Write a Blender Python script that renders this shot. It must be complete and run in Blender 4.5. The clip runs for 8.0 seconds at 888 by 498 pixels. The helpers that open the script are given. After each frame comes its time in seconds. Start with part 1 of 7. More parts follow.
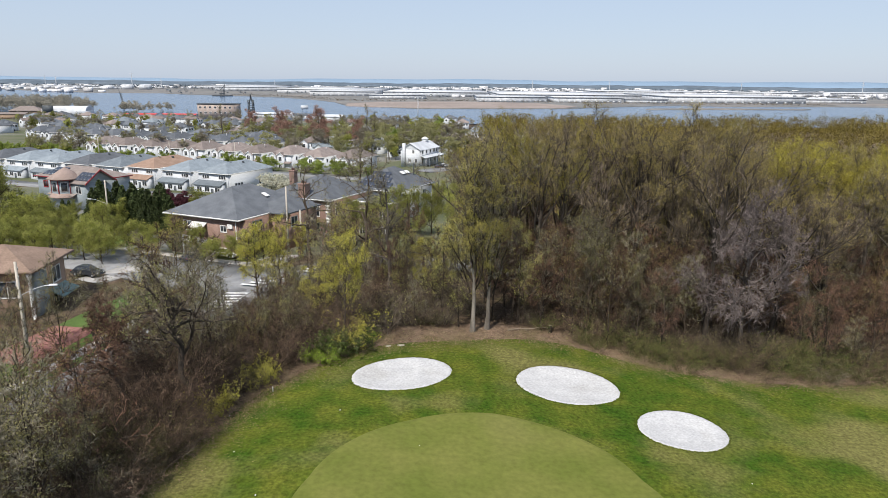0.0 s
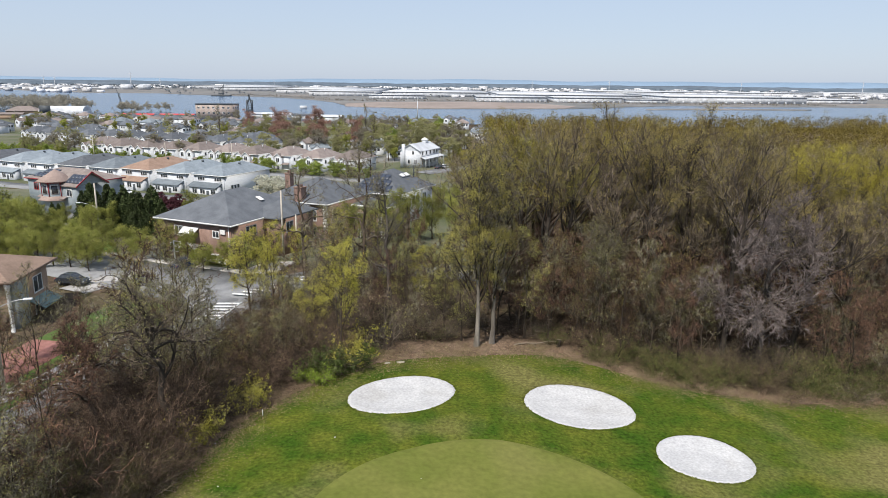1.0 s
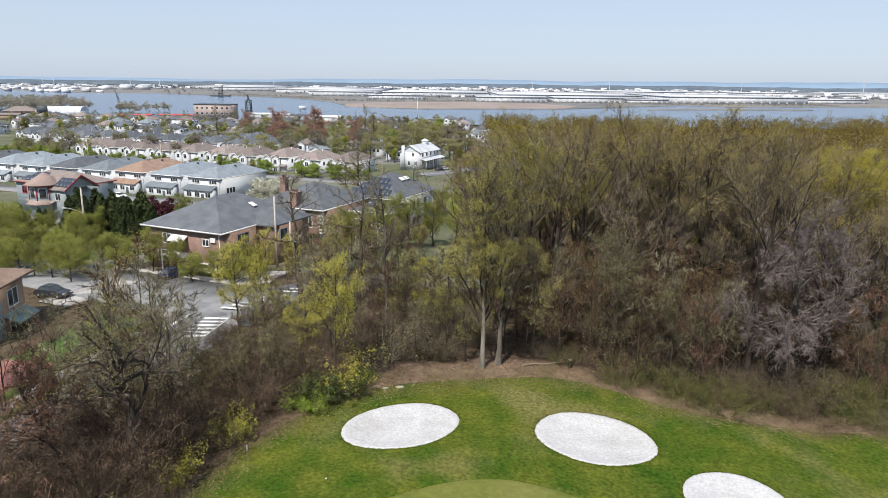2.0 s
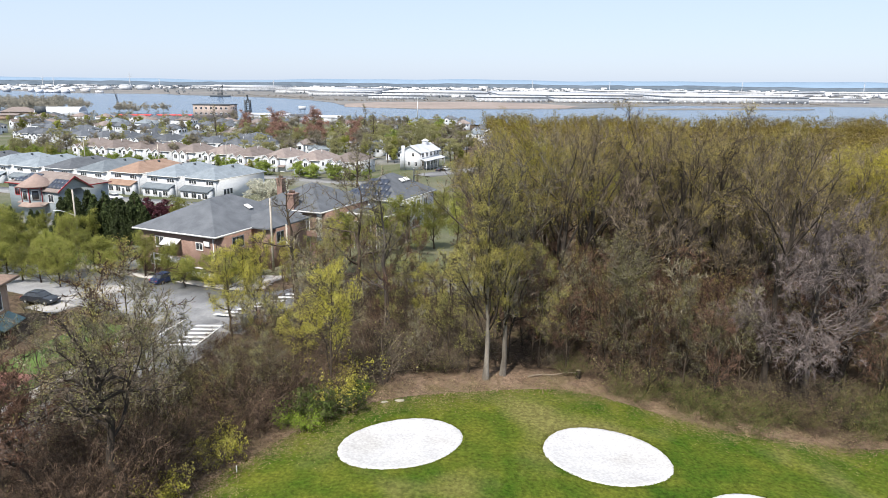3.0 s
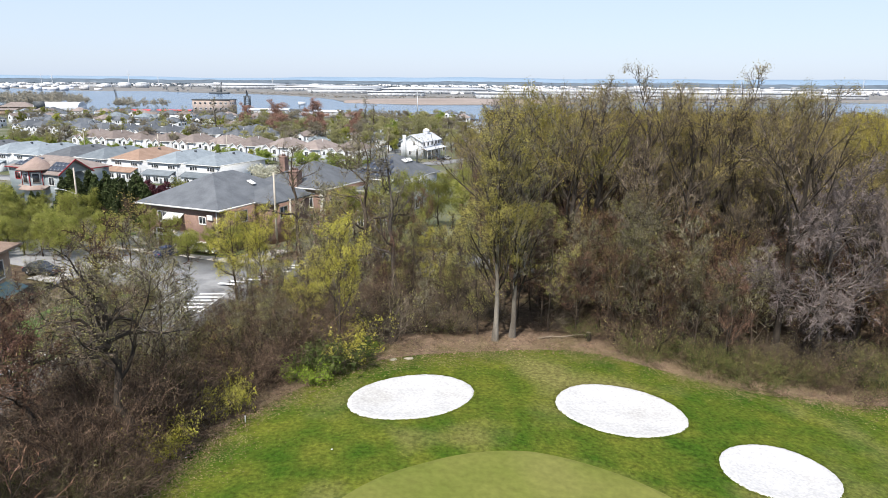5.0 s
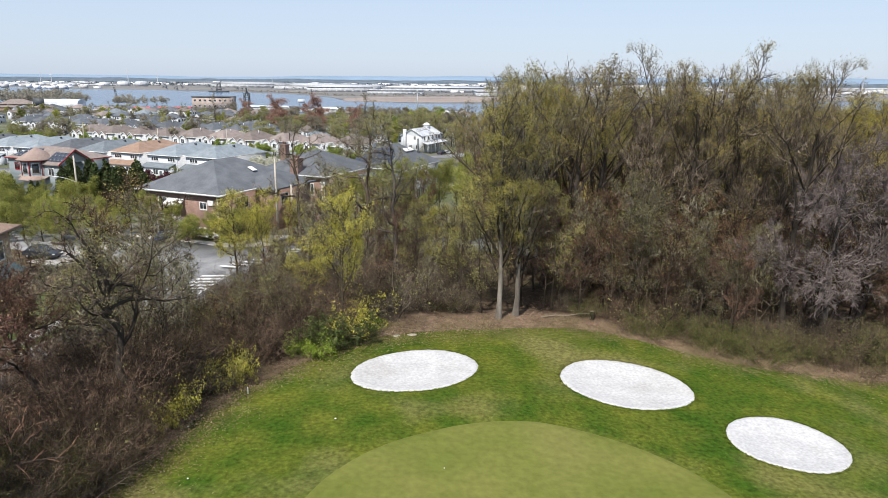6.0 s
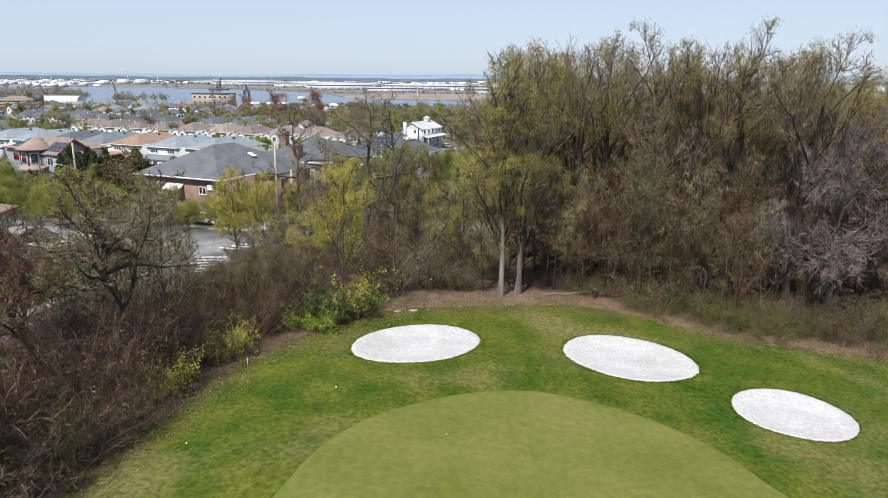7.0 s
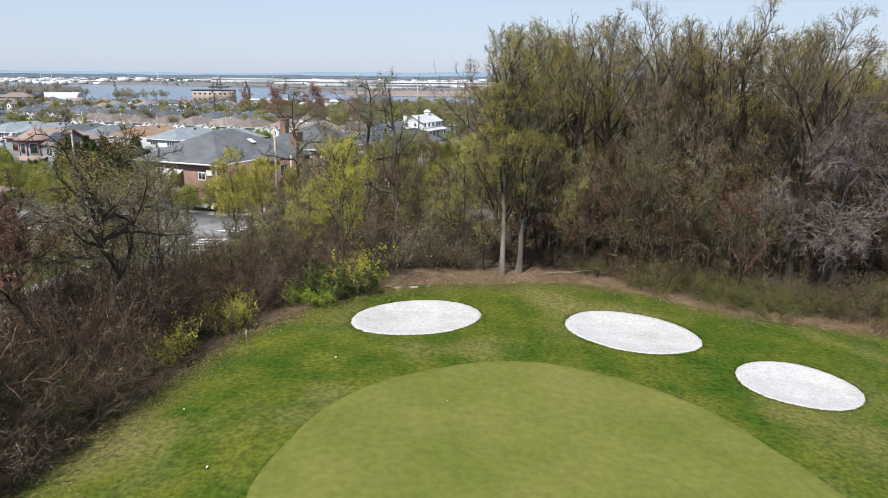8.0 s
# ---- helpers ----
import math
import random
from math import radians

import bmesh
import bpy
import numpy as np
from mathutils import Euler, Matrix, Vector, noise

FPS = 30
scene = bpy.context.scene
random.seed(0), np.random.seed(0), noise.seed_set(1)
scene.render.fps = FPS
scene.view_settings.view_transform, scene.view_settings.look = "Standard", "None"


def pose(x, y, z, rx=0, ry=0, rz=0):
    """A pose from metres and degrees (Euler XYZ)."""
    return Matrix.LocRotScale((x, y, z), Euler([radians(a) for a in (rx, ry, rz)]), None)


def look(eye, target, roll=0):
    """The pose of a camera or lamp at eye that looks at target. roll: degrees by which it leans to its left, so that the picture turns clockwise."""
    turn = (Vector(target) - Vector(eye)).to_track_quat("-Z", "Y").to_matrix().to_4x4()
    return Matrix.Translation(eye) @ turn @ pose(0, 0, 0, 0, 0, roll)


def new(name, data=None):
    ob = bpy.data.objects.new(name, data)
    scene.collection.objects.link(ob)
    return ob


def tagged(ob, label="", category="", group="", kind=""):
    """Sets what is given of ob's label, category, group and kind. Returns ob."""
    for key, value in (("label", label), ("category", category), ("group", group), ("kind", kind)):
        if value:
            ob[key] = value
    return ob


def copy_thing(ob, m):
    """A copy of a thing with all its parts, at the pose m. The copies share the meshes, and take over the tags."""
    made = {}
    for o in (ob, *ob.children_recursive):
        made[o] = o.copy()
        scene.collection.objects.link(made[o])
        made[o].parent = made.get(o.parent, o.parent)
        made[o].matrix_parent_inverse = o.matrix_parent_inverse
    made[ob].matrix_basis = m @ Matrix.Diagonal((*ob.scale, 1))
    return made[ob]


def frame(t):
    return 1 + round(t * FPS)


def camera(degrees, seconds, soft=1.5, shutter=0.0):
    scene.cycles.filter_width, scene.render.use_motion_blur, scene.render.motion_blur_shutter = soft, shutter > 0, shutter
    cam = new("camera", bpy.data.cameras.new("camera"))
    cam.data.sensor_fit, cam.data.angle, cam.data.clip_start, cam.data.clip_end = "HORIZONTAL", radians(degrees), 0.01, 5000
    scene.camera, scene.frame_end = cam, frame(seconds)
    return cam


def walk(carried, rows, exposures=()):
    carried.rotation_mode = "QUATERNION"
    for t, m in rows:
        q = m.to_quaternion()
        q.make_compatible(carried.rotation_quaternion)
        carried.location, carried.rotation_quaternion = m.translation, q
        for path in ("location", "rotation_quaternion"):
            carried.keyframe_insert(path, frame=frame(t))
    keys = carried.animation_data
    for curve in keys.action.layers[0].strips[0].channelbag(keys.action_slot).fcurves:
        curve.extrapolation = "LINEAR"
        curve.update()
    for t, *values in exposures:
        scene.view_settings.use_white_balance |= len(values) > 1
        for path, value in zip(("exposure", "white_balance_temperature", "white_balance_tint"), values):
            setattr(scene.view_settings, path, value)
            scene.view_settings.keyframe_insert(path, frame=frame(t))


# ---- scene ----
cam = camera(66.3, 8.0, soft=0.7)
METRES, EYE, TILT, LEAN, TURN = 22.0, 25.3, -12.8, -0.65, 0.0
ROWS = [
    (0.0, 0.0, 0.0, 0.0, -0.0, -1.06, 0.08),
    (0.5, -0.0058, 0.0857, 0.0179, -0.03, -1.05, 0.08),
    (1.0, -0.0134, 0.1896, 0.0406, -0.05, -1.05, 0.07),
    (1.5, -0.0205, 0.3088, 0.0696, -0.06, -1.05, 0.06),
    (3.0, -0.0312, 0.5567, 0.1136, -0.04, -1.04, 0.15),
    (3.5, -0.0401, 0.5738, 0.0771, -0.06, -1.04, 0.17),
    (4.0, -0.0501, 0.5796, 0.0392, -0.08, -1.08, 0.2),
    (4.5, -0.0601, 0.5832, -0.0002, -0.09, -1.13, 0.21),
    (6.0, -0.0843, 0.6051, -0.1278, -0.15, -1.22, 0.21),
    (6.5, -0.0881, 0.6161, -0.171, -0.15, -1.27, 0.21),
    (7.0, -0.0899, 0.6271, -0.2135, -0.15, -1.33, 0.22),
    (7.5, -0.0906, 0.6378, -0.256, -0.13, -1.41, 0.25),
    (8.0, -0.0907, 0.6464, -0.2923, -0.11, -1.48, 0.27),
]
EXPOSURES = [(0.0, 0.1), (1.7, 0.13), (3.0, 0.45), (4.5, 0.51), (6.0, 0.26), (8.0, 0.21)]
walk(cam, [(t, pose(0, 0, EYE, TILT, LEAN, TURN) @ pose(METRES * x, METRES * y, METRES * z, 90 + pitch, roll, yaw)) for t, x, y, z, yaw, pitch, roll in ROWS], EXPOSURES)

# ---- world and sun ----
SUN_ELEVATION, SUN_AZIMUTH = 54.0, 207.0  # degrees; azimuth turned from +y towards +x
world = bpy.data.worlds.new("world")
scene.world = world
world.use_nodes = True
wn, wl = world.node_tree.nodes, world.node_tree.links
sky = wn.new("ShaderNodeTexSky")
sky.sky_type = "NISHITA"
sky.sun_disc = False
sky.sun_elevation = radians(SUN_ELEVATION)
sky.sun_rotation = radians(SUN_AZIMUTH)
sky.air_density, sky.dust_density, sky.ozone_density = 1.0, 0.7, 2.0
wn["Background"].inputs["Strength"].default_value = 0.105
haze = wn.new("ShaderNodeMix")  # an even veil of thin high haze over the whole sky
haze.data_type = "RGBA"
haze.inputs["Factor"].default_value = 0.7
haze.inputs["B"].default_value = (5.15, 6.05, 7.7, 1)
wl.new(sky.outputs["Color"], haze.inputs["A"])
wl.new(haze.outputs["Result"], wn["Background"].inputs["Color"])
sun_data = bpy.data.lights.new("sun", "SUN")
sun_data.energy, sun_data.angle, sun_data.color = 5.0, radians(0.6), (1.0, 0.935, 0.84)
sun = new("sun", sun_data)
sa, se = radians(SUN_AZIMUTH), radians(SUN_ELEVATION)
SUN_DIR = Vector((math.sin(sa) * math.cos(se), math.cos(sa) * math.cos(se), math.sin(se)))
sun.matrix_world = look(SUN_DIR * 100, (0, 0, 0))


# ---- materials ----
def paint(name, c1, c2, scale=3.0, rough=0.85, fine=25.0, c3=None, bump=0.0, bump_scale=40.0, metal=0.0, island=0.0, spec=0.3, obj_random=0.0, stretch=(1, 1, 1), leafy=0.0, depth=0.22, patch=0.53):
    """A principled surface: two colours mixed by broad noise, a finer noise over it, optional third patch colour, relief and variation per piece."""
    m = bpy.data.materials.new(name)
    m.use_nodes = True
    n, l = m.node_tree.nodes, m.node_tree.links
    b = n["Principled BSDF"]
    b.inputs["Roughness"].default_value, b.inputs["Metallic"].default_value = rough, metal
    b.inputs["Specular IOR Level"].default_value = spec
    co = n.new("ShaderNodeTexCoord")
    mp = n.new("ShaderNodeMapping")
    mp.inputs["Scale"].default_value = stretch
    geo = n.new("ShaderNodeNewGeometry")
    l.new(geo.outputs["Position"], mp.inputs["Vector"])
    n1 = n.new("ShaderNodeTexNoise")
    n1.inputs["Scale"].default_value, n1.inputs["Detail"].default_value = scale, 4
    l.new(mp.outputs["Vector"], n1.inputs["Vector"])
    r1 = n.new("ShaderNodeMapRange")
    r1.inputs["From Min"].default_value, r1.inputs["From Max"].default_value = 0.33, 0.67
    l.new(n1.outputs["Fac"], r1.inputs["Value"])
    mix = n.new("ShaderNodeMix")
    mix.data_type = "RGBA"
    mix.inputs["A"].default_value, mix.inputs["B"].default_value = (*c1, 1), (*c2, 1)
    l.new(r1.outputs["Result"], mix.inputs["Factor"])
    out = mix.outputs["Result"]
    if c3:
        n3 = n.new("ShaderNodeTexNoise")
        n3.inputs["Scale"].default_value, n3.inputs["Detail"].default_value = scale * 0.27, 5
        l.new(mp.outputs["Vector"], n3.inputs["Vector"])
        r3 = n.new("ShaderNodeMapRange")
        r3.inputs["From Min"].default_value, r3.inputs["From Max"].default_value = patch, patch + 0.14
        l.new(n3.outputs["Fac"], r3.inputs["Value"])
        x3 = n.new("ShaderNodeMix")
        x3.data_type = "RGBA"
        x3.inputs["B"].default_value = (*c3, 1)
        l.new(r3.outputs["Result"], x3.inputs["Factor"])
        l.new(out, x3.inputs["A"])
        out = x3.outputs["Result"]
    n2 = n.new("ShaderNodeTexNoise")
    n2.inputs["Scale"].default_value, n2.inputs["Detail"].default_value = fine, 3
    l.new(mp.outputs["Vector"], n2.inputs["Vector"])
    r2 = n.new("ShaderNodeMapRange")
    r2.inputs["From Min"].default_value, r2.inputs["From Max"].default_value = 0.25, 0.75
    r2.inputs["To Min"].default_value, r2.inputs["To Max"].default_value = 1 - depth, 1 + depth
    l.new(n2.outputs["Fac"], r2.inputs["Value"])
    val = r2.outputs["Result"]
    for amount, source in ((island, geo.outputs["Random Per Island"]), (obj_random, n.new("ShaderNodeObjectInfo").outputs["Random"])):
        if amount:
            rr = n.new("ShaderNodeMapRange")
            rr.inputs["To Min"].default_value, rr.inputs["To Max"].default_value = 1 - amount, 1 + amount
            l.new(source, rr.inputs["Value"])
            mu = n.new("ShaderNodeMath")
            mu.operation = "MULTIPLY"
            l.new(val, mu.inputs[0])
            l.new(rr.outputs["Result"], mu.inputs[1])
            val = mu.outputs["Value"]
    hsv = n.new("ShaderNodeHueSaturation")
    l.new(out, hsv.inputs["Color"])
    l.new(val, hsv.inputs["Value"])
    l.new(hsv.outputs["Color"], b.inputs["Base Color"])
    if bump:
        nb = n.new("ShaderNodeTexNoise")
        nb.inputs["Scale"].default_value, nb.inputs["Detail"].default_value = bump_scale, 4
        l.new(mp.outputs["Vector"], nb.inputs["Vector"])
        bu = n.new("ShaderNodeBump")
        bu.inputs["Strength"].default_value, bu.inputs["Distance"].default_value = 1.0, bump
        l.new(nb.outputs["Fac"], bu.inputs["Height"])
        l.new(bu.outputs["Normal"], b.inputs["Normal"])
    if leafy:
        tr = n.new("ShaderNodeBsdfTranslucent")
        l.new(hsv.outputs["Color"], tr.inputs["Color"])
        ms = n.new("ShaderNodeMixShader")
        ms.inputs["Fac"].default_value = leafy
        l.new(b.outputs["BSDF"], ms.inputs[1])
        l.new(tr.outputs["BSDF"], ms.inputs[2])
        l.new(ms.outputs["Shader"], n["Material Output"].inputs["Surface"])
    return m


M_LITTER = paint("leaf_litter", (0.050, 0.036, 0.024), (0.122, 0.089, 0.062), 0.9, 0.95, 4.0, (0.085, 0.072, 0.04), bump=0.1, bump_scale=5, depth=0.5, spec=0.1)
M_ROUGH = paint("rough_grass", (0.034, 0.071, 0.006), (0.098, 0.111, 0.015), 0.34, 0.95, 3.6, (0.134, 0.128, 0.042), bump=0.04, bump_scale=6, depth=0.46, spec=0.1, patch=0.51)
M_GREEN = paint("putting_green_turf", (0.110, 0.130, 0.026), (0.147, 0.153, 0.039), 0.22, 0.9, 2.4, (0.156, 0.156, 0.047), bump=0.008, bump_scale=25, depth=0.16, spec=0.1)
M_SAND = paint("bunker_sand", (0.418, 0.418, 0.428), (0.475, 0.475, 0.48), 0.8, 0.95, 5.0, (0.39, 0.384, 0.38), bump=0.05, bump_scale=2.6, depth=0.2)
M_DIRT = paint("bare_dirt", (0.125, 0.088, 0.060), (0.225, 0.162, 0.118), 0.7, 0.95, 3.0, (0.13, 0.112, 0.05), bump=0.08, bump_scale=4, depth=0.45, spec=0.1)
M_LAWN = paint("lawn_grass", (0.054, 0.102, 0.018), (0.090, 0.138, 0.030), 0.4, 0.9, 6.0, bump=0.03, bump_scale=8)
M_ASPHALT = paint("asphalt", (0.175, 0.178, 0.185), (0.235, 0.238, 0.243), 0.5, 0.9, 6.0, (0.15, 0.152, 0.158), bump=0.01, bump_scale=30)
M_CONCRETE = paint("concrete", (0.34, 0.325, 0.31), (0.42, 0.405, 0.385), 0.8, 0.9, 10.0, bump=0.01)
M_ROADPAINT = paint("white_road_paint", (0.72, 0.72, 0.72), (0.84, 0.84, 0.82), 3.0, 0.8, 20.0)
M_WATER = paint("river_water", (0.025, 0.06, 0.12), (0.035, 0.075, 0.14), 0.01, 0.18, 0.1, bump=0.25, bump_scale=0.35, spec=0.5)
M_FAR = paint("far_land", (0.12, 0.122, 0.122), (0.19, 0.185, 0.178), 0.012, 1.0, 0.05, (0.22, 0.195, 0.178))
M_MARSH = paint("marsh_reeds", (0.225, 0.185, 0.165), (0.285, 0.24, 0.215), 0.012, 1.0, 0.2, (0.19, 0.16, 0.14))
M_FARWHITE = paint("white_cladding", (0.46, 0.48, 0.51), (0.555, 0.57, 0.595), 0.02, 0.8, 0.15, (0.42, 0.44, 0.47), depth=0.3)
M_FARGREY = paint("grey_cladding", (0.42, 0.44, 0.47), (0.55, 0.56, 0.58), 0.02, 0.7, 0.3)
# the pale blue stands in for the air haze before the hills
M_HILLHAZED = paint("haze_painted_hills", (0.19, 0.27, 0.365), (0.205, 0.285, 0.38), 0.002, 1.0, 0.01, depth=0.06)
M_BARK = paint("brown_bark", (0.031, 0.023, 0.016), (0.075, 0.058, 0.043), 2.0, 0.95, 14.0, bump=0.02, bump_scale=18, stretch=(1, 1, 0.3), obj_random=0.45)
M_BARKPALE = paint("pale_bark", (0.110, 0.096, 0.080), (0.245, 0.222, 0.190), 1.5, 0.95, 14.0, bump=0.02, bump_scale=14, stretch=(1, 1, 0.3))
M_BARKGREY = paint("grey_bark", (0.062, 0.052, 0.046), (0.105, 0.091, 0.080), 1.5, 0.95, 14.0, bump=0.02, bump_scale=14, stretch=(1, 1, 0.3), obj_random=0.3)
M_BARKDARK = paint("dark_bark", (0.034, 0.027, 0.021), (0.078, 0.063, 0.050), 2.0, 0.95, 14.0, bump=0.02, bump_scale=18, stretch=(1, 1, 0.3), obj_random=0.35)
M_TWIG = paint("brown_twigs", (0.070, 0.055, 0.040), (0.185, 0.148, 0.110), 1.3, 0.95, 8.0, island=0.5, obj_random=0.45)
M_TWIGGREY = paint("silvery_twigs", (0.122, 0.098, 0.094), (0.215, 0.178, 0.170), 1.0, 0.95, 8.0, island=0.4)
M_TWIGRED = paint("reddish_twigs", (0.060, 0.034, 0.022), (0.158, 0.092, 0.064), 1.3, 0.95, 8.0, island=0.5, obj_random=0.5)
M_BRUSHBROWN = paint("grey_brown_brush", (0.040, 0.031, 0.022), (0.172, 0.139, 0.104), 1.0, 0.95, 8.0, island=0.7, obj_random=0.5)
M_BRUSHRED = paint("red_brown_brush", (0.036, 0.024, 0.016), (0.160, 0.110, 0.078), 1.0, 0.95, 8.0, island=0.7, obj_random=0.5)
M_BRUSHOLIVE = paint("olive_brush", (0.046, 0.046, 0.014), (0.150, 0.135, 0.052), 1.0, 0.95, 8.0, island=0.5, obj_random=0.5, leafy=0.2)
M_DARKLEAF = paint("dark_green_shrub_leaves", (0.045, 0.068, 0.014), (0.10, 0.125, 0.03), 1.0, 0.8, 8.0, island=0.45, leafy=0.2)
M_FLAKE = paint("fallen_leaves", (0.17, 0.115, 0.075), (0.29, 0.205, 0.145), 1.0, 0.9, 8.0, island=0.5, leafy=0.1)
M_BUDHAZE = paint("grey_olive_buds", (0.178, 0.168, 0.064), (0.270, 0.250, 0.104), 0.8, 0.8, 8.0, island=0.35, obj_random=0.25, leafy=0.35)
M_ROOFSLATE = paint("dark_slate_shingles", (0.075, 0.085, 0.1), (0.115, 0.125, 0.142), 0.6, 0.9, 9.0, obj_random=0.25)
M_TWIGHAZE = paint("grey_olive_twigs", (0.110, 0.098, 0.070), (0.245, 0.218, 0.162), 1.3, 0.95, 8.0, island=0.4, obj_random=0.4)
M_RUSTBUD = paint("red_brown_buds", (0.165, 0.090, 0.062), (0.245, 0.140, 0.098), 1.0, 0.8, 8.0, island=0.3, leafy=0.3)
M_SPILL = paint("pale_sand_spill", (0.27, 0.25, 0.19), (0.35, 0.33, 0.27), 2.0, 0.95, 9.0, depth=0.35)
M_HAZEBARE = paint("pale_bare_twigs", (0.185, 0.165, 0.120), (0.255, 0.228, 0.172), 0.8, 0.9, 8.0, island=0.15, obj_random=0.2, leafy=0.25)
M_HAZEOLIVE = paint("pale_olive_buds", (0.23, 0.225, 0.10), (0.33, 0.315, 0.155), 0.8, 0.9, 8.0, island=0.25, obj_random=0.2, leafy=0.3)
M_ROOFWARM = paint("warm_brown_shingles", (0.19, 0.132, 0.10), (0.255, 0.18, 0.138), 0.6, 0.9, 5.0, bump=0.015, bump_scale=9)
M_ROOFTAN = paint("tan_shingles", (0.26, 0.195, 0.17), (0.32, 0.245, 0.215), 0.6, 0.9, 5.0, bump=0.015, bump_scale=9)
M_DRYEDGE = paint("dry_olive_grass", (0.118, 0.109, 0.036), (0.182, 0.162, 0.064), 0.5, 0.9, 3.0, island=0.4, leafy=0.15)
M_BUD = paint("yellow_green_buds", (0.245, 0.210, 0.046), (0.350, 0.300, 0.074), 0.8, 0.8, 8.0, island=0.25, obj_random=0.4, leafy=0.4)
M_BUDGOLD = paint("golden_olive_leaves", (0.255, 0.225, 0.028), (0.375, 0.330, 0.055), 0.8, 0.8, 8.0, island=0.3, obj_random=0.3, leafy=0.35)
M_BUDLIGHT = paint("light_yellow_green_buds", (0.300, 0.270, 0.066), (0.420, 0.375, 0.105), 0.8, 0.8, 8.0, island=0.25, obj_random=0.3, leafy=0.4)
M_BUDGREEN = paint("pale_green_buds", (0.270, 0.265, 0.070), (0.390, 0.372, 0.115), 0.8, 0.8, 8.0, island=0.25, obj_random=0.35, leafy=0.4)
M_BUDOLIVE = paint("olive_buds", (0.240, 0.195, 0.060), (0.345, 0.282, 0.094), 0.8, 0.8, 8.0, island=0.25, obj_random=0.4, leafy=0.4)
M_YELLOW = paint("yellow_spring_leaves", (0.40, 0.37, 0.05), (0.53, 0.49, 0.11), 0.8, 0.8, 8.0, island=0.3, leafy=0.4)
M_LEAF = paint("fresh_green_leaves", (0.198, 0.218, 0.044), (0.340, 0.340, 0.090), 0.8, 0.7, 8.0, island=0.35, obj_random=0.35, leafy=0.4)
M_BUSH = paint("bright_green_leaves", (0.17, 0.25, 0.022), (0.27, 0.36, 0.045), 0.8, 0.7, 8.0, island=0.4, leafy=0.3)
M_LIMELEAF = paint("lime_green_leaves", (0.184, 0.236, 0.046), (0.270, 0.322, 0.075), 0.8, 0.7, 8.0, island=0.4, obj_random=0.2, leafy=0.35)
M_EVERGREEN = paint("dark_evergreen", (0.03, 0.045, 0.014), (0.06, 0.08, 0.026), 1.5, 0.8, 8.0, island=0.5, obj_random=0.3, leafy=0.15)
M_PURPLE = paint("purple_leaves", (0.06, 0.018, 0.028), (0.10, 0.03, 0.04), 1.5, 0.7, 8.0, island=0.4, leafy=0.2)
M_RUST = paint("rust_red_leaves", (0.25, 0.145, 0.112), (0.35, 0.215, 0.17), 1.0, 0.8, 8.0, island=0.3, leafy=0.3)
M_BLOSSOM = paint("cream_blossom", (0.440, 0.432, 0.336), (0.560, 0.552, 0.464), 1.0, 0.8, 8.0, island=0.3, leafy=0.3)
M_PINK = paint("pink_blossom", (0.55, 0.25, 0.35), (0.65, 0.33, 0.45), 1.0, 0.8, 8.0, island=0.3, leafy=0.3)
M_DRYGRASS = paint("dry_weeds", (0.203, 0.158, 0.090), (0.285, 0.232, 0.143), 1.0, 0.95, 8.0, island=0.3, leafy=0.2)
M_GRASSBLADE = paint("grass_blades", (0.042, 0.083, 0.007), (0.112, 0.125, 0.019), 0.34, 0.9, 3.6, (0.152, 0.146, 0.050), island=0.3, leafy=0.15, depth=0.46, spec=0.1, patch=0.51)
M_BRICK = paint("red_brick", (0.209, 0.135, 0.111), (0.267, 0.179, 0.149), 1.0, 0.9, 6.0, bump=0.01, bump_scale=20, depth=0.3)
M_BRICKTAN = paint("tan_brick", (0.306, 0.212, 0.153), (0.374, 0.272, 0.204), 1.0, 0.9, 14.0, bump=0.01, bump_scale=20)
M_SIDING = paint("white_siding", (0.500, 0.526, 0.567), (0.572, 0.594, 0.625), 0.4, 0.6, 8.0, stretch=(0.2, 0.2, 4), obj_random=0.08)
M_SIDINGBLUE = paint("grey_blue_siding", (0.220, 0.257, 0.282), (0.269, 0.306, 0.330), 0.4, 0.6, 8.0, stretch=(0.2, 0.2, 4))
M_TRIM = paint("white_trim", (0.64, 0.64, 0.64), (0.70, 0.70, 0.69), 1.0, 0.5, 9.0)
M_TRIMRED = paint("red_trim", (0.28, 0.03, 0.04), (0.34, 0.05, 0.05), 1.0, 0.5, 9.0)
M_ROOFGREY = paint("grey_shingles", (0.084, 0.092, 0.105), (0.118, 0.127, 0.142), 0.6, 0.9, 9.0, bump=0.015, bump_scale=9, obj_random=0.15)
M_ROOFBLUE = paint("blue_grey_shingles", (0.15, 0.176, 0.2), (0.2, 0.23, 0.256), 0.6, 0.9, 5.0, bump=0.015, bump_scale=9, obj_random=0.25)
M_ROOFBROWN = paint("brown_shingles", (0.172, 0.142, 0.130), (0.225, 0.19, 0.176), 0.6, 0.9, 5.0, bump=0.015, bump_scale=9, obj_random=0.2)
M_ROOFORANGE = paint("orange_brown_shingles", (0.232, 0.154, 0.114), (0.290, 0.200, 0.152), 0.6, 0.9, 9.0, bump=0.015, bump_scale=9)
M_GLASS = paint("dark_window_glass", (0.03, 0.035, 0.04), (0.05, 0.055, 0.065), 1.0, 0.08, 4.0, spec=0.6)
M_SOLAR = paint("solar_cells", (0.03, 0.038, 0.058), (0.05, 0.06, 0.085), 3.0, 0.35, 9.0, spec=0.5)
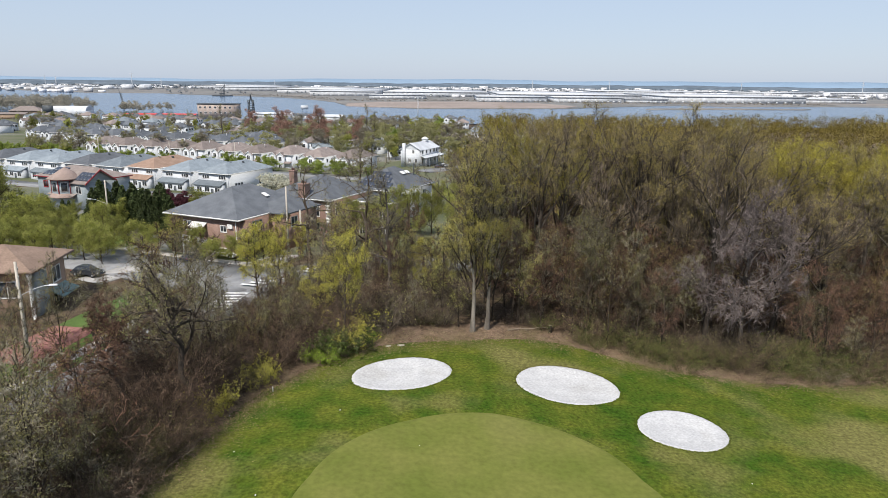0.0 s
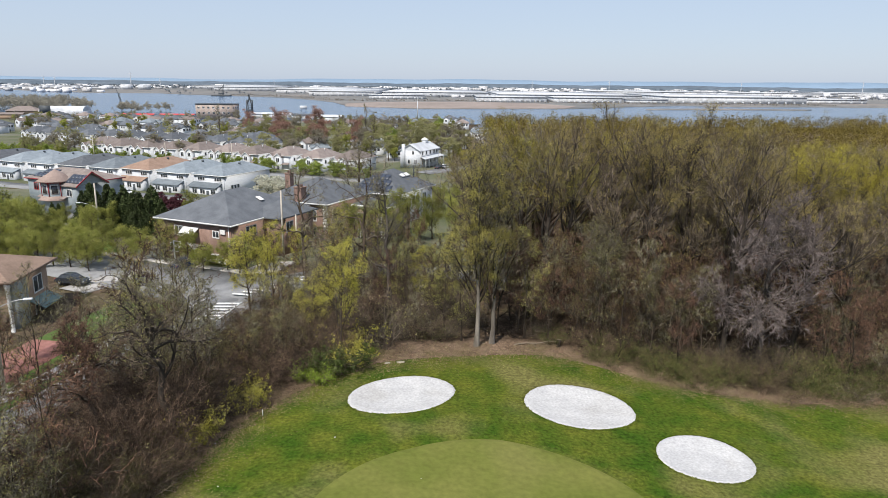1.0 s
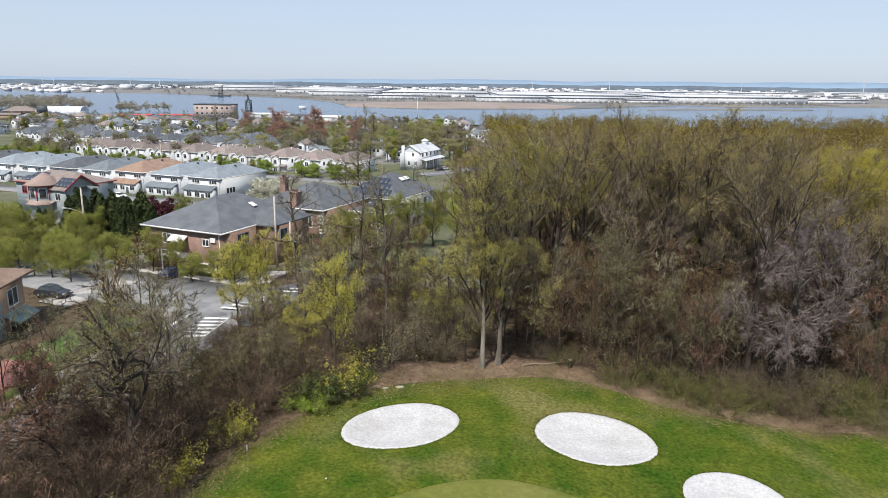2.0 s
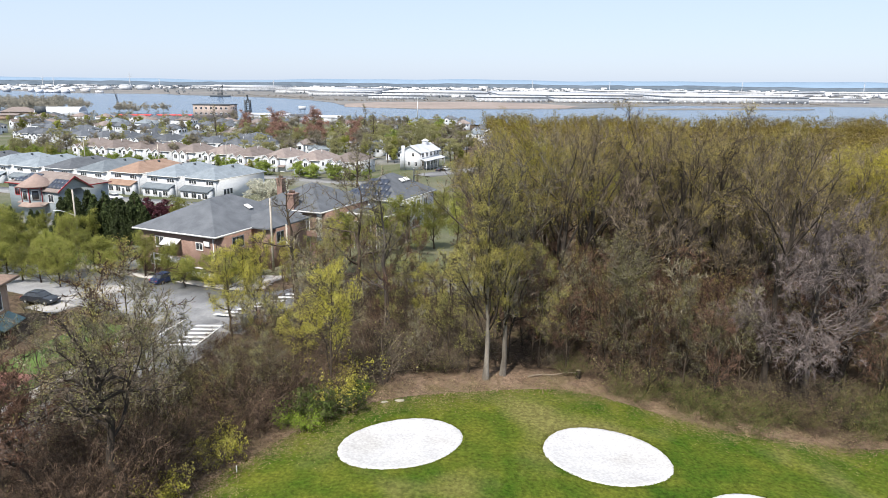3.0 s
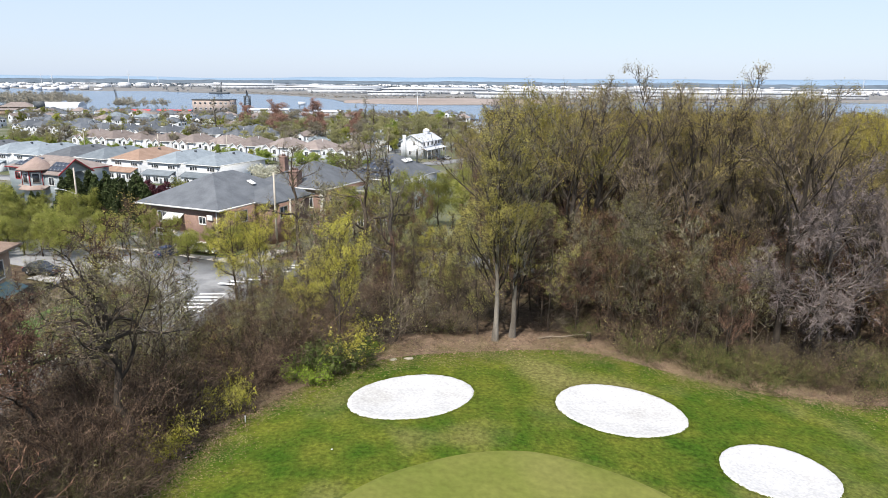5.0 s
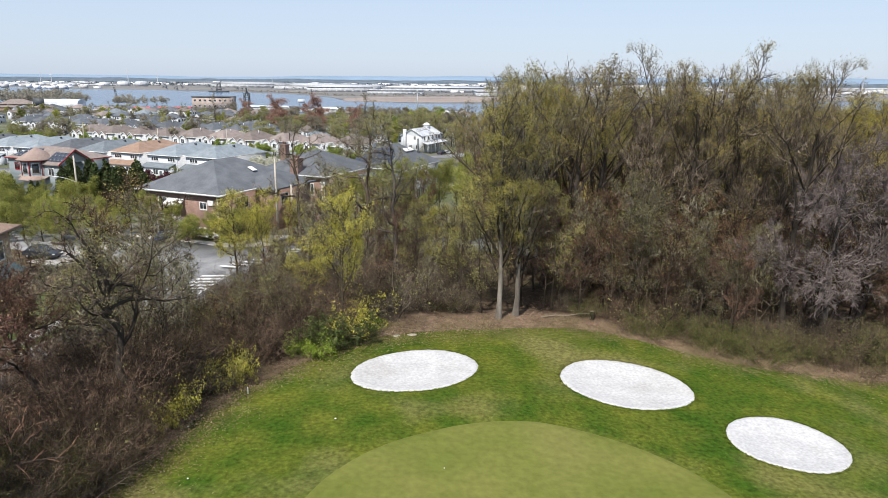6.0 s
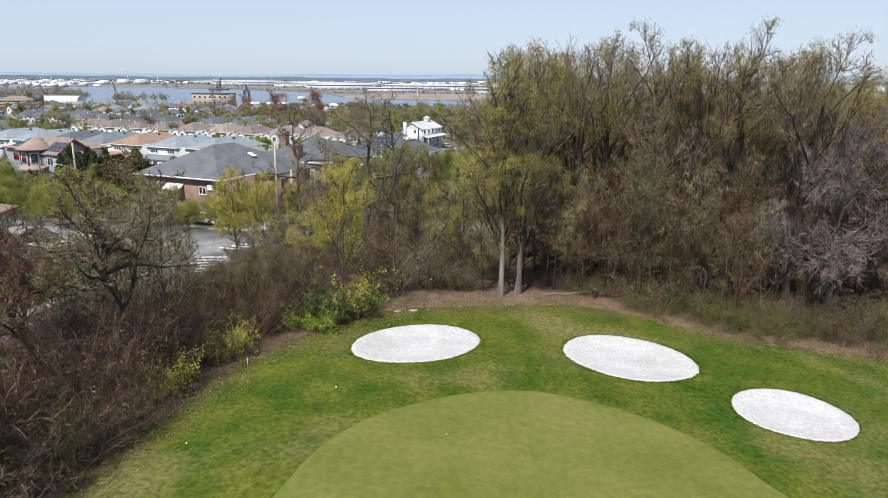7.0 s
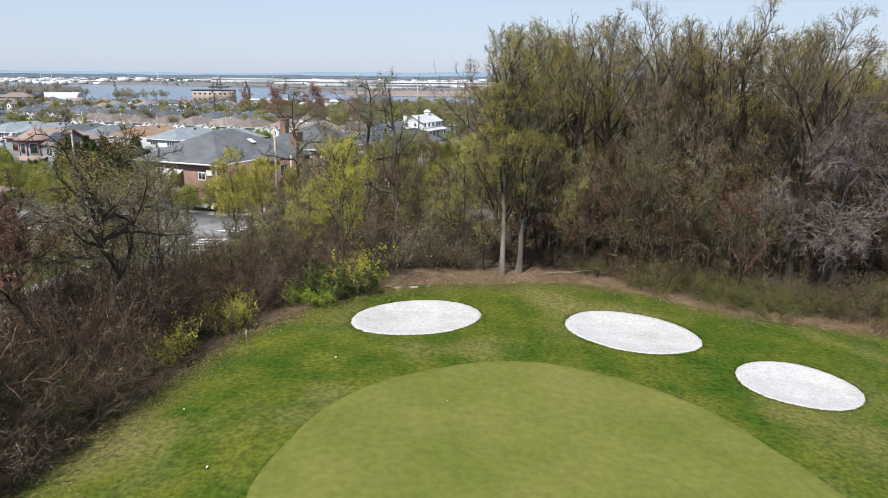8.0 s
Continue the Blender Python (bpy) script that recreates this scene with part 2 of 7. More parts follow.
M_METAL = paint("grey_metal", (0.35, 0.36, 0.37), (0.45, 0.46, 0.47), 2.0, 0.45, 9.0, metal=0.6)
M_DARKMETAL = paint("dark_steel", (0.05, 0.06, 0.07), (0.08, 0.09, 0.10), 0.5, 0.6, 2.0)
M_POLE = paint("weathered_pole_wood", (0.42, 0.38, 0.33), (0.52, 0.48, 0.42), 1.0, 0.9, 12.0, stretch=(1, 1, 0.2))
M_RUBBER = paint("tyre_rubber", (0.02, 0.02, 0.02), (0.03, 0.03, 0.03), 4.0, 0.9, 20.0)
M_REDPAVE = paint("red_paving", (0.22, 0.095, 0.08), (0.31, 0.15, 0.13), 1.2, 0.9, 10.0)
M_WOODCUT = paint("weathered_dead_wood", (0.165, 0.131, 0.098), (0.255, 0.210, 0.161), 2.0, 0.9, 12.0)


# ---- builders ----
def mesh_np(name, verts, faces, mats, smooth=False):
    """A mesh from arrays: verts (n, 3), faces a list of integer arrays (m, k)."""
    me = bpy.data.meshes.new(name)
    verts = np.asarray(verts, np.float32).reshape(-1, 3)
    loops = np.concatenate([np.asarray(f, np.int32).ravel() for f in faces])
    sizes = np.concatenate([np.full(len(f), np.asarray(f).shape[1], np.int32) for f in faces])
    starts = np.concatenate([[0], np.cumsum(sizes)[:-1]]).astype(np.int32)
    me.vertices.add(len(verts))
    me.vertices.foreach_set("co", verts.ravel())
    me.loops.add(len(loops))
    me.loops.foreach_set("vertex_index", loops)
    me.polygons.add(len(sizes))
    me.polygons.foreach_set("loop_start", starts)
    me.polygons.foreach_set("loop_total", sizes)
    if smooth:
        me.polygons.foreach_set("use_smooth", np.ones(len(sizes), bool))
    me.update(calc_edges=True)
    me.validate()
    for m in mats if isinstance(mats, (list, tuple)) else [mats]:
        me.materials.append(m)
    return me


def part(name, me, parent=None, label="", at=None):
    ob = new(name, me)
    if parent is not None:
        ob.parent = parent
    if at is not None:
        ob.matrix_basis = at
    return tagged(ob, label) if label else ob


def thing(name, at, label, category, group="", kind=""):
    ob = new(name)
    ob.empty_display_size = 0.3
    ob.matrix_basis = at
    return tagged(ob, label, category, group, kind)


BOX_F = np.array([[0, 3, 2, 1], [4, 5, 6, 7], [0, 1, 5, 4], [1, 2, 6, 5], [2, 3, 7, 6], [3, 0, 4, 7]])


def boxes(name, rows, mat, chamfer=0.0):
    """Boxes x0, x1, y0, y1, z0, z1 in one mesh, with chamfered edges where asked."""
    if chamfer:
        bm = bmesh.new()
        for x0, x1, y0, y1, z0, z1 in rows:
            v = [bm.verts.new(c) for c in ((x0, y0, z0), (x1, y0, z0), (x1, y1, z0), (x0, y1, z0), (x0, y0, z1), (x1, y0, z1), (x1, y1, z1), (x0, y1, z1))]
            for f in BOX_F:
                bm.faces.new([v[i] for i in f])
        bmesh.ops.bevel(bm, geom=bm.edges[:], offset=chamfer, segments=1, affect="EDGES")
        me = bpy.data.meshes.new(name)
        bm.to_mesh(me)
        bm.free()
        me.materials.append(mat)
        return me
    v, f = [], []
    for i, (x0, x1, y0, y1, z0, z1) in enumerate(rows):
        v += [(x0, y0, z0), (x1, y0, z0), (x1, y1, z0), (x0, y1, z0), (x0, y0, z1), (x1, y0, z1), (x1, y1, z1), (x0, y1, z1)]
        f.append(BOX_F + 8 * i)
    return mesh_np(name, v, [np.concatenate(f)], mat)


def solid(name, verts, faces, mat):
    me = bpy.data.meshes.new(name)
    me.from_pydata([tuple(v) for v in verts], [], faces)
    me.update()
    me.materials.append(mat)
    return me


def rot_profile(name, profile, sides, mat, smooth=True):
    """A body turned round z from (radius, height) pairs."""
    a = np.linspace(0, 2 * np.pi, sides, endpoint=False)
    v = np.array([[r * np.cos(t), r * np.sin(t), z] for r, z in profile for t in a])
    k = np.arange(sides)
    f = [np.stack([i * sides + k, i * sides + (k + 1) % sides, (i + 1) * sides + (k + 1) % sides, (i + 1) * sides + k], 1) for i in range(len(profile) - 1)]
    n = len(profile) - 1
    return mesh_np(name, v, [np.concatenate(f), (k[::-1])[None], (n * sides + k)[None]], mat, smooth)


# ---- the lie of the land ----
FALL_Y = (-200, 95, 215, 300, 420, 650, 730, 800, 9000)
FALL_Z = (0, 0, -7, -8, -9, -11.3, -12, -17, -17)
BUNKERS = ((-3.4, 56.65, 4.9, 3.2, 32), (11.45, 56.95, 4.72, 3.9, -6), (19.55, 49.85, 3.65, 3.3, 5))  # x, y, half length, half width, turn
GREEN = (3.1, 37.4, 12.9, 12.9)


def bunker_r(x, y, b):
    c, s = math.cos(radians(b[4])), math.sin(radians(b[4]))
    u, v = (x - b[0]) * c + (y - b[1]) * s, -(x - b[0]) * s + (y - b[1]) * c
    wob = 0.012 * np.sin(3 * np.arctan2(v, u) + b[0]) + 0.008 * np.sin(5 * np.arctan2(v, u) + b[1])
    return np.hypot(u / b[2], v / b[3]) * (1 + wob)


def ground_z(x, y):
    x, y = np.asarray(x, float), np.asarray(y, float)
    a = np.maximum(-0.075 * (x + 7), -6.0)
    b = np.maximum(0.15 + 0.09 * (x + 9), -1.8)
    k = 0.25
    z = -k * np.log(np.exp(-a / k) + np.exp(-b / k)) + k * 0.4
    z = z + np.interp(y, FALL_Y, FALL_Z) + 0.06 * np.sin(x * 0.31 + 1) * np.sin(y * 0.27)
    for bk in BUNKERS:
        z = z - 0.32 * np.clip(1.08 - bunker_r(x, y, bk), 0, 0.6) / 0.6
    return z


def gz(x, y):
    return float(ground_z(x, y))


EDGE = [(-24, 20), (-21.5, 30), (-20.3, 37), (-19.2, 40.5), (-18, 44.5), (-16.2, 51.5), (-12.2, 57), (-9.1, 60.5), (-6.9, 63), (-2.7, 65.2), (3, 67), (8.8, 68.4), (12.7, 68), (17.5, 65), (21.5, 63.3), (26.4, 61.6), (31, 60.8), (40, 62), (47, 65), (60, 66)]
EX, EY = np.array([p[0] for p in EDGE]), np.array([p[1] for p in EDGE])


def in_grass(x, y, margin=0.0):
    """True on the mown side of the brush line."""
    return (y < np.interp(x, EX, EY) - margin) & (x > -24 + margin)


def smooth_outline(pts, n):
    p = np.array(pts, float)
    d = np.concatenate([[0], np.cumsum(np.hypot(*np.diff(p, axis=0).T))])
    s = np.linspace(0, d[-1], n)
    q = np.stack([np.interp(s, d, p[:, 0]), np.interp(s, d, p[:, 1])], 1)
    for _ in range(3):
        q[1:-1] = 0.25 * q[:-2] + 0.5 * q[1:-1] + 0.25 * q[2:]
    return q


def grade(lo, hi, fine_lo, fine_hi, step, grow):
    """Grid lines: even between fine_lo and fine_hi, wider and wider outside."""
    xs = list(np.arange(fine_lo, fine_hi + step / 2, step))
    s, x = step, xs[-1]
    while x < hi:
        s *= grow
        x += s
        xs.append(min(x, hi))
    s, x = step, xs[0]
    while x > lo:
        s *= grow
        x -= s
        xs.insert(0, max(x, lo))
    return np.array(xs)


def sheet(name, xs, ys, zf, mat):
    X, Y = np.meshgrid(xs, ys, indexing="ij")
    v = np.stack([X, Y, zf(X, Y)], -1).reshape(-1, 3)
    i = np.arange(X.size).reshape(X.shape)
    f = np.stack([i[:-1, :-1], i[1:, :-1], i[1:, 1:], i[:-1, 1:]], -1).reshape(-1, 4)
    return v, f


def base_z(x, y):
    inside = np.clip((np.interp(x, EX, EY) - y - 0.3) / 1.5, 0, 1) * np.clip((x + 23) / 2, 0, 1) * np.clip((60 - x) / 2, 0, 1) * np.clip((y + 18) / 3, 0, 1)
    return ground_z(x, y) - 0.6 * inside


gv, gf = sheet("ground", grade(-4900, 4900, -70, 64, 1.2, 1.09), grade(-300, 4900, -20, 130, 1.2, 1.09), base_z, M_LITTER)
tagged(new("ground", mesh_np("ground", gv, [gf], M_LITTER, True)), "brown leaf-littered woodland earth under trees and brush", "ground", kind="structure")


def loft(name, outline_fn, rings, sides, mat, lift, zf=ground_z):
    """A sheet that follows the land inside an outline given by radius fractions."""
    v, f = [], []
    a = np.linspace(0, 2 * np.pi, sides, endpoint=False)
    k = np.arange(sides)
    for j, r in enumerate(rings):
        x, y = outline_fn(a, r)
        v.append(np.stack([x, y, zf(x, y) + (lift if j < len(rings) - 1 else -0.05)], 1))
    for j in range(len(rings) - 1):
        f.append(np.stack([j * sides + k, (j + 1) * sides + k, (j + 1) * sides + (k + 1) % sides, j * sides + (k + 1) % sides], 1))
    return mesh_np(name, np.concatenate(v), [np.concatenate(f)], mat, True)


# rough grass: columns from the near edge of the land up to the brush line
cols = np.unique(np.concatenate([np.linspace(-22.5, 58, 162), EX[(EX > -22.5) & (EX < 58)]]))
rows_f = np.linspace(0, 1, 130)
top = np.interp(cols, EX, EY) + 0.35 * np.sin(cols * 1.7) * np.sin(cols * 0.6) + 0.25 * np.sin(cols * 4.1)
RX = np.repeat(cols[:, None], 130, 1)
RY = -16 + (top[:, None] + 16) * rows_f[None]
RZ = ground_z(RX, RY) + np.where(rows_f[None] > 0.995, -0.05, 0.02)
ri = np.arange(RX.size).reshape(RX.shape)
rough_me = mesh_np("rough", np.stack([RX, RY, RZ], -1), [np.stack([ri[:-1, :-1], ri[1:, :-1], ri[1:, 1:], ri[:-1, 1:]], -1).reshape(-1, 4)], M_ROUGH, True)
tagged(new("ground_rough_grass", rough_me), "patchy green and straw-coloured rough grass round the putting green", "grass", kind="structure")


def green_outline(a, r):
    w = np.interp(np.degrees(a) % 360, (0, 22, 39, 60, 85, 93, 117, 147, 170, 187, 270, 360), (0.985, 0.93, 0.965, 0.985, 1.005, 0.99, 0.94, 0.93, 0.935, 0.99, 1.0, 0.985))
    return GREEN[0] + GREEN[2] * r * w * np.cos(a), GREEN[1] + GREEN[3] * r * w * np.sin(a)


tagged(new("putting_green", loft("putting_green", green_outline, [0.001, *np.linspace(0.05, 1, 34)], 128, M_GREEN, 0.07)), "smooth pale green mown putting green of a golf course", "putting green", kind="structure")


def bunker(b):
    def outline(a, r):
        w = 1 / (1 + 0.012 * np.sin(3 * a + b[0]) + 0.008 * np.sin(5 * a + b[1]) + (0.004 * np.sin(23 * a) + 0.004 * np.sin(41 * a + 1)) * r)
        u, v = b[2] * r * w * np.cos(a), b[3] * r * w * np.sin(a)
        c, s = math.cos(radians(b[4])), math.sin(radians(b[4]))
        return b[0] + u * c - v * s, b[1] + u * s + v * c
    ob = thing("sand_bunker", Matrix.Identity(4), "oval bunker of white sand sunk in the grass", "sand bunker", "sand bunkers round the green")
    part("sand", loft("sand", outline, [0.001, *np.linspace(0.08, 0.97, 16), 1.0], 120, M_SAND, 0.09), ob)
    # ragged grass that hangs over the lip
    r = np.random.default_rng(int(b[1] * 10))
    n = 1300
    a = r.uniform(0, 2 * np.pi, n)
    x, y = outline(a, r.uniform(0.985, 1.045, n))
    z = ground_z(x, y) + 0.03
    t = r.uniform(0, 2 * np.pi, n)
    w = r.uniform(0.03, 0.07, n)
    dx, dy = np.cos(t) * w, np.sin(t) * w
    tip = np.stack([x + r.normal(0, 0.09, n), y + r.normal(0, 0.09, n), z + r.uniform(0.0, 0.06, n)], 1)
    v = np.stack([np.stack([x - dx, y - dy, z], 1), np.stack([x + dx, y + dy, z], 1), tip], 1).reshape(-1, 3)
    part("grass_lip", mesh_np("grass_lip", v, [np.arange(3 * n).reshape(-1, 3)], M_GRASSBLADE), ob)["kind"] = "stuff"
    return ob


for bk in BUNKERS:
    bunker(bk)
# ---- trees ----
def unit(v):
    return v / np.maximum(np.linalg.norm(v, axis=-1, keepdims=True), 1e-9)


def sprout(rng, P, R, each, s0, s1, length, angle, up, k, thin, wander=0.12):
    """Children along every polyline of P (n, m, 3); length is given per parent."""
    n, m = P.shape[:2]
    idx = np.repeat(np.arange(n), each)
    q = np.tile(np.arange(each), n)
    s = s0 + (s1 - s0) * (q + rng.random(len(idx))) / each
    f = np.minimum(s, 0.999) * (m - 1)
    i = f.astype(int)
    w = (f - i)[:, None]
    base = P[idx, i] * (1 - w) + P[idx, i + 1] * w
    tan = unit(P[idx, i + 1] - P[idx, i])
    rad = (R[idx, i] * (1 - w[:, 0]) + R[idx, i + 1] * w[:, 0]) * thin
    az = q * 2.4 + rng.random(len(idx)) * 1.2 + np.repeat(rng.random(n) * 6.28, each)
    ref = np.where(np.abs(tan[:, 2:]) < 0.9, np.array([[0, 0, 1.0]]), np.array([[1.0, 0, 0]]))
    a = unit(np.cross(tan, ref))
    b = np.cross(tan, a)
    perp = a * np.cos(az)[:, None] + b * np.sin(az)[:, None]
    ang = np.radians(angle) * (0.75 + 0.5 * rng.random(len(idx)))
    d = tan * np.cos(ang)[:, None] + perp * np.sin(ang)[:, None]
    L = length[idx] * (1 - 0.45 * (s - s0) / max(s1 - s0, 1e-6)) * (0.65 + 0.6 * rng.random(len(idx)))
    pts, rr = [base], [rad]
    for j in range(k):
        d = unit(d + np.array([0, 0, up]) + wander * rng.standard_normal(d.shape))
        pts.append(pts[-1] + d * (L / k)[:, None])
        rr.append(rad * (1 - 0.85 * (j + 1) / k))
    return np.stack(pts, 1), np.stack(rr, 1), L


def tubes(P, R, sides):
    n, m = P.shape[:2]
    T = unit(np.gradient(P, axis=1))
    ref = np.where(np.abs(T[..., 2:]) < 0.9, np.array([0, 0, 1.0]), np.array([1.0, 0, 0]))
    a = unit(np.cross(T, ref))
    b = np.cross(T, a)
    t = np.linspace(0, 2 * np.pi, sides, endpoint=False)
    v = P[:, :, None] + R[:, :, None, None] * (a[:, :, None] * np.cos(t)[:, None] + b[:, :, None] * np.sin(t)[:, None])
    i = np.arange(n * m * sides).reshape(n, m, sides)
    j = np.roll(i, -1, 2)
    f = np.stack([i[:, :-1], j[:, :-1], j[:, 1:], i[:, 1:]], -1).reshape(-1, 4)
    return v.reshape(-1, 3), f


def spikes(rng, P0, P1, w):
    """Fine twigs: one slender triangle each."""
    d = unit(np.cross(P1 - P0, rng.standard_normal(P0.shape)))
    v = np.stack([P0 + d * w, P0 - d * w, P1], 1).reshape(-1, 3)
    return v, np.arange(len(v)).reshape(-1, 3)


def ribbons(rng, P, w):
    """Flat tapering bands along every polyline."""
    n, m = P.shape[:2]
    d = unit(np.cross(P[:, -1] - P[:, 0], rng.standard_normal((n, 3))))[:, None] * (w * (1 - 0.8 * np.linspace(0, 1, m)))[None, :, None]
    v = np.stack([P - d, P + d], 2).reshape(-1, 3)
    i = np.arange(n * m).reshape(n, m) * 2
    return v, np.stack([i[:, :-1], i[:, :-1] + 1, i[:, 1:] + 1, i[:, 1:]], -1).reshape(-1, 4)


def leaves(rng, pts, size, jitter, flat=0.0):
    n = len(pts)
    c = pts + jitter * rng.standard_normal((n, 3))
    a = unit(rng.standard_normal((n, 3)) * np.array([1, 1, 1 - flat]))
    b = unit(np.cross(a, rng.standard_normal((n, 3))))
    s = size * (0.6 + 0.8 * rng.random((n, 1)))
    v = np.stack([c - a * s, c + a * s * 0.7 - b * s * 0.8, c + a * s * 0.5 + b * s * 0.9], 1).reshape(-1, 3)
    return v, np.arange(3 * n).reshape(-1, 3)


def join(*vf):
    v, tri, quad, o = [], [], [], 0
    for a, f in vf:
        v.append(a)
        (tri if f.shape[1] == 3 else quad).append(f + o)
        o += len(a)
    return np.concatenate(v), [np.concatenate(x) for x in (tri, quad) if x]


def tree(seed, name, H, r0, first, spread, up, n1, n2, n3, n4, leaf, size, bark, twig, leafmat, label, category="tree", angle=50, stems=1, lean=0.0, jitter=0.12, wander=0.12, trunk_wander=0.035, droop=0.0, twig_w=1.0, limb_k=6, twig_up=0.5, clump=0.3, taper=0.88, l2=0.42, s2=0.2, n5=3, l3=0.5, lump=0.0, tuft=3, limb_bark=None):
    """A tree grown level by level: stems, limbs, boughs, branches, twigs and fine tips, with young leaves at the tips."""
    rng = np.random.default_rng(seed)
    K = 10
    t = np.linspace(0, 1, K + 1)
    Ps, Rs = [], []
    for s in range(stems):
        w = np.cumsum(rng.standard_normal((K + 1, 2)) * trunk_wander * H / K * 2, 0)
        w -= w[0]
        az = rng.random() * 6.28
        sp = 0.0 if stems == 1 else 0.22 + 0.1 * rng.random()
        hx = H * (1 if stems == 1 else 0.85 + 0.15 * rng.random())
        off = np.stack([w[:, 0] + (sp * np.cos(az) + lean) * H * t ** 1.2, w[:, 1] + sp * np.sin(az) * H * t ** 1.2, hx * t], 1)
        off[:, :2] += 0.25 * sp * 3 * np.array([np.cos(az), np.sin(az)])
        Ps.append(off)
        r = r0 * (1 - taper * t) * (1 + 0.55 * np.exp(-t * 26)) * (1 if stems == 1 else 0.7)
        Rs.append(r)
    P0, R0 = np.stack(Ps), np.stack(Rs)
    P0[:, 0, 2] -= 0.4
    P1, R1, L1 = sprout(rng, P0, R0, n1 // stems, first, 0.97, np.full(stems, spread), angle, up, limb_k, 0.68, wander)
    P2, R2, L2 = sprout(rng, P1, R1, n2, s2, 0.98, L1 * l2, 38, up * (0.2 + twig_up), 4, 0.62, wander * 1.4)
    P2b, R2b, L2b = sprout(rng, P0[:, 5:], R0[:, 5:], max(2, n2 // 2), 0.3, 1.0, np.full(stems, spread * 0.35), 40, up, 4, 0.6)
    P2, R2, L2 = np.concatenate([P2, P2b]), np.concatenate([R2, R2b]), np.concatenate([L2, L2b])
    R2 = np.maximum(R2, 0.022)
    P3, R3, L3 = sprout(rng, P2, R2, n3, 0.12, 1.0, L2 * l3, 40, up * twig_up - droop, 2, 0.6, wander * 1.6)
    R3 = np.maximum(R3, 0.012)
    trunk = join(tubes(P0, R0, 8), tubes(P1, R1, 4), tubes(P2, R2, 3))
    fine = [ribbons(rng, P3, 0.02 * twig_w)]
    tips, per = P3[:, 2], n3
    if n4:
        P4, R4, L4 = sprout(rng, P3, R3, n4, 0.1, 1.0, np.maximum(L3 * 0.6, 0.3), 36, up * twig_up - droop, 1, 0.7, 0.2)
        fine.append(spikes(rng, P4[:, 0], P4[:, 1], 0.013 * twig_w))
        tips, per = P4[:, 1], per * n4
        if n5:
            P5, R5, L5 = sprout(rng, P4, R4, n5, 0.25, 1.0, np.maximum(L4 * 0.6, 0.25), 34, up * twig_up - droop, 1, 0.7, 0.25)
            fine.append(spikes(rng, P5[:, 0], P5[:, 1], 0.009 * twig_w))
            tips, per = P5[:, 1], per * n5
    ob = thing(name, Matrix.Identity(4), label, category)
    if limb_bark:
        part("trunk", mesh_np("trunk", *join(tubes(P0, R0, 8)), bark, True), ob)
        part("branchwork", mesh_np("branchwork", *join(tubes(P1, R1, 4), tubes(P2, R2, 3)), limb_bark, True), ob)
    else:
        part("trunk", mesh_np("trunk", *trunk, bark, True), ob)
    part("crown", mesh_np("crown", *join(*fine), twig), ob)
    if leaf:
        bough = rng.random(len(P2)) < clump
        bough[0] = True
        keep = np.repeat(bough, per) & (rng.random(len(tips)) < 0.8)
        keep[:3] = True
        pick = tips[keep][rng.integers(0, int(keep.sum()), leaf // tuft)]
        pick = np.repeat(pick + jitter * rng.standard_normal(pick.shape), tuft, 0)
        v, f = leaves(rng, pick, size, size * 1.6 + lump)
        part("foliage", mesh_np("foliage", v, [f], leafmat), ob)
    return ob


def shrub(seed, name, H, spread, stems, twigs, leaf, size, twig, leafmat, label, arch=0.5, category="shrub", w=0.015):
    rng = np.random.default_rng(seed)
    az, k = rng.random(stems) * 6.28, 4
    rad = spread * np.sqrt(rng.random(stems)) * 0.55
    p = np.stack([rad * np.cos(az), rad * np.sin(az), np.full(stems, -0.15)], 1)
    out = unit(np.stack([np.cos(az + rng.standard_normal(stems) * 0.7), np.sin(az + rng.standard_normal(stems) * 0.7), np.zeros(stems)], 1))
    L = H * (0.6 + 0.7 * rng.random(stems))
    d = unit(np.array([0, 0, 1.0]) + out * (0.15 + 0.45 * rng.random((stems, 1))))
    pts = [p]
    for j in range(k):
        d = unit(d + out * arch * 0.35 - np.array([0, 0, arch * 0.3 * j / k]) + 0.16 * rng.standard_normal(d.shape))
        pts.append(pts[-1] + d * (L / k)[:, None])
    P = np.stack(pts, 1)
    R = np.repeat((w * 1.6 * (1 - 0.8 * np.linspace(0, 1, k + 1)))[None], stems, 0)
    P2, R2, L2 = sprout(rng, P, R, twigs, 0.2, 1.0, L * 0.36, 46, 0.02, 2, 0.8, 0.3)
    P3, R3, L3 = sprout(rng, P2, R2, 4, 0.15, 1.0, L2 * 0.55, 48, 0.0, 1, 0.8, 0.3)
    P4, R4, L4 = sprout(rng, P3, R3, 2, 0.3, 1.0, np.maximum(L3 * 0.6, 0.15), 45, 0.0, 1, 0.8, 0.3)
    ob = thing(name, Matrix.Identity(4), label, category)
    part("stem_tangle", mesh_np("stem_tangle", *join(ribbons(rng, P, w * 1.6), spikes(rng, P2[:, 0], P2[:, 2], w * 1.0), spikes(rng, P3[:, 0], P3[:, 1], w * 0.7), spikes(rng, P4[:, 0], P4[:, 1], w * 0.55)), twig), ob)
    if leaf:
        tips = P3[:, 1]
        v, f = leaves(rng, tips[rng.integers(0, len(tips), leaf)], size, 0.12)
        part("foliage", mesh_np("foliage", v, [f], leafmat), ob)
    return ob


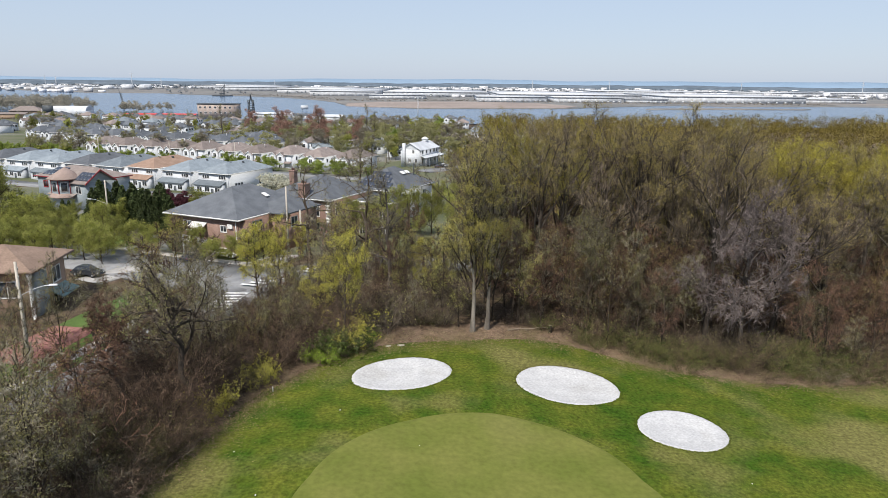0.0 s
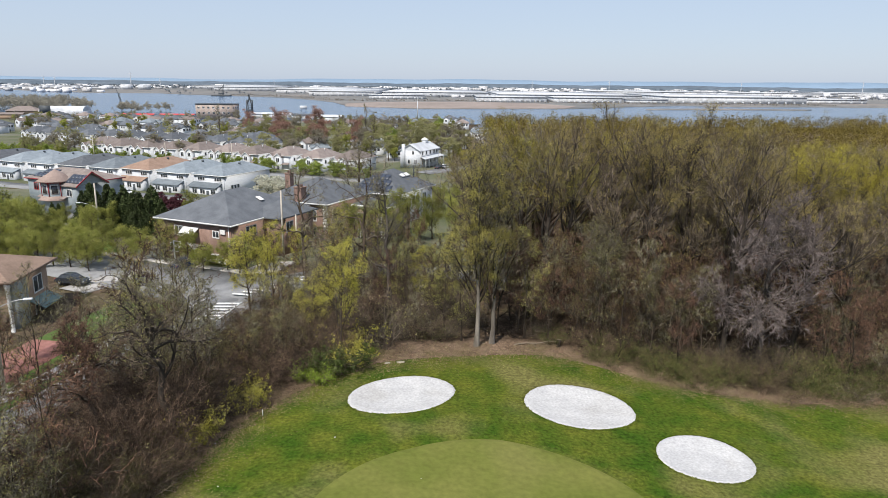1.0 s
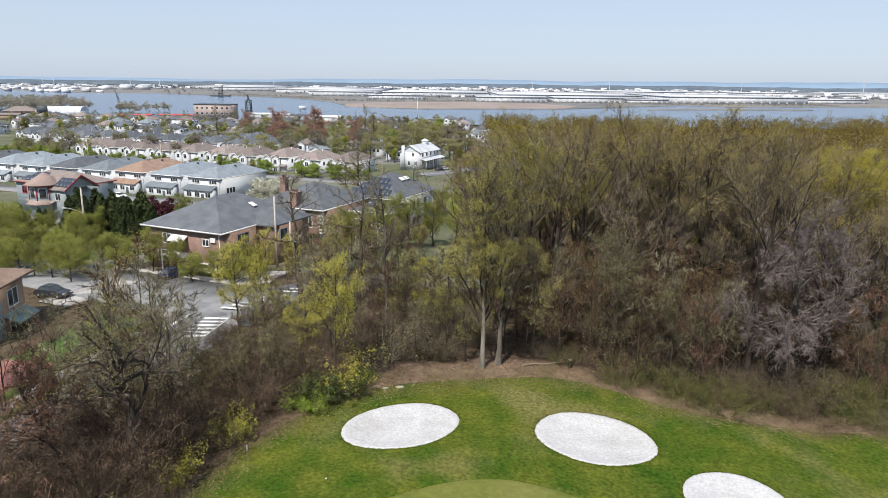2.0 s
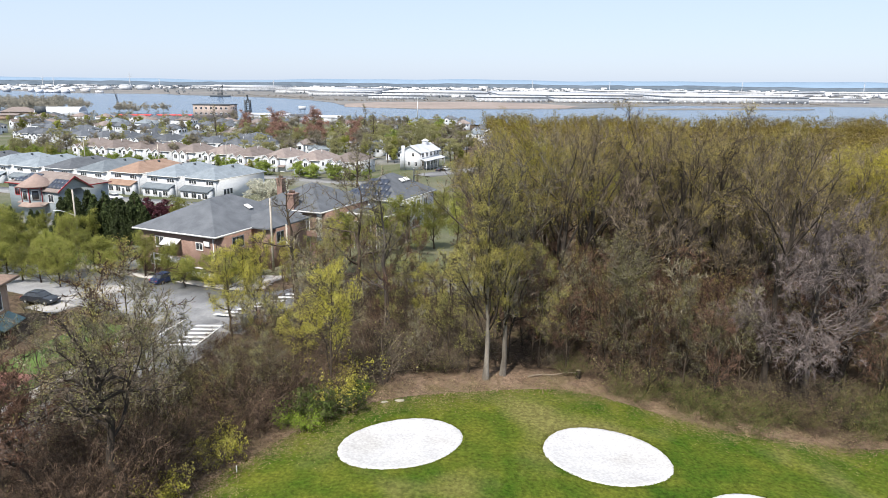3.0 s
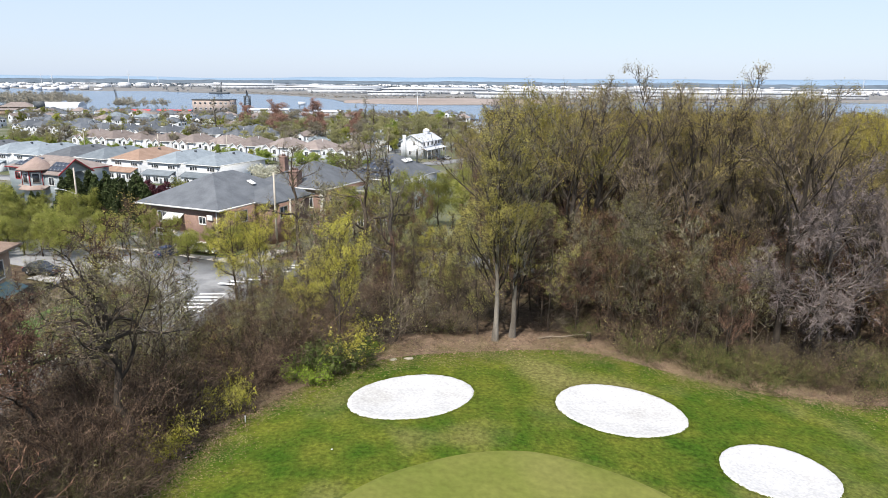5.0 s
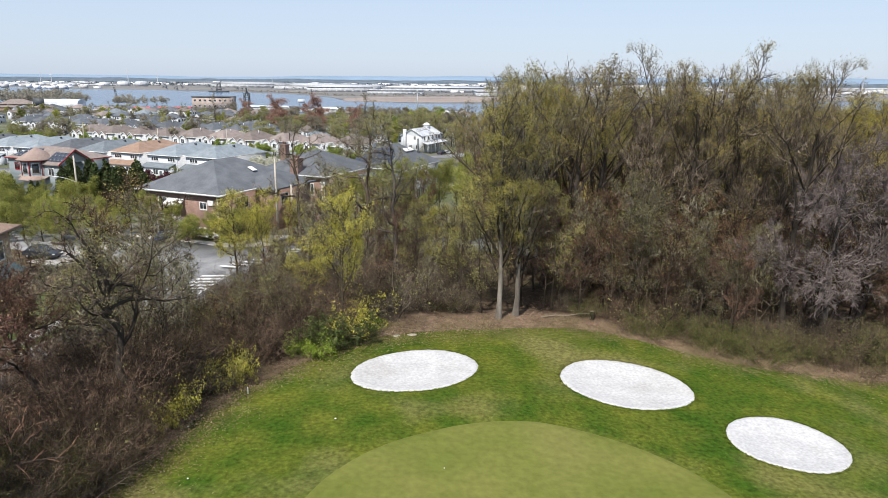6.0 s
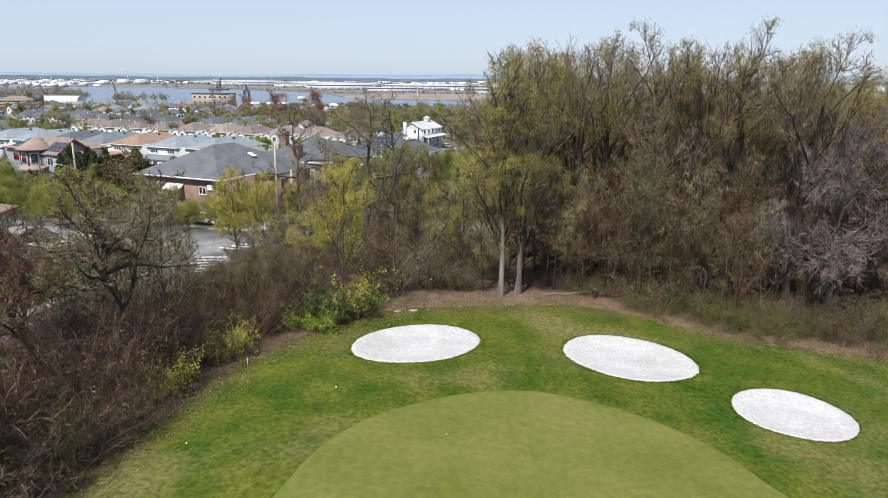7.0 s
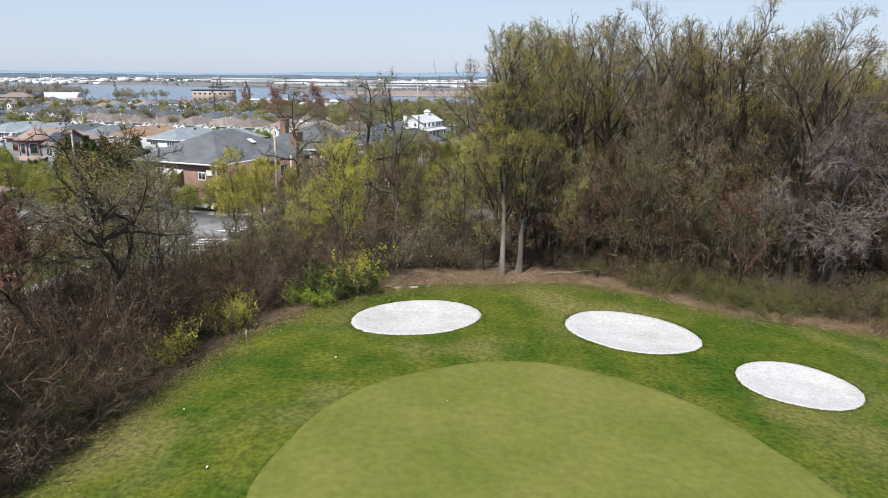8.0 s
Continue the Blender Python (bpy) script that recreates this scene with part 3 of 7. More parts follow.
def leafy(seed, name, H, spread, trunk_h, n, size, leafmat, label, cone=False, gaps=0.35, category="tree"):
    """A tree in full leaf: trunk, limbs, and a crown of many small leaves grown in uneven clumps."""
    rng = np.random.default_rng(seed)
    K = 6
    t = np.linspace(0, 1, K + 1)
    P0 = np.stack([0.03 * H * np.sin(3 * t + seed), 0.03 * H * np.sin(2.3 * t), H * 0.92 * t], 1)[None]
    R0 = (0.022 * H * (1 - 0.9 * t))[None]
    P0[:, 0, 2] -= 0.3
    P1, R1, L1 = sprout(rng, P0, R0, 12, trunk_h / H, 0.95, np.array([spread]), 62, 0.08, 4, 0.5)
    clumps = 60 if not cone else 110
    if cone:
        zz = rng.random(clumps) ** 1.3
        rr = spread * (1 - zz) * (0.75 + 0.3 * rng.random(clumps)) + 0.08
        aa = rng.random(clumps) * 6.28
        C = np.stack([rr * np.cos(aa), rr * np.sin(aa), trunk_h + (H - trunk_h) * zz], 1)
        S = spread * 0.3 * (1.1 - 0.6 * zz)
    else:
        C = P1[rng.integers(0, len(P1), clumps), rng.integers(2, 5, clumps)] + rng.standard_normal((clumps, 3)) * spread * 0.16
        S = spread * (0.16 + 0.14 * rng.random(clumps))
    ci = rng.integers(0, clumps, n)
    g = rng.standard_normal((n, 3))
    pts = C[ci] + unit(g) * (S[ci] * rng.random(n) ** gaps)[:, None] * np.array([1, 1, 0.8 if not cone else 1.3])
    pts[:, 2] = np.maximum(pts[:, 2], 0.15)
    ob = thing(name, Matrix.Identity(4), label, category)
    part("trunk", mesh_np("trunk", *join(tubes(P0, R0, 7), tubes(P1, R1, 4)), M_BARK, True), ob)
    v, f = leaves(rng, pts, size, 0.04)
    part("crown", mesh_np("crown", v, [f], leafmat), ob)
    return ob


def place(ob, x, y, s=1.0, turn=0.0, sz=None, z=None, tilt=0.0, group=""):
    c = copy_thing(ob, pose(x, y, gz(x, y) if z is None else z, tilt, 0, turn) @ Matrix.Diagonal((s, s, sz or s, 1)))
    if group:
        c["group"] = group
    return c


def retire(ob):
    for o in (*ob.children_recursive, ob):
        bpy.data.objects.remove(o)


BUDS = (M_BUDGREEN, M_BUD, M_BUDOLIVE, M_BUD, M_BUDOLIVE, M_BUD)
WOODTREE = "tall woodland tree with dark ascending limbs and sparse yellow-green buds"
TALL = [tree(210 + i, "tree", (16.5, 18, 17.5, 19, 18, 16.5)[i], 0.34, (0.42, 0.55, 0.46, 0.55, 0.48, 0.5)[i], (12, 10, 11, 9, 10.5, 11)[i], 0.07, 8, (8, 8, 7, 8, 7, 8)[i], (7, 7, 6, 7, 6, 7)[i], 4, (13000, 14000, 6000, 11000, 5200, 12000)[i], 0.047, M_BARKDARK, (M_TWIG, M_TWIGHAZE)[i % 2], BUDS[i], WOODTREE, angle=(36, 33, 37, 31, 36, 35)[i], wander=0.11, twig_up=1.3, limb_k=8, taper=0.62, l2=0.42, s2=(0.38, 0.38, 0.5, 0.38, 0.5, 0.38)[i], trunk_wander=0.05, clump=(0.6, 0.7, 0.5, 0.6, 0.5, 0.6)[i], lump=0.1, tuft=9, twig_w=1.4, n5=2) for i in range(6)]
PALE = [tree(20 + i, "tree", 20.0, 0.25, 0.2, 7.0, 0.10, 24, 7, 6, 4, 15000, 0.05, M_BARKPALE, M_TWIGHAZE, M_BUDLIGHT, "tall pale-barked tree with sparse fresh buds at the grass edge", angle=30, wander=0.1, twig_up=1.0, taper=0.8, l2=0.42, clump=0.4, trunk_wander=0.015, lump=0.1, tuft=9, twig_w=1.5, n5=2, limb_bark=M_BARK) for i in range(2)]
LEANING = [tree(230 + i, "tree", 16, 0.44, 0.36, 11, 0.07, 14, 8, 6, 5, (3000, 8000)[i], 0.046, M_BARKDARK, M_TWIG, M_BUDOLIVE, "many-stemmed woodland tree with dark spreading limbs and budding crown", stems=2, angle=33, wander=0.13, taper=0.6, l2=0.42, s2=0.38, limb_k=8, twig_up=1.3, clump=0.5, lump=0.1, tuft=9, twig_w=1.6, n5=2) for i in range(2)]
BARE = [tree(40 + i, "bare_tree", 12.5, 0.25, 0.16, 7.6, 0.01, 26, 10, 8, 6, 0, 0.1, M_BARKGREY, M_TWIGGREY, M_BUD, "wide-crowned bare tree with silvery grey twigs at the wood's edge", angle=62, wander=0.17, twig_w=1.5, twig_up=0.3, l2=0.46, n5=2) for i in range(1)]
UNDER = [tree(50 + i, "young_tree", 11, 0.10, 0.1, 4.6, 0.09, 11, 6, 5, 4, lf, sz_, M_BARK, m, bm_, "slender understorey tree with dense bare brown twigs", angle=42, twig_w=1.6, n5=1, l2=0.5, clump=0.5, lump=0.1) for i, (m, bm_, lf, sz_) in enumerate(((M_TWIGRED, M_BUDOLIVE, 1200, 0.04), (M_TWIGHAZE, M_BUDHAZE, 3000, 0.045), (M_TWIGRED, M_RUSTBUD, 1500, 0.04), (M_TWIG, M_BUDGREEN, 4200, 0.045)))]
BRIGHT = [tree(240 + i, "tree", 16, 0.3, 0.36, 12, 0.06, 9, 8, 6, 4, 20000, 0.055, M_BARK, M_TWIG, M_BUDGOLD, "tall woodland tree covered in yellow-green young leaves", angle=27, wander=0.1, twig_up=1.2, limb_k=6, taper=0.6, l2=0.38, s2=0.3, clump=0.85, lump=0.12, tuft=9) for i in range(2)]
GOLD = [tree(60 + i, "yellow_tree", 11, 0.16, 0.2, 5.3, 0.08, 13, 7, 6, 3, 9500, 0.058, M_BARK, M_TWIG, M_YELLOW, "small tree in bright yellow-green spring bloom", angle=50, clump=0.55, lump=0.1, tuft=6, twig_w=1.3) for i in range(2)]
CROOKED = [tree(70 + i, "crooked_tree", 15.5, 0.32, 0.3, 7.0, 0.09, 10, 7, 5, 4, 1400, 0.05, M_BARK if i else M_BARKGREY, M_TWIGHAZE, M_BUDHAZE, "crooked tree with twisting limbs above the brush", angle=58, wander=0.36, trunk_wander=0.09, clump=0.5) for i in range(2)]
CROOKED.append(tree(73, "crooked_tree", 12.5, 0.27, 0.34, 7.0, 0.09, 9, 8, 6, 4, 1500, 0.045, M_BARKDARK, M_TWIG, M_BUDHAZE, "dark crooked tree with twisting limbs above the brush", angle=50, wander=0.34, trunk_wander=0.12, clump=0.5))
FORKED = tree(77, "crooked_tree", 11.0, 0.3, 0.5, 6.0, 0.12, 11, 8, 6, 4, 1800, 0.045, M_BARKDARK, M_TWIG, M_BUDHAZE, "dark crooked tree forking high above the brush", angle=54, wander=0.36, trunk_wander=0.13, clump=0.5, taper=0.55, limb_k=8, twig_w=1.3, n5=2)
LEANER = tree(76, "crooked_tree", 8.4, 0.2, 0.55, 6.0, 0.10, 12, 9, 8, 5, 300, 0.04, M_BARKDARK, M_TWIGRED, M_BUDHAZE, "dark leaning tree with a dense bare twiggy crown", angle=62, wander=0.24, trunk_wander=0.05, lean=-0.36, taper=0.55, twig_w=1.4)
THICKET = [shrub(180 + i, "thicket_shrub", 4.3, 2.7, 120, 6, lf, 0.035, m, M_BUDHAZE, "tall dense %s thicket of upright bare stems" % tint, 0.18, w=0.015) for i, (m, lf, tint) in enumerate(((M_BRUSHRED, 0, "red-brown"), (M_BRUSHBROWN, 200, "grey-brown"), (M_BRUSHRED, 300, "red-brown"), (M_BRUSHOLIVE, 900, "olive")))]
BRUSH = [shrub(80 + i, "brush", 3.2, 2.2, 48, 5, lf, 0.06, m, M_DARKLEAF if lf > 700 else M_BUDHAZE, "tangled %s brush of bare arching stems" % tint, 0.5, w=0.016) for i, (m, lf, tint) in enumerate(((M_BRUSHRED, 0, "red-brown"), (M_BRUSHBROWN, 120, "grey-brown"), (M_BRUSHBROWN, 350, "grey-brown"), (M_BRUSHRED, 80, "red-brown"), (M_TWIGGREY, 0, "silvery"), (M_BRUSHOLIVE, 1300, "olive"), (M_BRUSHRED, 600, "red-brown budding")))]
YBUSH = shrub(90, "budding_shrub", 2.6, 1.9, 40, 5, 4200, 0.065, M_TWIG, M_YELLOW, "shrub with bright yellow-green young leaves", 0.6)
GBUSH = shrub(91, "green_shrub", 2.2, 2.0, 40, 5, 4200, 0.07, M_TWIG, M_BUSH, "dense bright green leafy shrub at the wood's edge", 0.6)
DBUSH = shrub(92, "green_shrub", 2.8, 2.0, 44, 5, 6000, 0.08, M_TWIG, M_DARKLEAF, "dense dark green leafy shrub at the wood's edge", 0.5)
WEEDS = [shrub(95 + i, "dry_weeds", 1.0, 1.6, 34, 2, 120, 0.05, M_DRYGRASS, M_DRYGRASS, "low clump of dry straw-coloured weeds", 0.8, "weeds", 0.008) for i in range(2)]
MID = [tree(110 + i, "tree", (11, 12, 10, 12)[i], 0.30, 0.42, (15, 14, 16, 14)[i], 0.05, 6, 5, 4, 0, (900, 1900, 1500, 700)[i], 0.13, M_BARK, M_TWIG, M_BUD, "woodland tree with budding yellow-green crown", angle=26, jitter=0.3, twig_w=2.2, limb_k=4, taper=0.5, l2=0.4, twig_up=1.3, clump=0.6) for i in range(4)]
LEAFY_FAR = [leafy(126 + i, "street_tree", 7.5, 3.0, 1.6, 3000, 0.17, M_LEAF, "street tree in fresh green leaf") for i in range(3)]
LEAFY = [tree(120 + i, "street_tree", 6.8, 0.14, 0.1, 4.2, 0.05, 13, 6, 5, 3, 10000, 0.08, M_BARK, M_TWIG, M_LEAF, "street tree in fresh green leaf", angle=55, clump=0.75, n5=0, lump=0.14) for i in range(3)]
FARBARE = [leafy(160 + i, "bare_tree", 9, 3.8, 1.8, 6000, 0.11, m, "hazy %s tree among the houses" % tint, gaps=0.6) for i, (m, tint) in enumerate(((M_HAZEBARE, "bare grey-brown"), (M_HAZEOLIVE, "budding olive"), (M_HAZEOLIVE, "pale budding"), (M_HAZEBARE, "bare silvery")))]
CONE = [leafy(130 + i, "evergreen_tree", 8, 2.5, 0.2, 7000, 0.16, M_EVERGREEN, "dense dark conical evergreen tree", cone=True, gaps=0.6) for i in range(2)]

rnd = np.random.default_rng(5)


def scatter(n, x0, x1, y0, y1, gap, keep, seed):
    r = np.random.default_rng(seed)
    out = []
    for _ in range(n * 30):
        x, y = r.uniform(x0, x1), r.uniform(y0, y1)
        if keep(x, y) and all((x - a) ** 2 + (y - b) ** 2 > gap * gap for a, b in out):
            out.append((x, y))
            if len(out) == n:
                break
    return out


def edge_y(x):
    return float(np.interp(x, EX, EY))


# leading trees of the wood, one by one
place(PALE[0], 3.3, 68.4, 0.97, 20, 0.88)
place(PALE[1], 4.9, 69.6, 0.97, 200, 0.85)
place(LEANING[0], 17.5, 80, 0.95, 0, 0.94)
for i, (x, y, k, sz) in enumerate(((12.8, 85.5, 0, 0.92), (14.2, 81.5, 2, 1.07), (20.8, 83.5, 4, 1.07), (25.0, 90.0, 1, 0.86), (28.2, 81.0, 4, 1.09), (30.3, 90.5, 3, 0.86), (8.8, 79.5, 5, 0.97), (35.5, 84.0, 3, 1.0), (22.8, 79.0, 4, 1.0), (32.5, 79.5, 2, 1.07))):
    place(TALL[k], x, y, 0.95, 47 * i, sz, group="trees of the wood")
place(TALL[2], 11.3, 78, 1.0, 75, 1.02)
place(TALL[2], 25.5, 80.5, 0.95, 130, 1.08)
place(LEANING[1], 31.5, 82, 0.92, 30, 0.97)
place(BARE[0], 32.6, 69.5, 1.05, 0, 1.22)
place(FORKED, -19.9, 47.8)
for x, y, s in ((-20.9, 46.2, 1.25), (-21.5, 47.8, 1.35), (-20.1, 49.6, 1.5)):
    place(THICKET[int(-x) % 3], x, y, s * 0.8, 90 * x, s, group="thicket along the grass")
place(LEANER, -23.0, 46.8)
place(CROOKED[1], -9.5, 80, 1.0, 40)
place(CROOKED[0], -6, 77, 0.95, 140)
place(GOLD[0], -9.4, 62.6, 0.72, 0, 0.9)
for x, y, s in ((1.8, 69.6, 0.85), (8.6, 72.2, 0.95), (0.0, 71.5, 0.9)):
    place(UNDER[3], x, y, s, 70 * x, group="understorey trees")
place(GOLD[1], -22.0, 77.5, 0.78, 60, 0.8)
place(GOLD[0], -18.6, 75.5, 0.5, 160, 0.68)
place(GOLD[1], -2.2, 78, 0.62, 30)
for x, y in ((-4.2, 76), (-7.2, 81), (-1.2, 74), (-5.5, 84), (0.5, 80)):
    place(UNDER[3], x, y, 0.7, 80 * x, group="understorey trees")
place(GOLD[1], -12.5, 66.5, 0.65, 200, 0.62)

wood = lambda x, y: y > edge_y(x) + 2.5 and x > 1 + 0.05 * (y - 70)
near = scatter(66, -2, 84, 66, 114, 6.0, lambda x, y: wood(x, y) and y > edge_y(x) + 9 and (x - 17.5) ** 2 + (y - 80) ** 2 > 30 and not (12 < x < 23 and y < 82), 1)
for i, (x, y) in enumerate(near):
    k = rnd.random()
    front = y < 86 + 0.1 * max(x - 30, 0)
    src = (TALL[(2, 4)[i % 2]] if k < 0.75 else LEANING[0]) if front else TALL[(0, 1, 3, 5)[i % 4]] if k < 0.85 else LEANING[1]
    s = rnd.uniform(0.8, 0.98) * (1.0 if y < 88 else 0.8)
    place(src, x, y, s, rnd.uniform(0, 360), s * rnd.uniform(0.9, 1.05), group="trees of the wood")
for x, y in scatter(125, 5, 66, 62, 84, 2.0, lambda x, y: wood(x, y) and (x - 31.5) ** 2 + (y - 66) ** 2 > 50 and (x - 27.5) ** 2 + (y - 62) ** 2 > 20 and not (-1 < x < 9 and y < 72), 2):
    s = rnd.uniform(0.45, 0.9)
    place(UNDER[(0, 2, 2, 1, 0)[int(rnd.integers(5))] if x > 11 else int(rnd.integers(4))], x, y, s * 1.1, rnd.uniform(0, 360), s, group="understorey trees")
for x, y in scatter(26, 11, 33, 69, 80, 2.4, lambda x, y: y > edge_y(x) + 3, 21):
    s = rnd.uniform(0.6, 1.05)
    place(UNDER[(0, 2, 1)[int(rnd.integers(3))]], x, y, s * 1.1, rnd.uniform(0, 360), s, group="understorey trees")
for x, y in scatter(80, 4, 74, 80, 110, 3.2, lambda x, y: wood(x, y), 22):
    s = rnd.uniform(0.85, 1.25)
    place(UNDER[int(rnd.integers(3))], x, y, s * 1.15, rnd.uniform(0, 360), s, group="understorey trees")
mid_pts = scatter(225, 2, 230, 108, 270, 8.4, lambda x, y: x > 4 + 0.06 * (y - 70) and x < 40 + 0.75 * y, 3)


def join_copies(name, protos, pts, label, seed):
    """Many trees past counting as one object, one material slot per kind of part."""
    r = np.random.default_rng(seed)
    mats, V, F, MI, o = [M_BARK, M_TWIG, M_BUDOLIVE, M_BUD, M_BUDGREEN], [], {3: [], 4: []}, {3: [], 4: []}, 0
    data = []
    for q, p in enumerate(protos):
        rows = []
        for k, c in enumerate(p.children):
            k = k + (q % 3 if k == 2 else 0)
            v = np.empty(len(c.data.vertices) * 3, np.float32)
            c.data.vertices.foreach_get("co", v)
            n = np.empty(len(c.data.polygons), np.int32)
            c.data.polygons.foreach_get("loop_total", n)
            li = np.empty(len(c.data.loops), np.int32)
            c.data.loops.foreach_get("vertex_index", li)
            rows.append((k, v.reshape(-1, 3), int(n[0]), li.reshape(-1, int(n[0]))))
        data.append(rows)
    for x, y in pts:
        a, s, sz = r.uniform(0, 6.28), r.uniform(0.8, 1.3), r.uniform(0.74, 1.1)
        c, sn = math.cos(a) * s, math.sin(a) * s
        z = gz(x, y)
        sz *= 0.92
        for k, v, n, li in data[int(r.integers(len(data)))]:
            V.append(np.stack([x + v[:, 0] * c - v[:, 1] * sn, y + v[:, 0] * sn + v[:, 1] * c, z + v[:, 2] * sz], 1))
            F[n].append(li + o)
            MI[n].append(np.full(len(li), k, np.int32))
            o += len(v)
    faces = [np.concatenate(F[n]) for n in (3, 4) if F[n]]
    mi = np.concatenate([np.concatenate(MI[n]) for n in (3, 4) if MI[n]])
    me = mesh_np(name, np.concatenate(V), faces, mats)
    me.polygons.foreach_set("material_index", mi)
    return tagged(new(name, me), label, "trees", kind="stuff")


join_copies("wood_behind", MID, mid_pts, "close-standing woodland trees with budding olive crowns", 44)

# brush along the mown edge, kept off a few leafy shrubs that stand there
SHRUBS = ((-10.8, 58.8, 2.0), (-12.6, 58.6, 1.8), (-18.1, 48.7, 2.4), (-15.4, 53.8, 1.8), (-8.2, 63.4, 1.5))


def shrub_free(x, y):
    return all((x - a) ** 2 + (y - b) ** 2 > r * r for a, b, r in SHRUBS)


along = smooth_outline(EDGE, 120)
nrm = unit(np.stack([-np.gradient(along[:, 1]), np.gradient(along[:, 0])], 1))
for i in range(4, 118):
    for d0 in (1.6, 4.2, 7.5):
        p = along[i] + nrm[i] * (d0 + rnd.uniform(-0.9, 0.9)) + rnd.uniform(-0.6, 0.6, 2)
        if (d0 < 3.5 and -6 < p[0] < 15) or not shrub_free(p[0], p[1]):
            continue
        if p[0] < -9:
            if rnd.random() < 0.8:
                s = rnd.uniform(0.7, 1.1) if d0 > 3 else rnd.uniform(0.55, 0.85)
                place(THICKET[int(rnd.choice((0, 0, 1, 2, 2, 3)))], p[0], p[1], s, rnd.uniform(0, 360), s * rnd.uniform(0.75, 1.1), group="thicket along the grass")
        elif rnd.random() < (0.35 if p[0] > 24 and d0 < 3 else 0.62 if p[0] > 15 else 0.5):
            s = rnd.uniform(0.38, 1.0)
            olive = d0 < 5 and rnd.random() < 0.6
            place(BRUSH[5 + int(rnd.integers(2)) if olive else int(rnd.integers(4))], p[0], p[1], s, rnd.uniform(0, 360), s * rnd.uniform(0.7, 1.1), group="brush along the wood's edge")
for x, y, k, s, sz in ((32, 84, 2, 0.95, 1.04), (36, 86, 4, 0.95, 0.95), (22, 90, 0, 0.95, 0.85), (41, 90, 4, 0.9, 0.9)):
    place(TALL[k], x, y, s, 37 * x, sz, group="trees of the wood")
for i, (x, y) in enumerate(((44, 84), (49.5, 86), (55, 90), (61, 92), (46.5, 91), (57, 98), (66, 100), (52, 95), (8, 84), (21, 92))):
    place(BRIGHT[i % 2], x, y, 0.95, 61 * x, 0.98, group="trees of the wood")
for x, y in ((41, 83), (52.5, 82), (58, 86), (64, 88)):
    place(TALL[(1, 3, 4)[int(x) % 3]], x, y, 0.92, 50 * x, 0.86, group="trees of the wood")
# olive and red-brown trees between the leaning tree and the street
for x, y, k, w in ((-25.0, 57.0, 1, 0.85), (-27.0, 60.0, 3, 0.8), (-22.8, 56.0, 1, 0.8), (-28.3, 49.0, 2, 0.6), (-26.2, 52.0, 0, 0.7), (-30.0, 43.0, 1, 0.65), (-31.5, 39.0, 2, 0.7), (-14.8, 68.5, 1, 0.55), (-16.6, 71.0, 3, 0.5), (-13.2, 71.5, 1, 0.6), (-22.2, 51.5, 1, 0.7), (-29.8, 36.0, 0, 0.6)):
    place(UNDER[k], x, y, w * 1.15, 90 * x, w, group="understorey trees")
# thicket between the mown edge and the street
def left_thicket(x, y):
    return y > edge_y(x) + 3 and x > -30.5 + 0.2 * (y - 44) and x < 2 and y < 97


def street_gap(x, y):
    """The thinner stretch of the thicket before the street crossing."""
    return 50 < y < 90 and -0.44 < (x + 0.9) / (y - 12.7) < -0.19


for x, y in scatter(66, -33, -12, 26, 80, 2.4, lambda x, y: left_thicket(x, y) and not (x < -16 and 40 < y < 54) and x > -28 and (not street_gap(x, y) or rnd.random() < 0.05), 7):
    s = rnd.uniform(0.75, 1.1) * (0.5 if street_gap(x, y) else 0.9 if y < 58 else 1)
    place(UNDER[(0, 1, 1, 0, 1)[int(rnd.integers(5))] if y < 58 else (1, 0, 1, 1, 1)[int(rnd.integers(5))]], x, y, s * 1.15, rnd.uniform(0, 360), s, group="understorey trees")
for x, y in scatter(24, -20, 2, 66, 97, 3.3, lambda x, y: left_thicket(x, y) and not street_gap(x, y), 9):
    s = rnd.uniform(0.4, 0.8)
    place(UNDER[int(rnd.integers(4))], x, y, s, rnd.uniform(0, 360), s, group="understorey trees")
for x, y in scatter(90, -31, 2, 24, 90, 2.2, lambda x, y: left_thicket(x, y) and shrub_free(x, y) and not (x < -25 and 46 < y < 62), 10):
    s = rnd.uniform(0.8, 1.35) * (0.5 if street_gap(x, y) else 1)
    place(BRUSH[int(rnd.integers(4))], x, y, s, rnd.uniform(0, 360), s * rnd.uniform(0.8, 1.2), group="brush along the wood's edge")
for x, y in scatter(24, -33, -20.5, 30, 58, 1.8, lambda x, y: left_thicket(x, y) and -27.5 < x < -20.5 + 0.12 * (y - 40), 14):
    s = rnd.uniform(0.9, 1.3)
    place(THICKET[(0, 1, 2, 2)[int(rnd.integers(4))]], x, y, s * 0.8, rnd.uniform(0, 360), s * rnd.uniform(0.65, 0.95), group="thicket along the grass")
for x, y in scatter(26, -31, -12, 50, 84, 1.7, lambda x, y: left_thicket(x, y) and street_gap(x, y), 13):
    s = rnd.uniform(0.35, 0.62)
    place(BRUSH[(1, 2, 4, 6)[int(rnd.integers(4))]], x, y, s, rnd.uniform(0, 360), s, group="brush along the wood's edge")
for x, y in scatter(14, -58, -38, 30, 78, 2.8, lambda x, y: x < -41 + 0.2 * (y - 44) and not (x < -44 and y > 70), 11):
    s = rnd.uniform(0.6, 0.85)
    place(UNDER[(0, 2)[int(rnd.integers(2))]], x, y, s, rnd.uniform(0, 360), s, group="street trees")
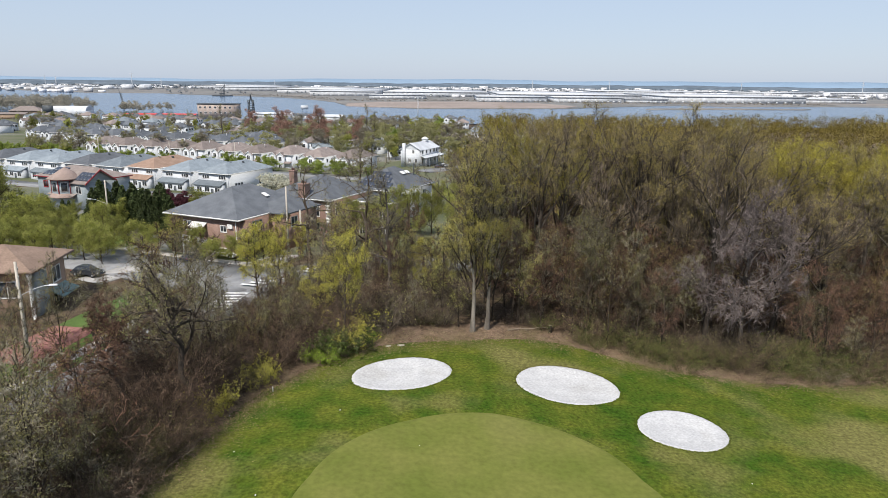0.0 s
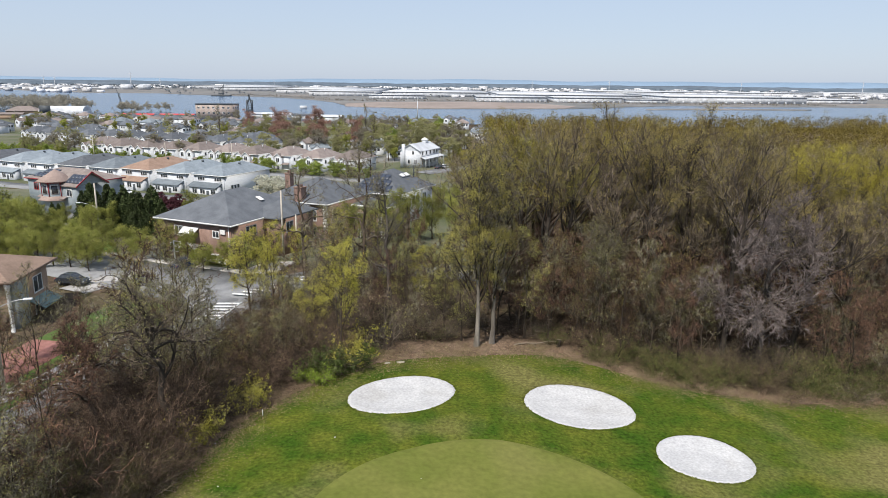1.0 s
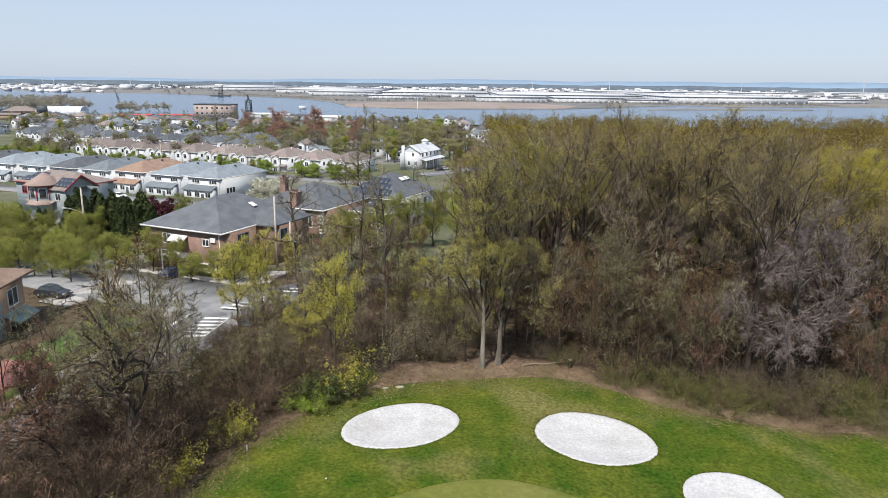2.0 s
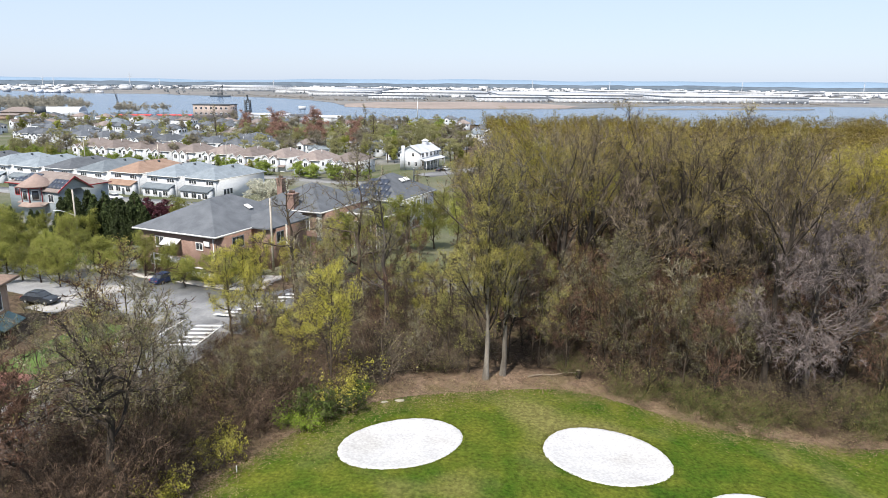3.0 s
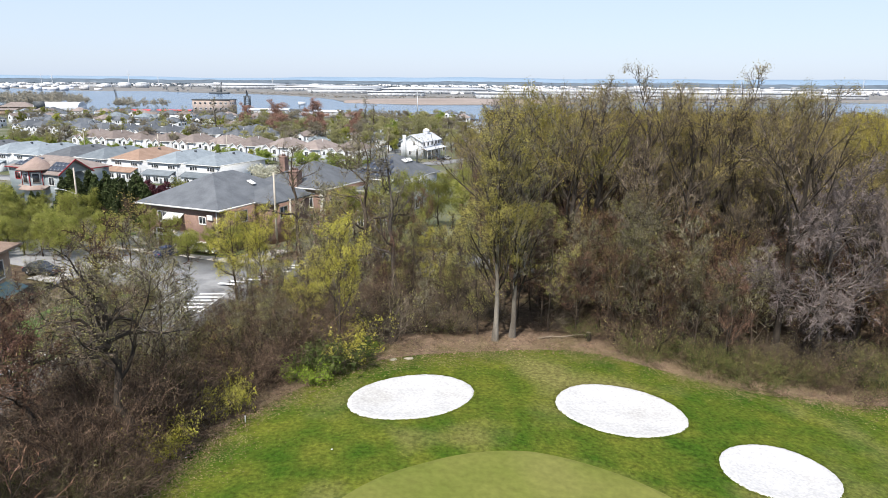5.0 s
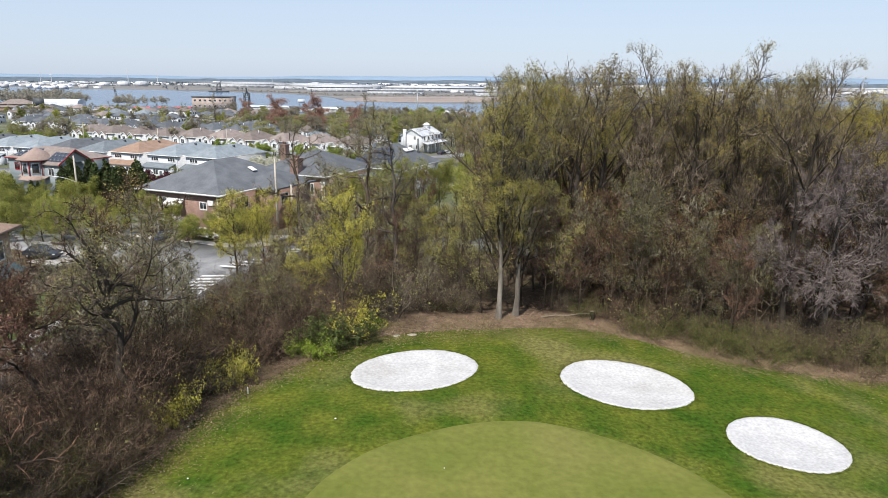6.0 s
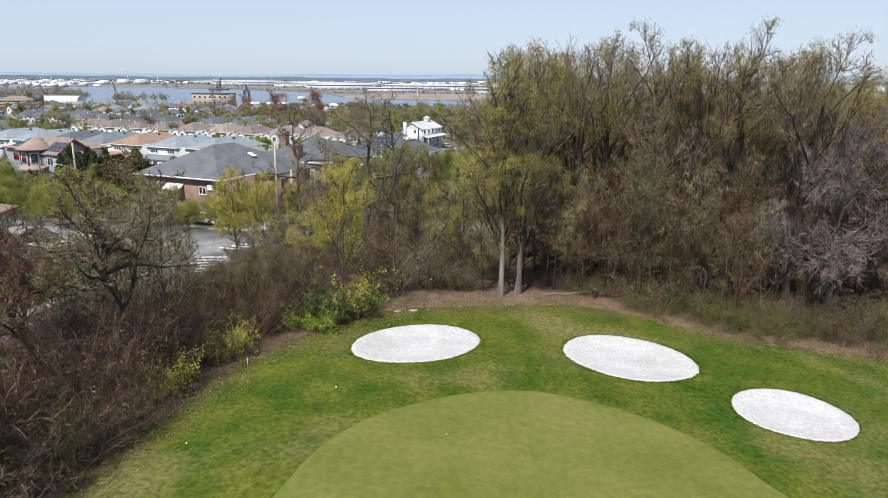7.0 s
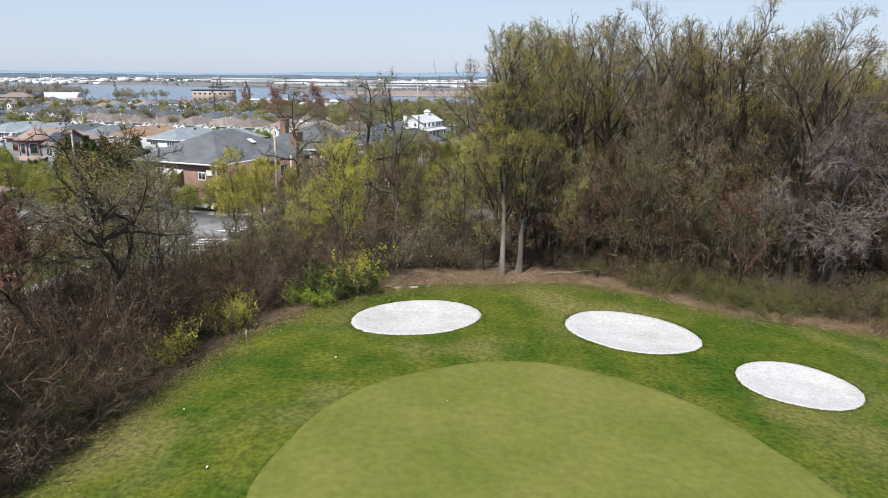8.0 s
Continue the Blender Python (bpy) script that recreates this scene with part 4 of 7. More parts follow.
# ---- houses and street ----
YAW = -24.5
U = Vector((math.cos(radians(YAW)), math.sin(radians(YAW)), 0))
V = Vector((-math.sin(radians(YAW)), math.cos(radians(YAW)), 0))
_window_cache = {}


def hip_roof(W, D, rise, mat, over=0.5, along="y", thick=0.2):
    x0, x1, y0, y1 = -over, W + over, -over, D + over
    half = min(x1 - x0, y1 - y0) / 2
    if along == "y":
        a, b = ((x0 + x1) / 2, y0 + half, rise), ((x0 + x1) / 2, max(y1 - half, y0 + half + 0.05), rise)
    else:
        a, b = (x0 + half, (y0 + y1) / 2, rise), (max(x1 - half, x0 + half + 0.05), (y0 + y1) / 2, rise)
    c = [(x0, y0), (x1, y0), (x1, y1), (x0, y1)]
    v = [(x, y, 0) for x, y in c] + [(x, y, thick) for x, y in c] + [a, b]
    f = [(3, 2, 1, 0), (0, 1, 5, 4), (1, 2, 6, 5), (2, 3, 7, 6), (3, 0, 4, 7)]
    f += [(4, 5, 8), (5, 6, 9, 8), (6, 7, 9), (7, 4, 8, 9)] if along == "y" else [(4, 5, 9, 8), (5, 6, 9), (6, 7, 8, 9), (7, 4, 8)]
    return solid("roof", v, f, mat)


def gable_roof(W, D, rise, mat, over=0.4, thick=0.2):
    """Ridge along y, over x from 0 to W."""
    h = over * rise / (W / 2)
    prof = [(-over, -h), (W / 2, rise), (W + over, -h), (W + over, -h + thick), (W / 2, rise + thick), (-over, -h + thick)]
    v = [(x, -over, z) for x, z in prof] + [(x, D + over, z) for x, z in prof]
    f = [(0, 1, 4, 5), (1, 2, 3, 4), (11, 10, 7, 6), (10, 9, 8, 7)] + [(i, i + 6, (i + 1) % 6 + 6, (i + 1) % 6) for i in range(6)]
    return solid("roof", v, f, mat)


def wedge(W, D, rise, mat, name="gable_wall"):
    """A triangular gable block, its base W by D."""
    v = [(0, 0, 0), (W, 0, 0), (W / 2, 0, rise), (0, D, 0), (W, D, 0), (W / 2, D, rise)]
    return solid(name, v, [(0, 1, 2), (5, 4, 3), (0, 3, 4, 1), (1, 4, 5, 2), (2, 5, 3, 0)], mat)


def shed_roof(W, D, z0, z1, mat, thick=0.15):
    """A lean-to: low edge at y = -D, high edge at y = 0."""
    v = [(-0.3, -D, z0), (W + 0.3, -D, z0), (W + 0.3, 0, z1), (-0.3, 0, z1), (-0.3, -D, z0 + thick), (W + 0.3, -D, z0 + thick), (W + 0.3, 0, z1 + thick), (-0.3, 0, z1 + thick)]
    return solid("porch_roof", v, BOX_F.tolist(), mat)


def walls(W, D, z0, z1, mat, t=0.25):
    return boxes("wall", [(0, W, 0, t, z0, z1), (0, W, D - t, D, z0, z1), (0, t, t, D - t, z0, z1), (W - t, W, t, D - t, z0, z1)], mat)


def fascia(W, D, over, mat, h=0.22):
    a, b, t = -over - 0.02, over + 0.02, 0.06
    return boxes("gutter", [(a, W + b, a - t, a, -0.04, h - 0.02), (a, W + b, D + b, D + b + t, -0.04, h - 0.02), (a - t, a, a - t, D + b + t, -0.04, h - 0.02), (W + b, W + b + t, a - t, D + b + t, -0.04, h - 0.02)], mat)


def lattice_frame(name, xs, zs, holes, depth, mat):
    """A flat casing with openings, cut from a grid of cells, standing proud towards -y."""
    nx, nz = len(xs), len(zs)
    v = [(x, y, z) for y in (-depth, 0.0) for z in zs for x in xs]
    at = lambda i, j, k: k * nx * nz + j * nx + i
    solid_cell = lambda i, j: 0 <= i < nx - 1 and 0 <= j < nz - 1 and (i, j) not in holes
    f = []
    for i in range(nx - 1):
        for j in range(nz - 1):
            if not solid_cell(i, j):
                continue
            f.append((at(i, j, 0), at(i + 1, j, 0), at(i + 1, j + 1, 0), at(i, j + 1, 0)))
            for di, dj, p, q in ((-1, 0, (i, j + 1), (i, j)), (1, 0, (i + 1, j), (i + 1, j + 1)), (0, -1, (i, j), (i + 1, j)), (0, 1, (i + 1, j + 1), (i, j + 1))):
                if not solid_cell(i + di, j + dj):
                    f.append((at(*p, 0), at(*p, 1), at(*q, 1), at(*q, 0)))
    return solid(name, v, f, mat)


def window(parent, side, at, z, w, h, W, D, bars=1, mat=None, name="window"):
    """A window unit on a wall: its casing stands proud, the dark pane lies inside it."""
    mat = mat or M_TRIM
    key = (round(w, 2), round(h, 2), bars, mat.name)
    if key not in _window_cache:
        b = 0.1
        xs = [-b, 0.0]
        for i in range(bars):
            c = w * (i + 1) / (bars + 1)
            xs += [c - 0.035, c + 0.035]
        xs += [w, w + b]
        zs = [-b - 0.05, 0.0, h, h + b]
        holes = {(2 * i + 1, 1) for i in range(bars + 1)}
        _window_cache[key] = (lattice_frame("window", xs, zs, holes, 0.08, mat), boxes("pane", [(0, w, -0.03, 0.0, 0, h)], M_GLASS))
    m = {"front": pose(at, -0.005, z), "right": pose(W + 0.005, at, z, 0, 0, 90), "left": pose(-0.005, at + w, z, 0, 0, -90), "back": pose(at + w, D + 0.005, z, 0, 0, 180)}[side]
    ob = part(name, _window_cache[key][0], parent, at=m)
    part("pane", _window_cache[key][1], ob)
    return ob


def origin(x, y, z_eave, height):
    return pose(x, y, z_eave - height, 0, 0, YAW)


def grey_hip_house():
    """Brick bungalow on a high basement, under a broad hipped roof of grey shingles."""
    W, D, E = 14.2, 18.5, 5.6
    h = thing("brick_house", origin(-44.7, 109.2, 4.0, E), "brick house under a broad grey shingled hip roof", "house")
    part("wall", walls(W, D, -1.0, E, M_BRICK), h)
    part("roof", hip_roof(W, D, 3.9, M_ROOFGREY, 0.6, "y"), h, at=pose(0, 0, E))
    part("gutter", fascia(W, D, 0.6, M_TRIM), h, at=pose(0, 0, E))
    # the wing that steps out on the street side
    part("wing_wall", boxes("wing_wall", [(W - 0.2, W + 3.2, 7.5, 16.5, -1, E)], M_BRICK), h)
    part("wing_roof", hip_roof(6.5, 9.0, 2.2, M_ROOFGREY, 0.6, "x"), h, at=pose(W - 3.2, 7.5, E + 0.02))
    window(h, "front", 3.2, 3.3, 1.5, 1.4, W, D, 1)
    window(h, "front", 10.8, 3.6, 1.1, 0.9, W, D, 1)
    window(h, "right", 3.4, 3.3, 2.3, 1.5, W, D, 2)
    window(h, "right", 9.2, 3.3, 1.6, 1.5, W + 3.2, D, 1)
    window(h, "front", 2.0, 0.6, 1.6, 1.2, W, D, 1)
    window(h, "front", 8.2, 0.6, 1.6, 1.2, W, D, 1)
    part("awning", solid("awning", [(5.0, -1.2, 3.9), (8.0, -1.2, 3.9), (8.0, 0, 4.6), (5.0, 0, 4.6), (5.0, -1.2, 4.02), (8.0, -1.2, 4.02), (8.0, 0, 4.75), (5.0, 0, 4.75)], BOX_F.tolist(), M_TRIM), h, "white sloping awning")
    part("balcony", boxes("balcony", [(4.6, 9.2, -2.2, 0, 1.9, 2.1), (4.7, 4.85, -2.15, -2.0, -1, 2.9), (8.9, 9.05, -2.15, -2.0, -1, 2.9), (4.6, 9.2, -2.2, -2.1, 2.8, 2.9), (6.2, 6.3, -2.2, -2.1, 2.1, 2.8), (7.6, 7.7, -2.2, -2.1, 2.1, 2.8)], M_TRIM), h, "white balcony with railing")
    part("meter_box", boxes("meter_box", [(12.3, 13.3, -0.25, 0, 4.2, 4.9)], M_TRIM, 0.03), h)
    part("downpipe", boxes("downpipe", [(W - 0.35, W - 0.25, -0.12, -0.02, -1, E)], M_TRIM), h)
    part("skylight", boxes("skylight", [(-0.6, 0.6, -0.45, 0.45, 0, 0.14)], M_TRIM, 0.03), h, "white framed skylight", pose(10.9, 11.0, E + 2.25, 0, 25, 0))
    for x, y in ((5.2, 9.2), (4.6, 12.5)):
        part("roof_vent", rot_profile("roof_vent", [(0.1, 0), (0.1, 0.7), (0.16, 0.72), (0.16, 0.85)], 8, M_DARKMETAL), h, at=pose(x, y, E + 2.1))
    return h


def chimney(parent, x, y, z0, z1, w=0.9, pots=2):
    c = part("chimney", boxes("chimney", [(-w / 2, w / 2, -w / 2, w / 2, z0, z1), (-w / 2 - 0.1, w / 2 + 0.1, -w / 2 - 0.1, w / 2 + 0.1, z1, z1 + 0.2), (-w / 2 - 0.05, w / 2 + 0.05, -w / 2 - 0.05, w / 2 + 0.05, z1 - 0.5, z1 - 0.35)], M_BRICK, 0.02), parent, "red brick chimney", pose(x, y, 0))
    for i in range(pots):
        part("chimney_pot", rot_profile("chimney_pot", [(0.16, z1 + 0.2), (0.13, z1 + 0.6), (0.16, z1 + 0.65)], 8, M_BRICK), c, at=pose((i - (pots - 1) / 2) * 0.4, 0, 0))


def chimney_house():
    """Red brick villa with white quoins and two chimneys."""
    W, D, E = 13.5, 15, 6.8
    h = thing("brick_house", origin(-32.6, 125.6, 4.3, E), "red brick house with white corner quoins and two chimneys", "house")
    part("wall", walls(W, D, -1.5, E, M_BRICK), h)
    part("roof", hip_roof(W, D, 3.6, M_ROOFGREY, 0.5, "x"), h, at=pose(0, 0, E))
    part("gutter", fascia(W, D, 0.5, M_TRIM), h, at=pose(0, 0, E))
    for i in range(14):
        part("quoin", boxes("quoin", [(W - 0.75 + 0.15 * (i % 2), W + 0.05, -0.05, 0.4, -1.3 + i * 0.57, -1.3 + i * 0.57 + 0.5)], M_TRIM), h)
    chimney(h, 2.6, 4.5, E - 1, E + 4.2, 1.1)
    chimney(h, 8.0, 0.3, -1, E + 2.6, 1.5, 3)
    for x in (1.2, 4.6, 10.2):
        window(h, "front", x, 3.9, 1.2, 1.7, W, D)
        window(h, "front", x, 0.9, 1.2, 1.7, W, D)
    for y in (2, 6, 10.5):
        window(h, "right", y, 3.9, 1.1, 1.7, W, D)
    part("door", boxes("door", [(11.9, 12.9, -0.06, 0, -1.2, 1.0)], M_TRIM), h)
    return h


def cornice_house():
    """Low red brick front wing with a white cornice."""
    W, D, E = 7.0, 8, 6.2
    h = thing("brick_house", origin(-15.8, 121.5, 3.9, E), "red brick house wing with a flat roof and white cornice", "house")
    part("wall", walls(W, D, -1.5, E, M_BRICK), h)
    part("cornice", boxes("cornice", [(-0.3, W + 0.3, -0.3, D + 0.3, E, E + 0.35), (-0.15, W + 0.15, -0.15, D + 0.15, E - 0.25, E)], M_TRIM), h, "white cornice")
    part("roof", boxes("roof", [(-0.1, W + 0.1, -0.1, D + 0.1, E + 0.35, E + 0.5)], M_ROOFGREY), h)
    for x in (0.9, 3.0, 5.1):
        window(h, "front", x, 3.2, 1.0, 1.9, W, D)
        window(h, "front", x, 0.2, 1.0, 1.9, W, D)
    for y in (1.5, 4.5):
        window(h, "right", y, 3.2, 1.0, 1.9, W, D)
    return h


def solar_array(parent, nx, ny, w, h, at, tilt_y=0.0, tilt_x=0.0):
    g = 0.02
    s = part("solar_array", boxes("solar_rail", [(0, nx * (w + g), j * (h + g) + h * 0.4, j * (h + g) + h * 0.5, -0.12, -0.04) for j in range(ny)], M_DARKMETAL), parent, "black rooftop solar panels", at)
    me = boxes("solar_panel", [(0, w, 0, h, 0, 0.05)], M_SOLAR)
    for i in range(nx):
        for j in range(ny):
            part("solar_panel", me, s, at=pose(i * (w + g), j * (h + g), 0))


def solar_house():
    """White-walled house with a grey hipped roof that carries solar panels."""
    W, D, E = 12.2, 15.5, 6.8
    h = thing("white_house", origin(-20.0, 141.2, 3.4, E), "white house with grey hip roof and solar panels", "house")
    part("wall", walls(W, D, -1.5, E, M_SIDING), h)
    part("roof", hip_roof(W, D, 4.0, M_ROOFGREY, 0.5, "y"), h, at=pose(0, 0, E))
    part("gutter", fascia(W, D, 0.5, M_TRIM), h, at=pose(0, 0, E))
    t = math.degrees(math.atan2(3.8, 6.6))
    solar_array(h, 8, 1, 1.05, 1.7, pose(1.6, 0.1, E + 0.66, t, 0, 0))
    solar_array(h, 6, 1, 1.05, 1.7, pose(2.8, 1.65, E + 1.55, t, 0, 0))
    solar_array(h, 4, 1, 1.05, 1.7, pose(3.9, 3.2, E + 2.44, t, 0, 0))
    for y in (8.5, 10.4):
        part("skylight", boxes("skylight", [(-0.5, 0.5, -0.7, 0.7, 0, 0.15)], M_TRIM, 0.03), h, "white framed skylight", pose(8.6, y, E + 2.75, 0, 31, 0))
    for y in (1.2, 3.0, 6.0, 7.8, 11):
        window(h, "right", y, 4.2, 1.3, 1.6, W, D)
        window(h, "right", y, 0.9, 1.3, 1.6, W, D)
    for x in (1.2, 5.0, 9.2):
        window(h, "front", x, 4.2, 1.4, 1.5, W, D)
    for y in (5.2, 10.0):
        part("pilaster", boxes("pilaster", [(W, W + 0.25, y, y + 0.4, -1.5, E)], M_TRIM, 0.03), h)
    part("chimney_pipe", rot_profile("chimney_pipe", [(0.14, E), (0.14, E + 4.6), (0.2, E + 4.65), (0.2, E + 4.8)], 8, M_METAL), h, at=pose(9.5, 12, 0))
    return h


def cupola_house():
    W, D, E = 8.6, 17, 5.6
    h = thing("white_house", origin(-16.8, 271.5, -1.0, E), "white two-storey house with pale roof, porch and cupola", "house")
    part("wall", walls(W, D, -1.5, E, M_SIDING), h)
    part("gable_wall", wedge(W, 0.3, 2.3, M_SIDING), h, at=pose(0, 0, E))
    part("gable_wall", wedge(W, 0.3, 2.3, M_SIDING), h, at=pose(0, D - 0.3, E))
    part("roof", gable_roof(W, D, 2.35, M_FARWHITE, 0.5), h, "pale metal roof", pose(0, 0, E))
    part("porch_roof", solid("porch_roof", [(W, -0.4, 3.3), (W + 2.6, -0.4, 2.5), (W + 2.6, D + 0.4, 2.5), (W, D + 0.4, 3.3), (W, -0.4, 3.45), (W + 2.6, -0.4, 2.65), (W + 2.6, D + 0.4, 2.65), (W, D + 0.4, 3.45)], BOX_F.tolist(), M_FARWHITE), h)
    for i in range(6):
        part("porch_post", boxes("porch_post", [(W + 2.3, W + 2.5, 0.2 + i * 3.25, 0.4 + i * 3.25, -1.2, 2.55)], M_TRIM), h)
    part("chimney", boxes("chimney", [(1.0, 2.2, -0.7, 0, -1.5, E + 2.4)], M_SIDING), h, "white chimney stack")
    c = part("cupola", boxes("cupola", [(W / 2 - 0.9, W / 2 + 0.9, 12, 13.8, E + 1.6, E + 3.4)], M_SIDING), h)
    part("cupola_roof", solid("cupola_roof", [(W / 2 - 1.2, 11.7, E + 3.4), (W / 2 + 1.2, 11.7, E + 3.4), (W / 2 + 1.2, 14.1, E + 3.4), (W / 2 - 1.2, 14.1, E + 3.4), (W / 2, 12.9, E + 4.3)], [(3, 2, 1, 0), (0, 1, 4), (1, 2, 4), (2, 3, 4), (3, 0, 4)], M_TRIM), c)
    for y in (1.5, 5, 8.5, 12, 14.5):
        window(h, "right", y, 3.9, 1.2, 1.3, W, D)
        window(h, "right", y, 0.4, 1.2, 1.7, W, D)
    window(h, "front", 5.2, 4.2, 0.8, 1.2, W, D)
    window(h, "front", 3.4, 0.6, 1.0, 1.5, W, D)
    window(h, "front", 6.2, 0.6, 1.0, 1.5, W, D)
    return h


def turret_house():
    """Grey-blue houses with red trim, brown roofs, an eight-sided turret and roof-mounted solar panels."""
    W, D, E = 19.5, 11, 5.4
    h = thing("turret_house", origin(-102.1, 170.6, 1.2, E), "grey-blue house with brown roof, red trim and octagonal turret", "house")
    part("wall", walls(W, D, -2, E, M_SIDINGBLUE), h)
    part("roof", hip_roof(W, D, 2.5, M_ROOFBROWN, 0.5, "x"), h, at=pose(0, 0, E))
    part("gutter", fascia(W, D, 0.5, M_TRIMRED), h, at=pose(0, 0, E))
    # gabled wing
    part("wing_wall", boxes("wing_wall", [(16.9, 21.3, -3.5, 0.2, -2, E)], M_SIDINGBLUE), h)
    w = part("wing_roof", gable_roof(7.8, 7.2, 2.6, M_ROOFBROWN, 0.5), h, at=pose(21.8, -3.5, E, 0, 0, 90))
    part("gable_wall", wedge(7.8, 0.3, 2.4, M_SIDINGBLUE), h, at=pose(21.35, -3.5, E, 0, 0, 90))
    part("bargeboard", solid("bargeboard", [(22.25, -4.0, E - 0.35), (22.25, 0.4, E + 2.65), (22.25, 4.8, E - 0.35), (22.25, 4.8, E - 0.05), (22.25, 0.4, E + 2.95), (22.25, -4.0, E - 0.05), (22.4, -4.0, E - 0.35), (22.4, 0.4, E + 2.65), (22.4, 4.8, E - 0.35), (22.4, 4.8, E - 0.05), (22.4, 0.4, E + 2.95), (22.4, -4.0, E - 0.05)], [(0, 1, 4, 5), (1, 2, 3, 4), (11, 10, 7, 6), (10, 9, 8, 7)] + [(i, i + 6, (i + 1) % 6 + 6, (i + 1) % 6) for i in range(6)], M_TRIMRED), h, "red bargeboard")
    # turret
    a = [radians(22.5 + 45 * i) for i in range(8)]
    t = part("turret", rot_profile("turret", [(3.2, -2), (3.2, E + 0.8)], 8, M_SIDINGBLUE, False), h, "octagonal turret with red trim", pose(13.8, -2.6, 0, 0, 0, 22.5))
    part("turret_roof", rot_profile("turret_roof", [(4.2, E + 0.6), (4.2, E + 0.82), (0.05, E + 3.3)], 8, M_ROOFTAN, False), t)
    part("turret_band", rot_profile("turret_band", [(3.32, E + 0.35), (3.32, E + 0.62)], 8, M_TRIMRED, False), t)
    part("turret_skirt", rot_profile("turret_skirt", [(3.2, 2.7), (4.2, 1.9), (4.2, 1.75), (3.2, 1.75)], 8, M_ROOFTAN, False), t)
    for i in range(8):
        part("corner_post", boxes("corner_post", [(3.15, 3.3, -0.1, 0.1, 2.7, E + 0.36)], M_TRIMRED), t, at=pose(0, 0, 0, 0, 0, 45 * i))
    for i in (4, 5, 6):
        b = part("window", boxes("window", [(2.95, 3.06, -0.8, 0.8, 3.2, 5.4)], M_TRIM), t, at=pose(0, 0, 0, 0, 0, 45 * i + 22.5))
        part("pane", boxes("pane", [(3.06, 3.08, -0.65, 0.65, 3.35, 5.25)], M_GLASS), b)
    sl = math.degrees(math.atan2(2.3, 6.0))
    solar_array(h, 5, 1, 1.15, 1.9, pose(1.6, 0.3, E + 0.60, sl, 0, 0))
    solar_array(h, 4, 1, 1.15, 1.9, pose(2.8, 2.2, E + 1.33, sl, 0, 0))
    solar_array(h, 4, 2, 1.15, 1.5, pose(17.6, -3.2, E + 0.45, 33, 0, 0))
    part("porch_roof", shed_roof(8.5, 1.6, 2.1, 2.7, M_ROOFBROWN), h, at=pose(9.6, -3.0, 0))
    for x in (2.2, 6.5):
        window(h, "front", x, 2.9, 1.5, 1.5, W, D, 1, M_TRIMRED)
    window(h, "front", 18.4, 2.8, 1.6, 1.6, W, D, 1).location.y -= 3.5
    return h


def brown_eave_house():
    """Tan brick house with a low brown hip roof and a white porch column."""
    W, D, E = 13.5, 9.0, 6.5
    h = thing("tan_house", pose(-60.6, 73.2, -2.7, 0, 0, 5), "tan brick house with low brown roof beside the street", "house")
    part("wall", walls(W, D, -1.2, E, M_BRICKTAN), h)
    part("roof", hip_roof(W, D, 2.2, M_ROOFWARM, 0.9, "x"), h, at=pose(0, 0, E))
    part("gutter", fascia(W, D, 0.9, M_ROOFWARM), h, at=pose(0, 0, E))
    window(h, "right", 1.0, 3.6, 1.8, 1.8, W, D, 1)
    window(h, "right", 5.6, 3.6, 1.9, 1.8, W, D, 1)
    window(h, "right", 5.4, 0.5, 1.9, 1.6, W, D, 1)
    window(h, "front", 10.2, 3.5, 1.9, 1.8, W, D, 1)
    window(h, "front", 5.2, 3.5, 1.9, 1.8, W, D, 1)
    part("bay", boxes("bay", [(W - 0.1, W + 0.5, 0.6, 3.3, -1.2, E - 0.3)], M_SIDINGBLUE), h, "blue-grey bay beside the porch")
    part("awning", solid("awning", [(W, 4.2, 2.9), (W + 1.7, 4.2, 2.1), (W + 1.7, 8.6, 2.1), (W, 8.6, 2.9), (W, 4.2, 3.02), (W + 1.7, 4.2, 2.22), (W + 1.7, 8.6, 2.22), (W, 8.6, 3.02)], BOX_F.tolist(), paint("teal_canvas", (0.16, 0.25, 0.25), (0.20, 0.29, 0.29), 2)), h, "faded teal awning")
    part("porch_column", rot_profile("porch_column", [(0.3, -1.2), (0.3, -0.9), (0.22, -0.85), (0.19, E - 0.6), (0.3, E - 0.5), (0.3, E)], 12, M_TRIM), h, "white porch column", pose(W + 0.4, -0.5, 0))
    return h


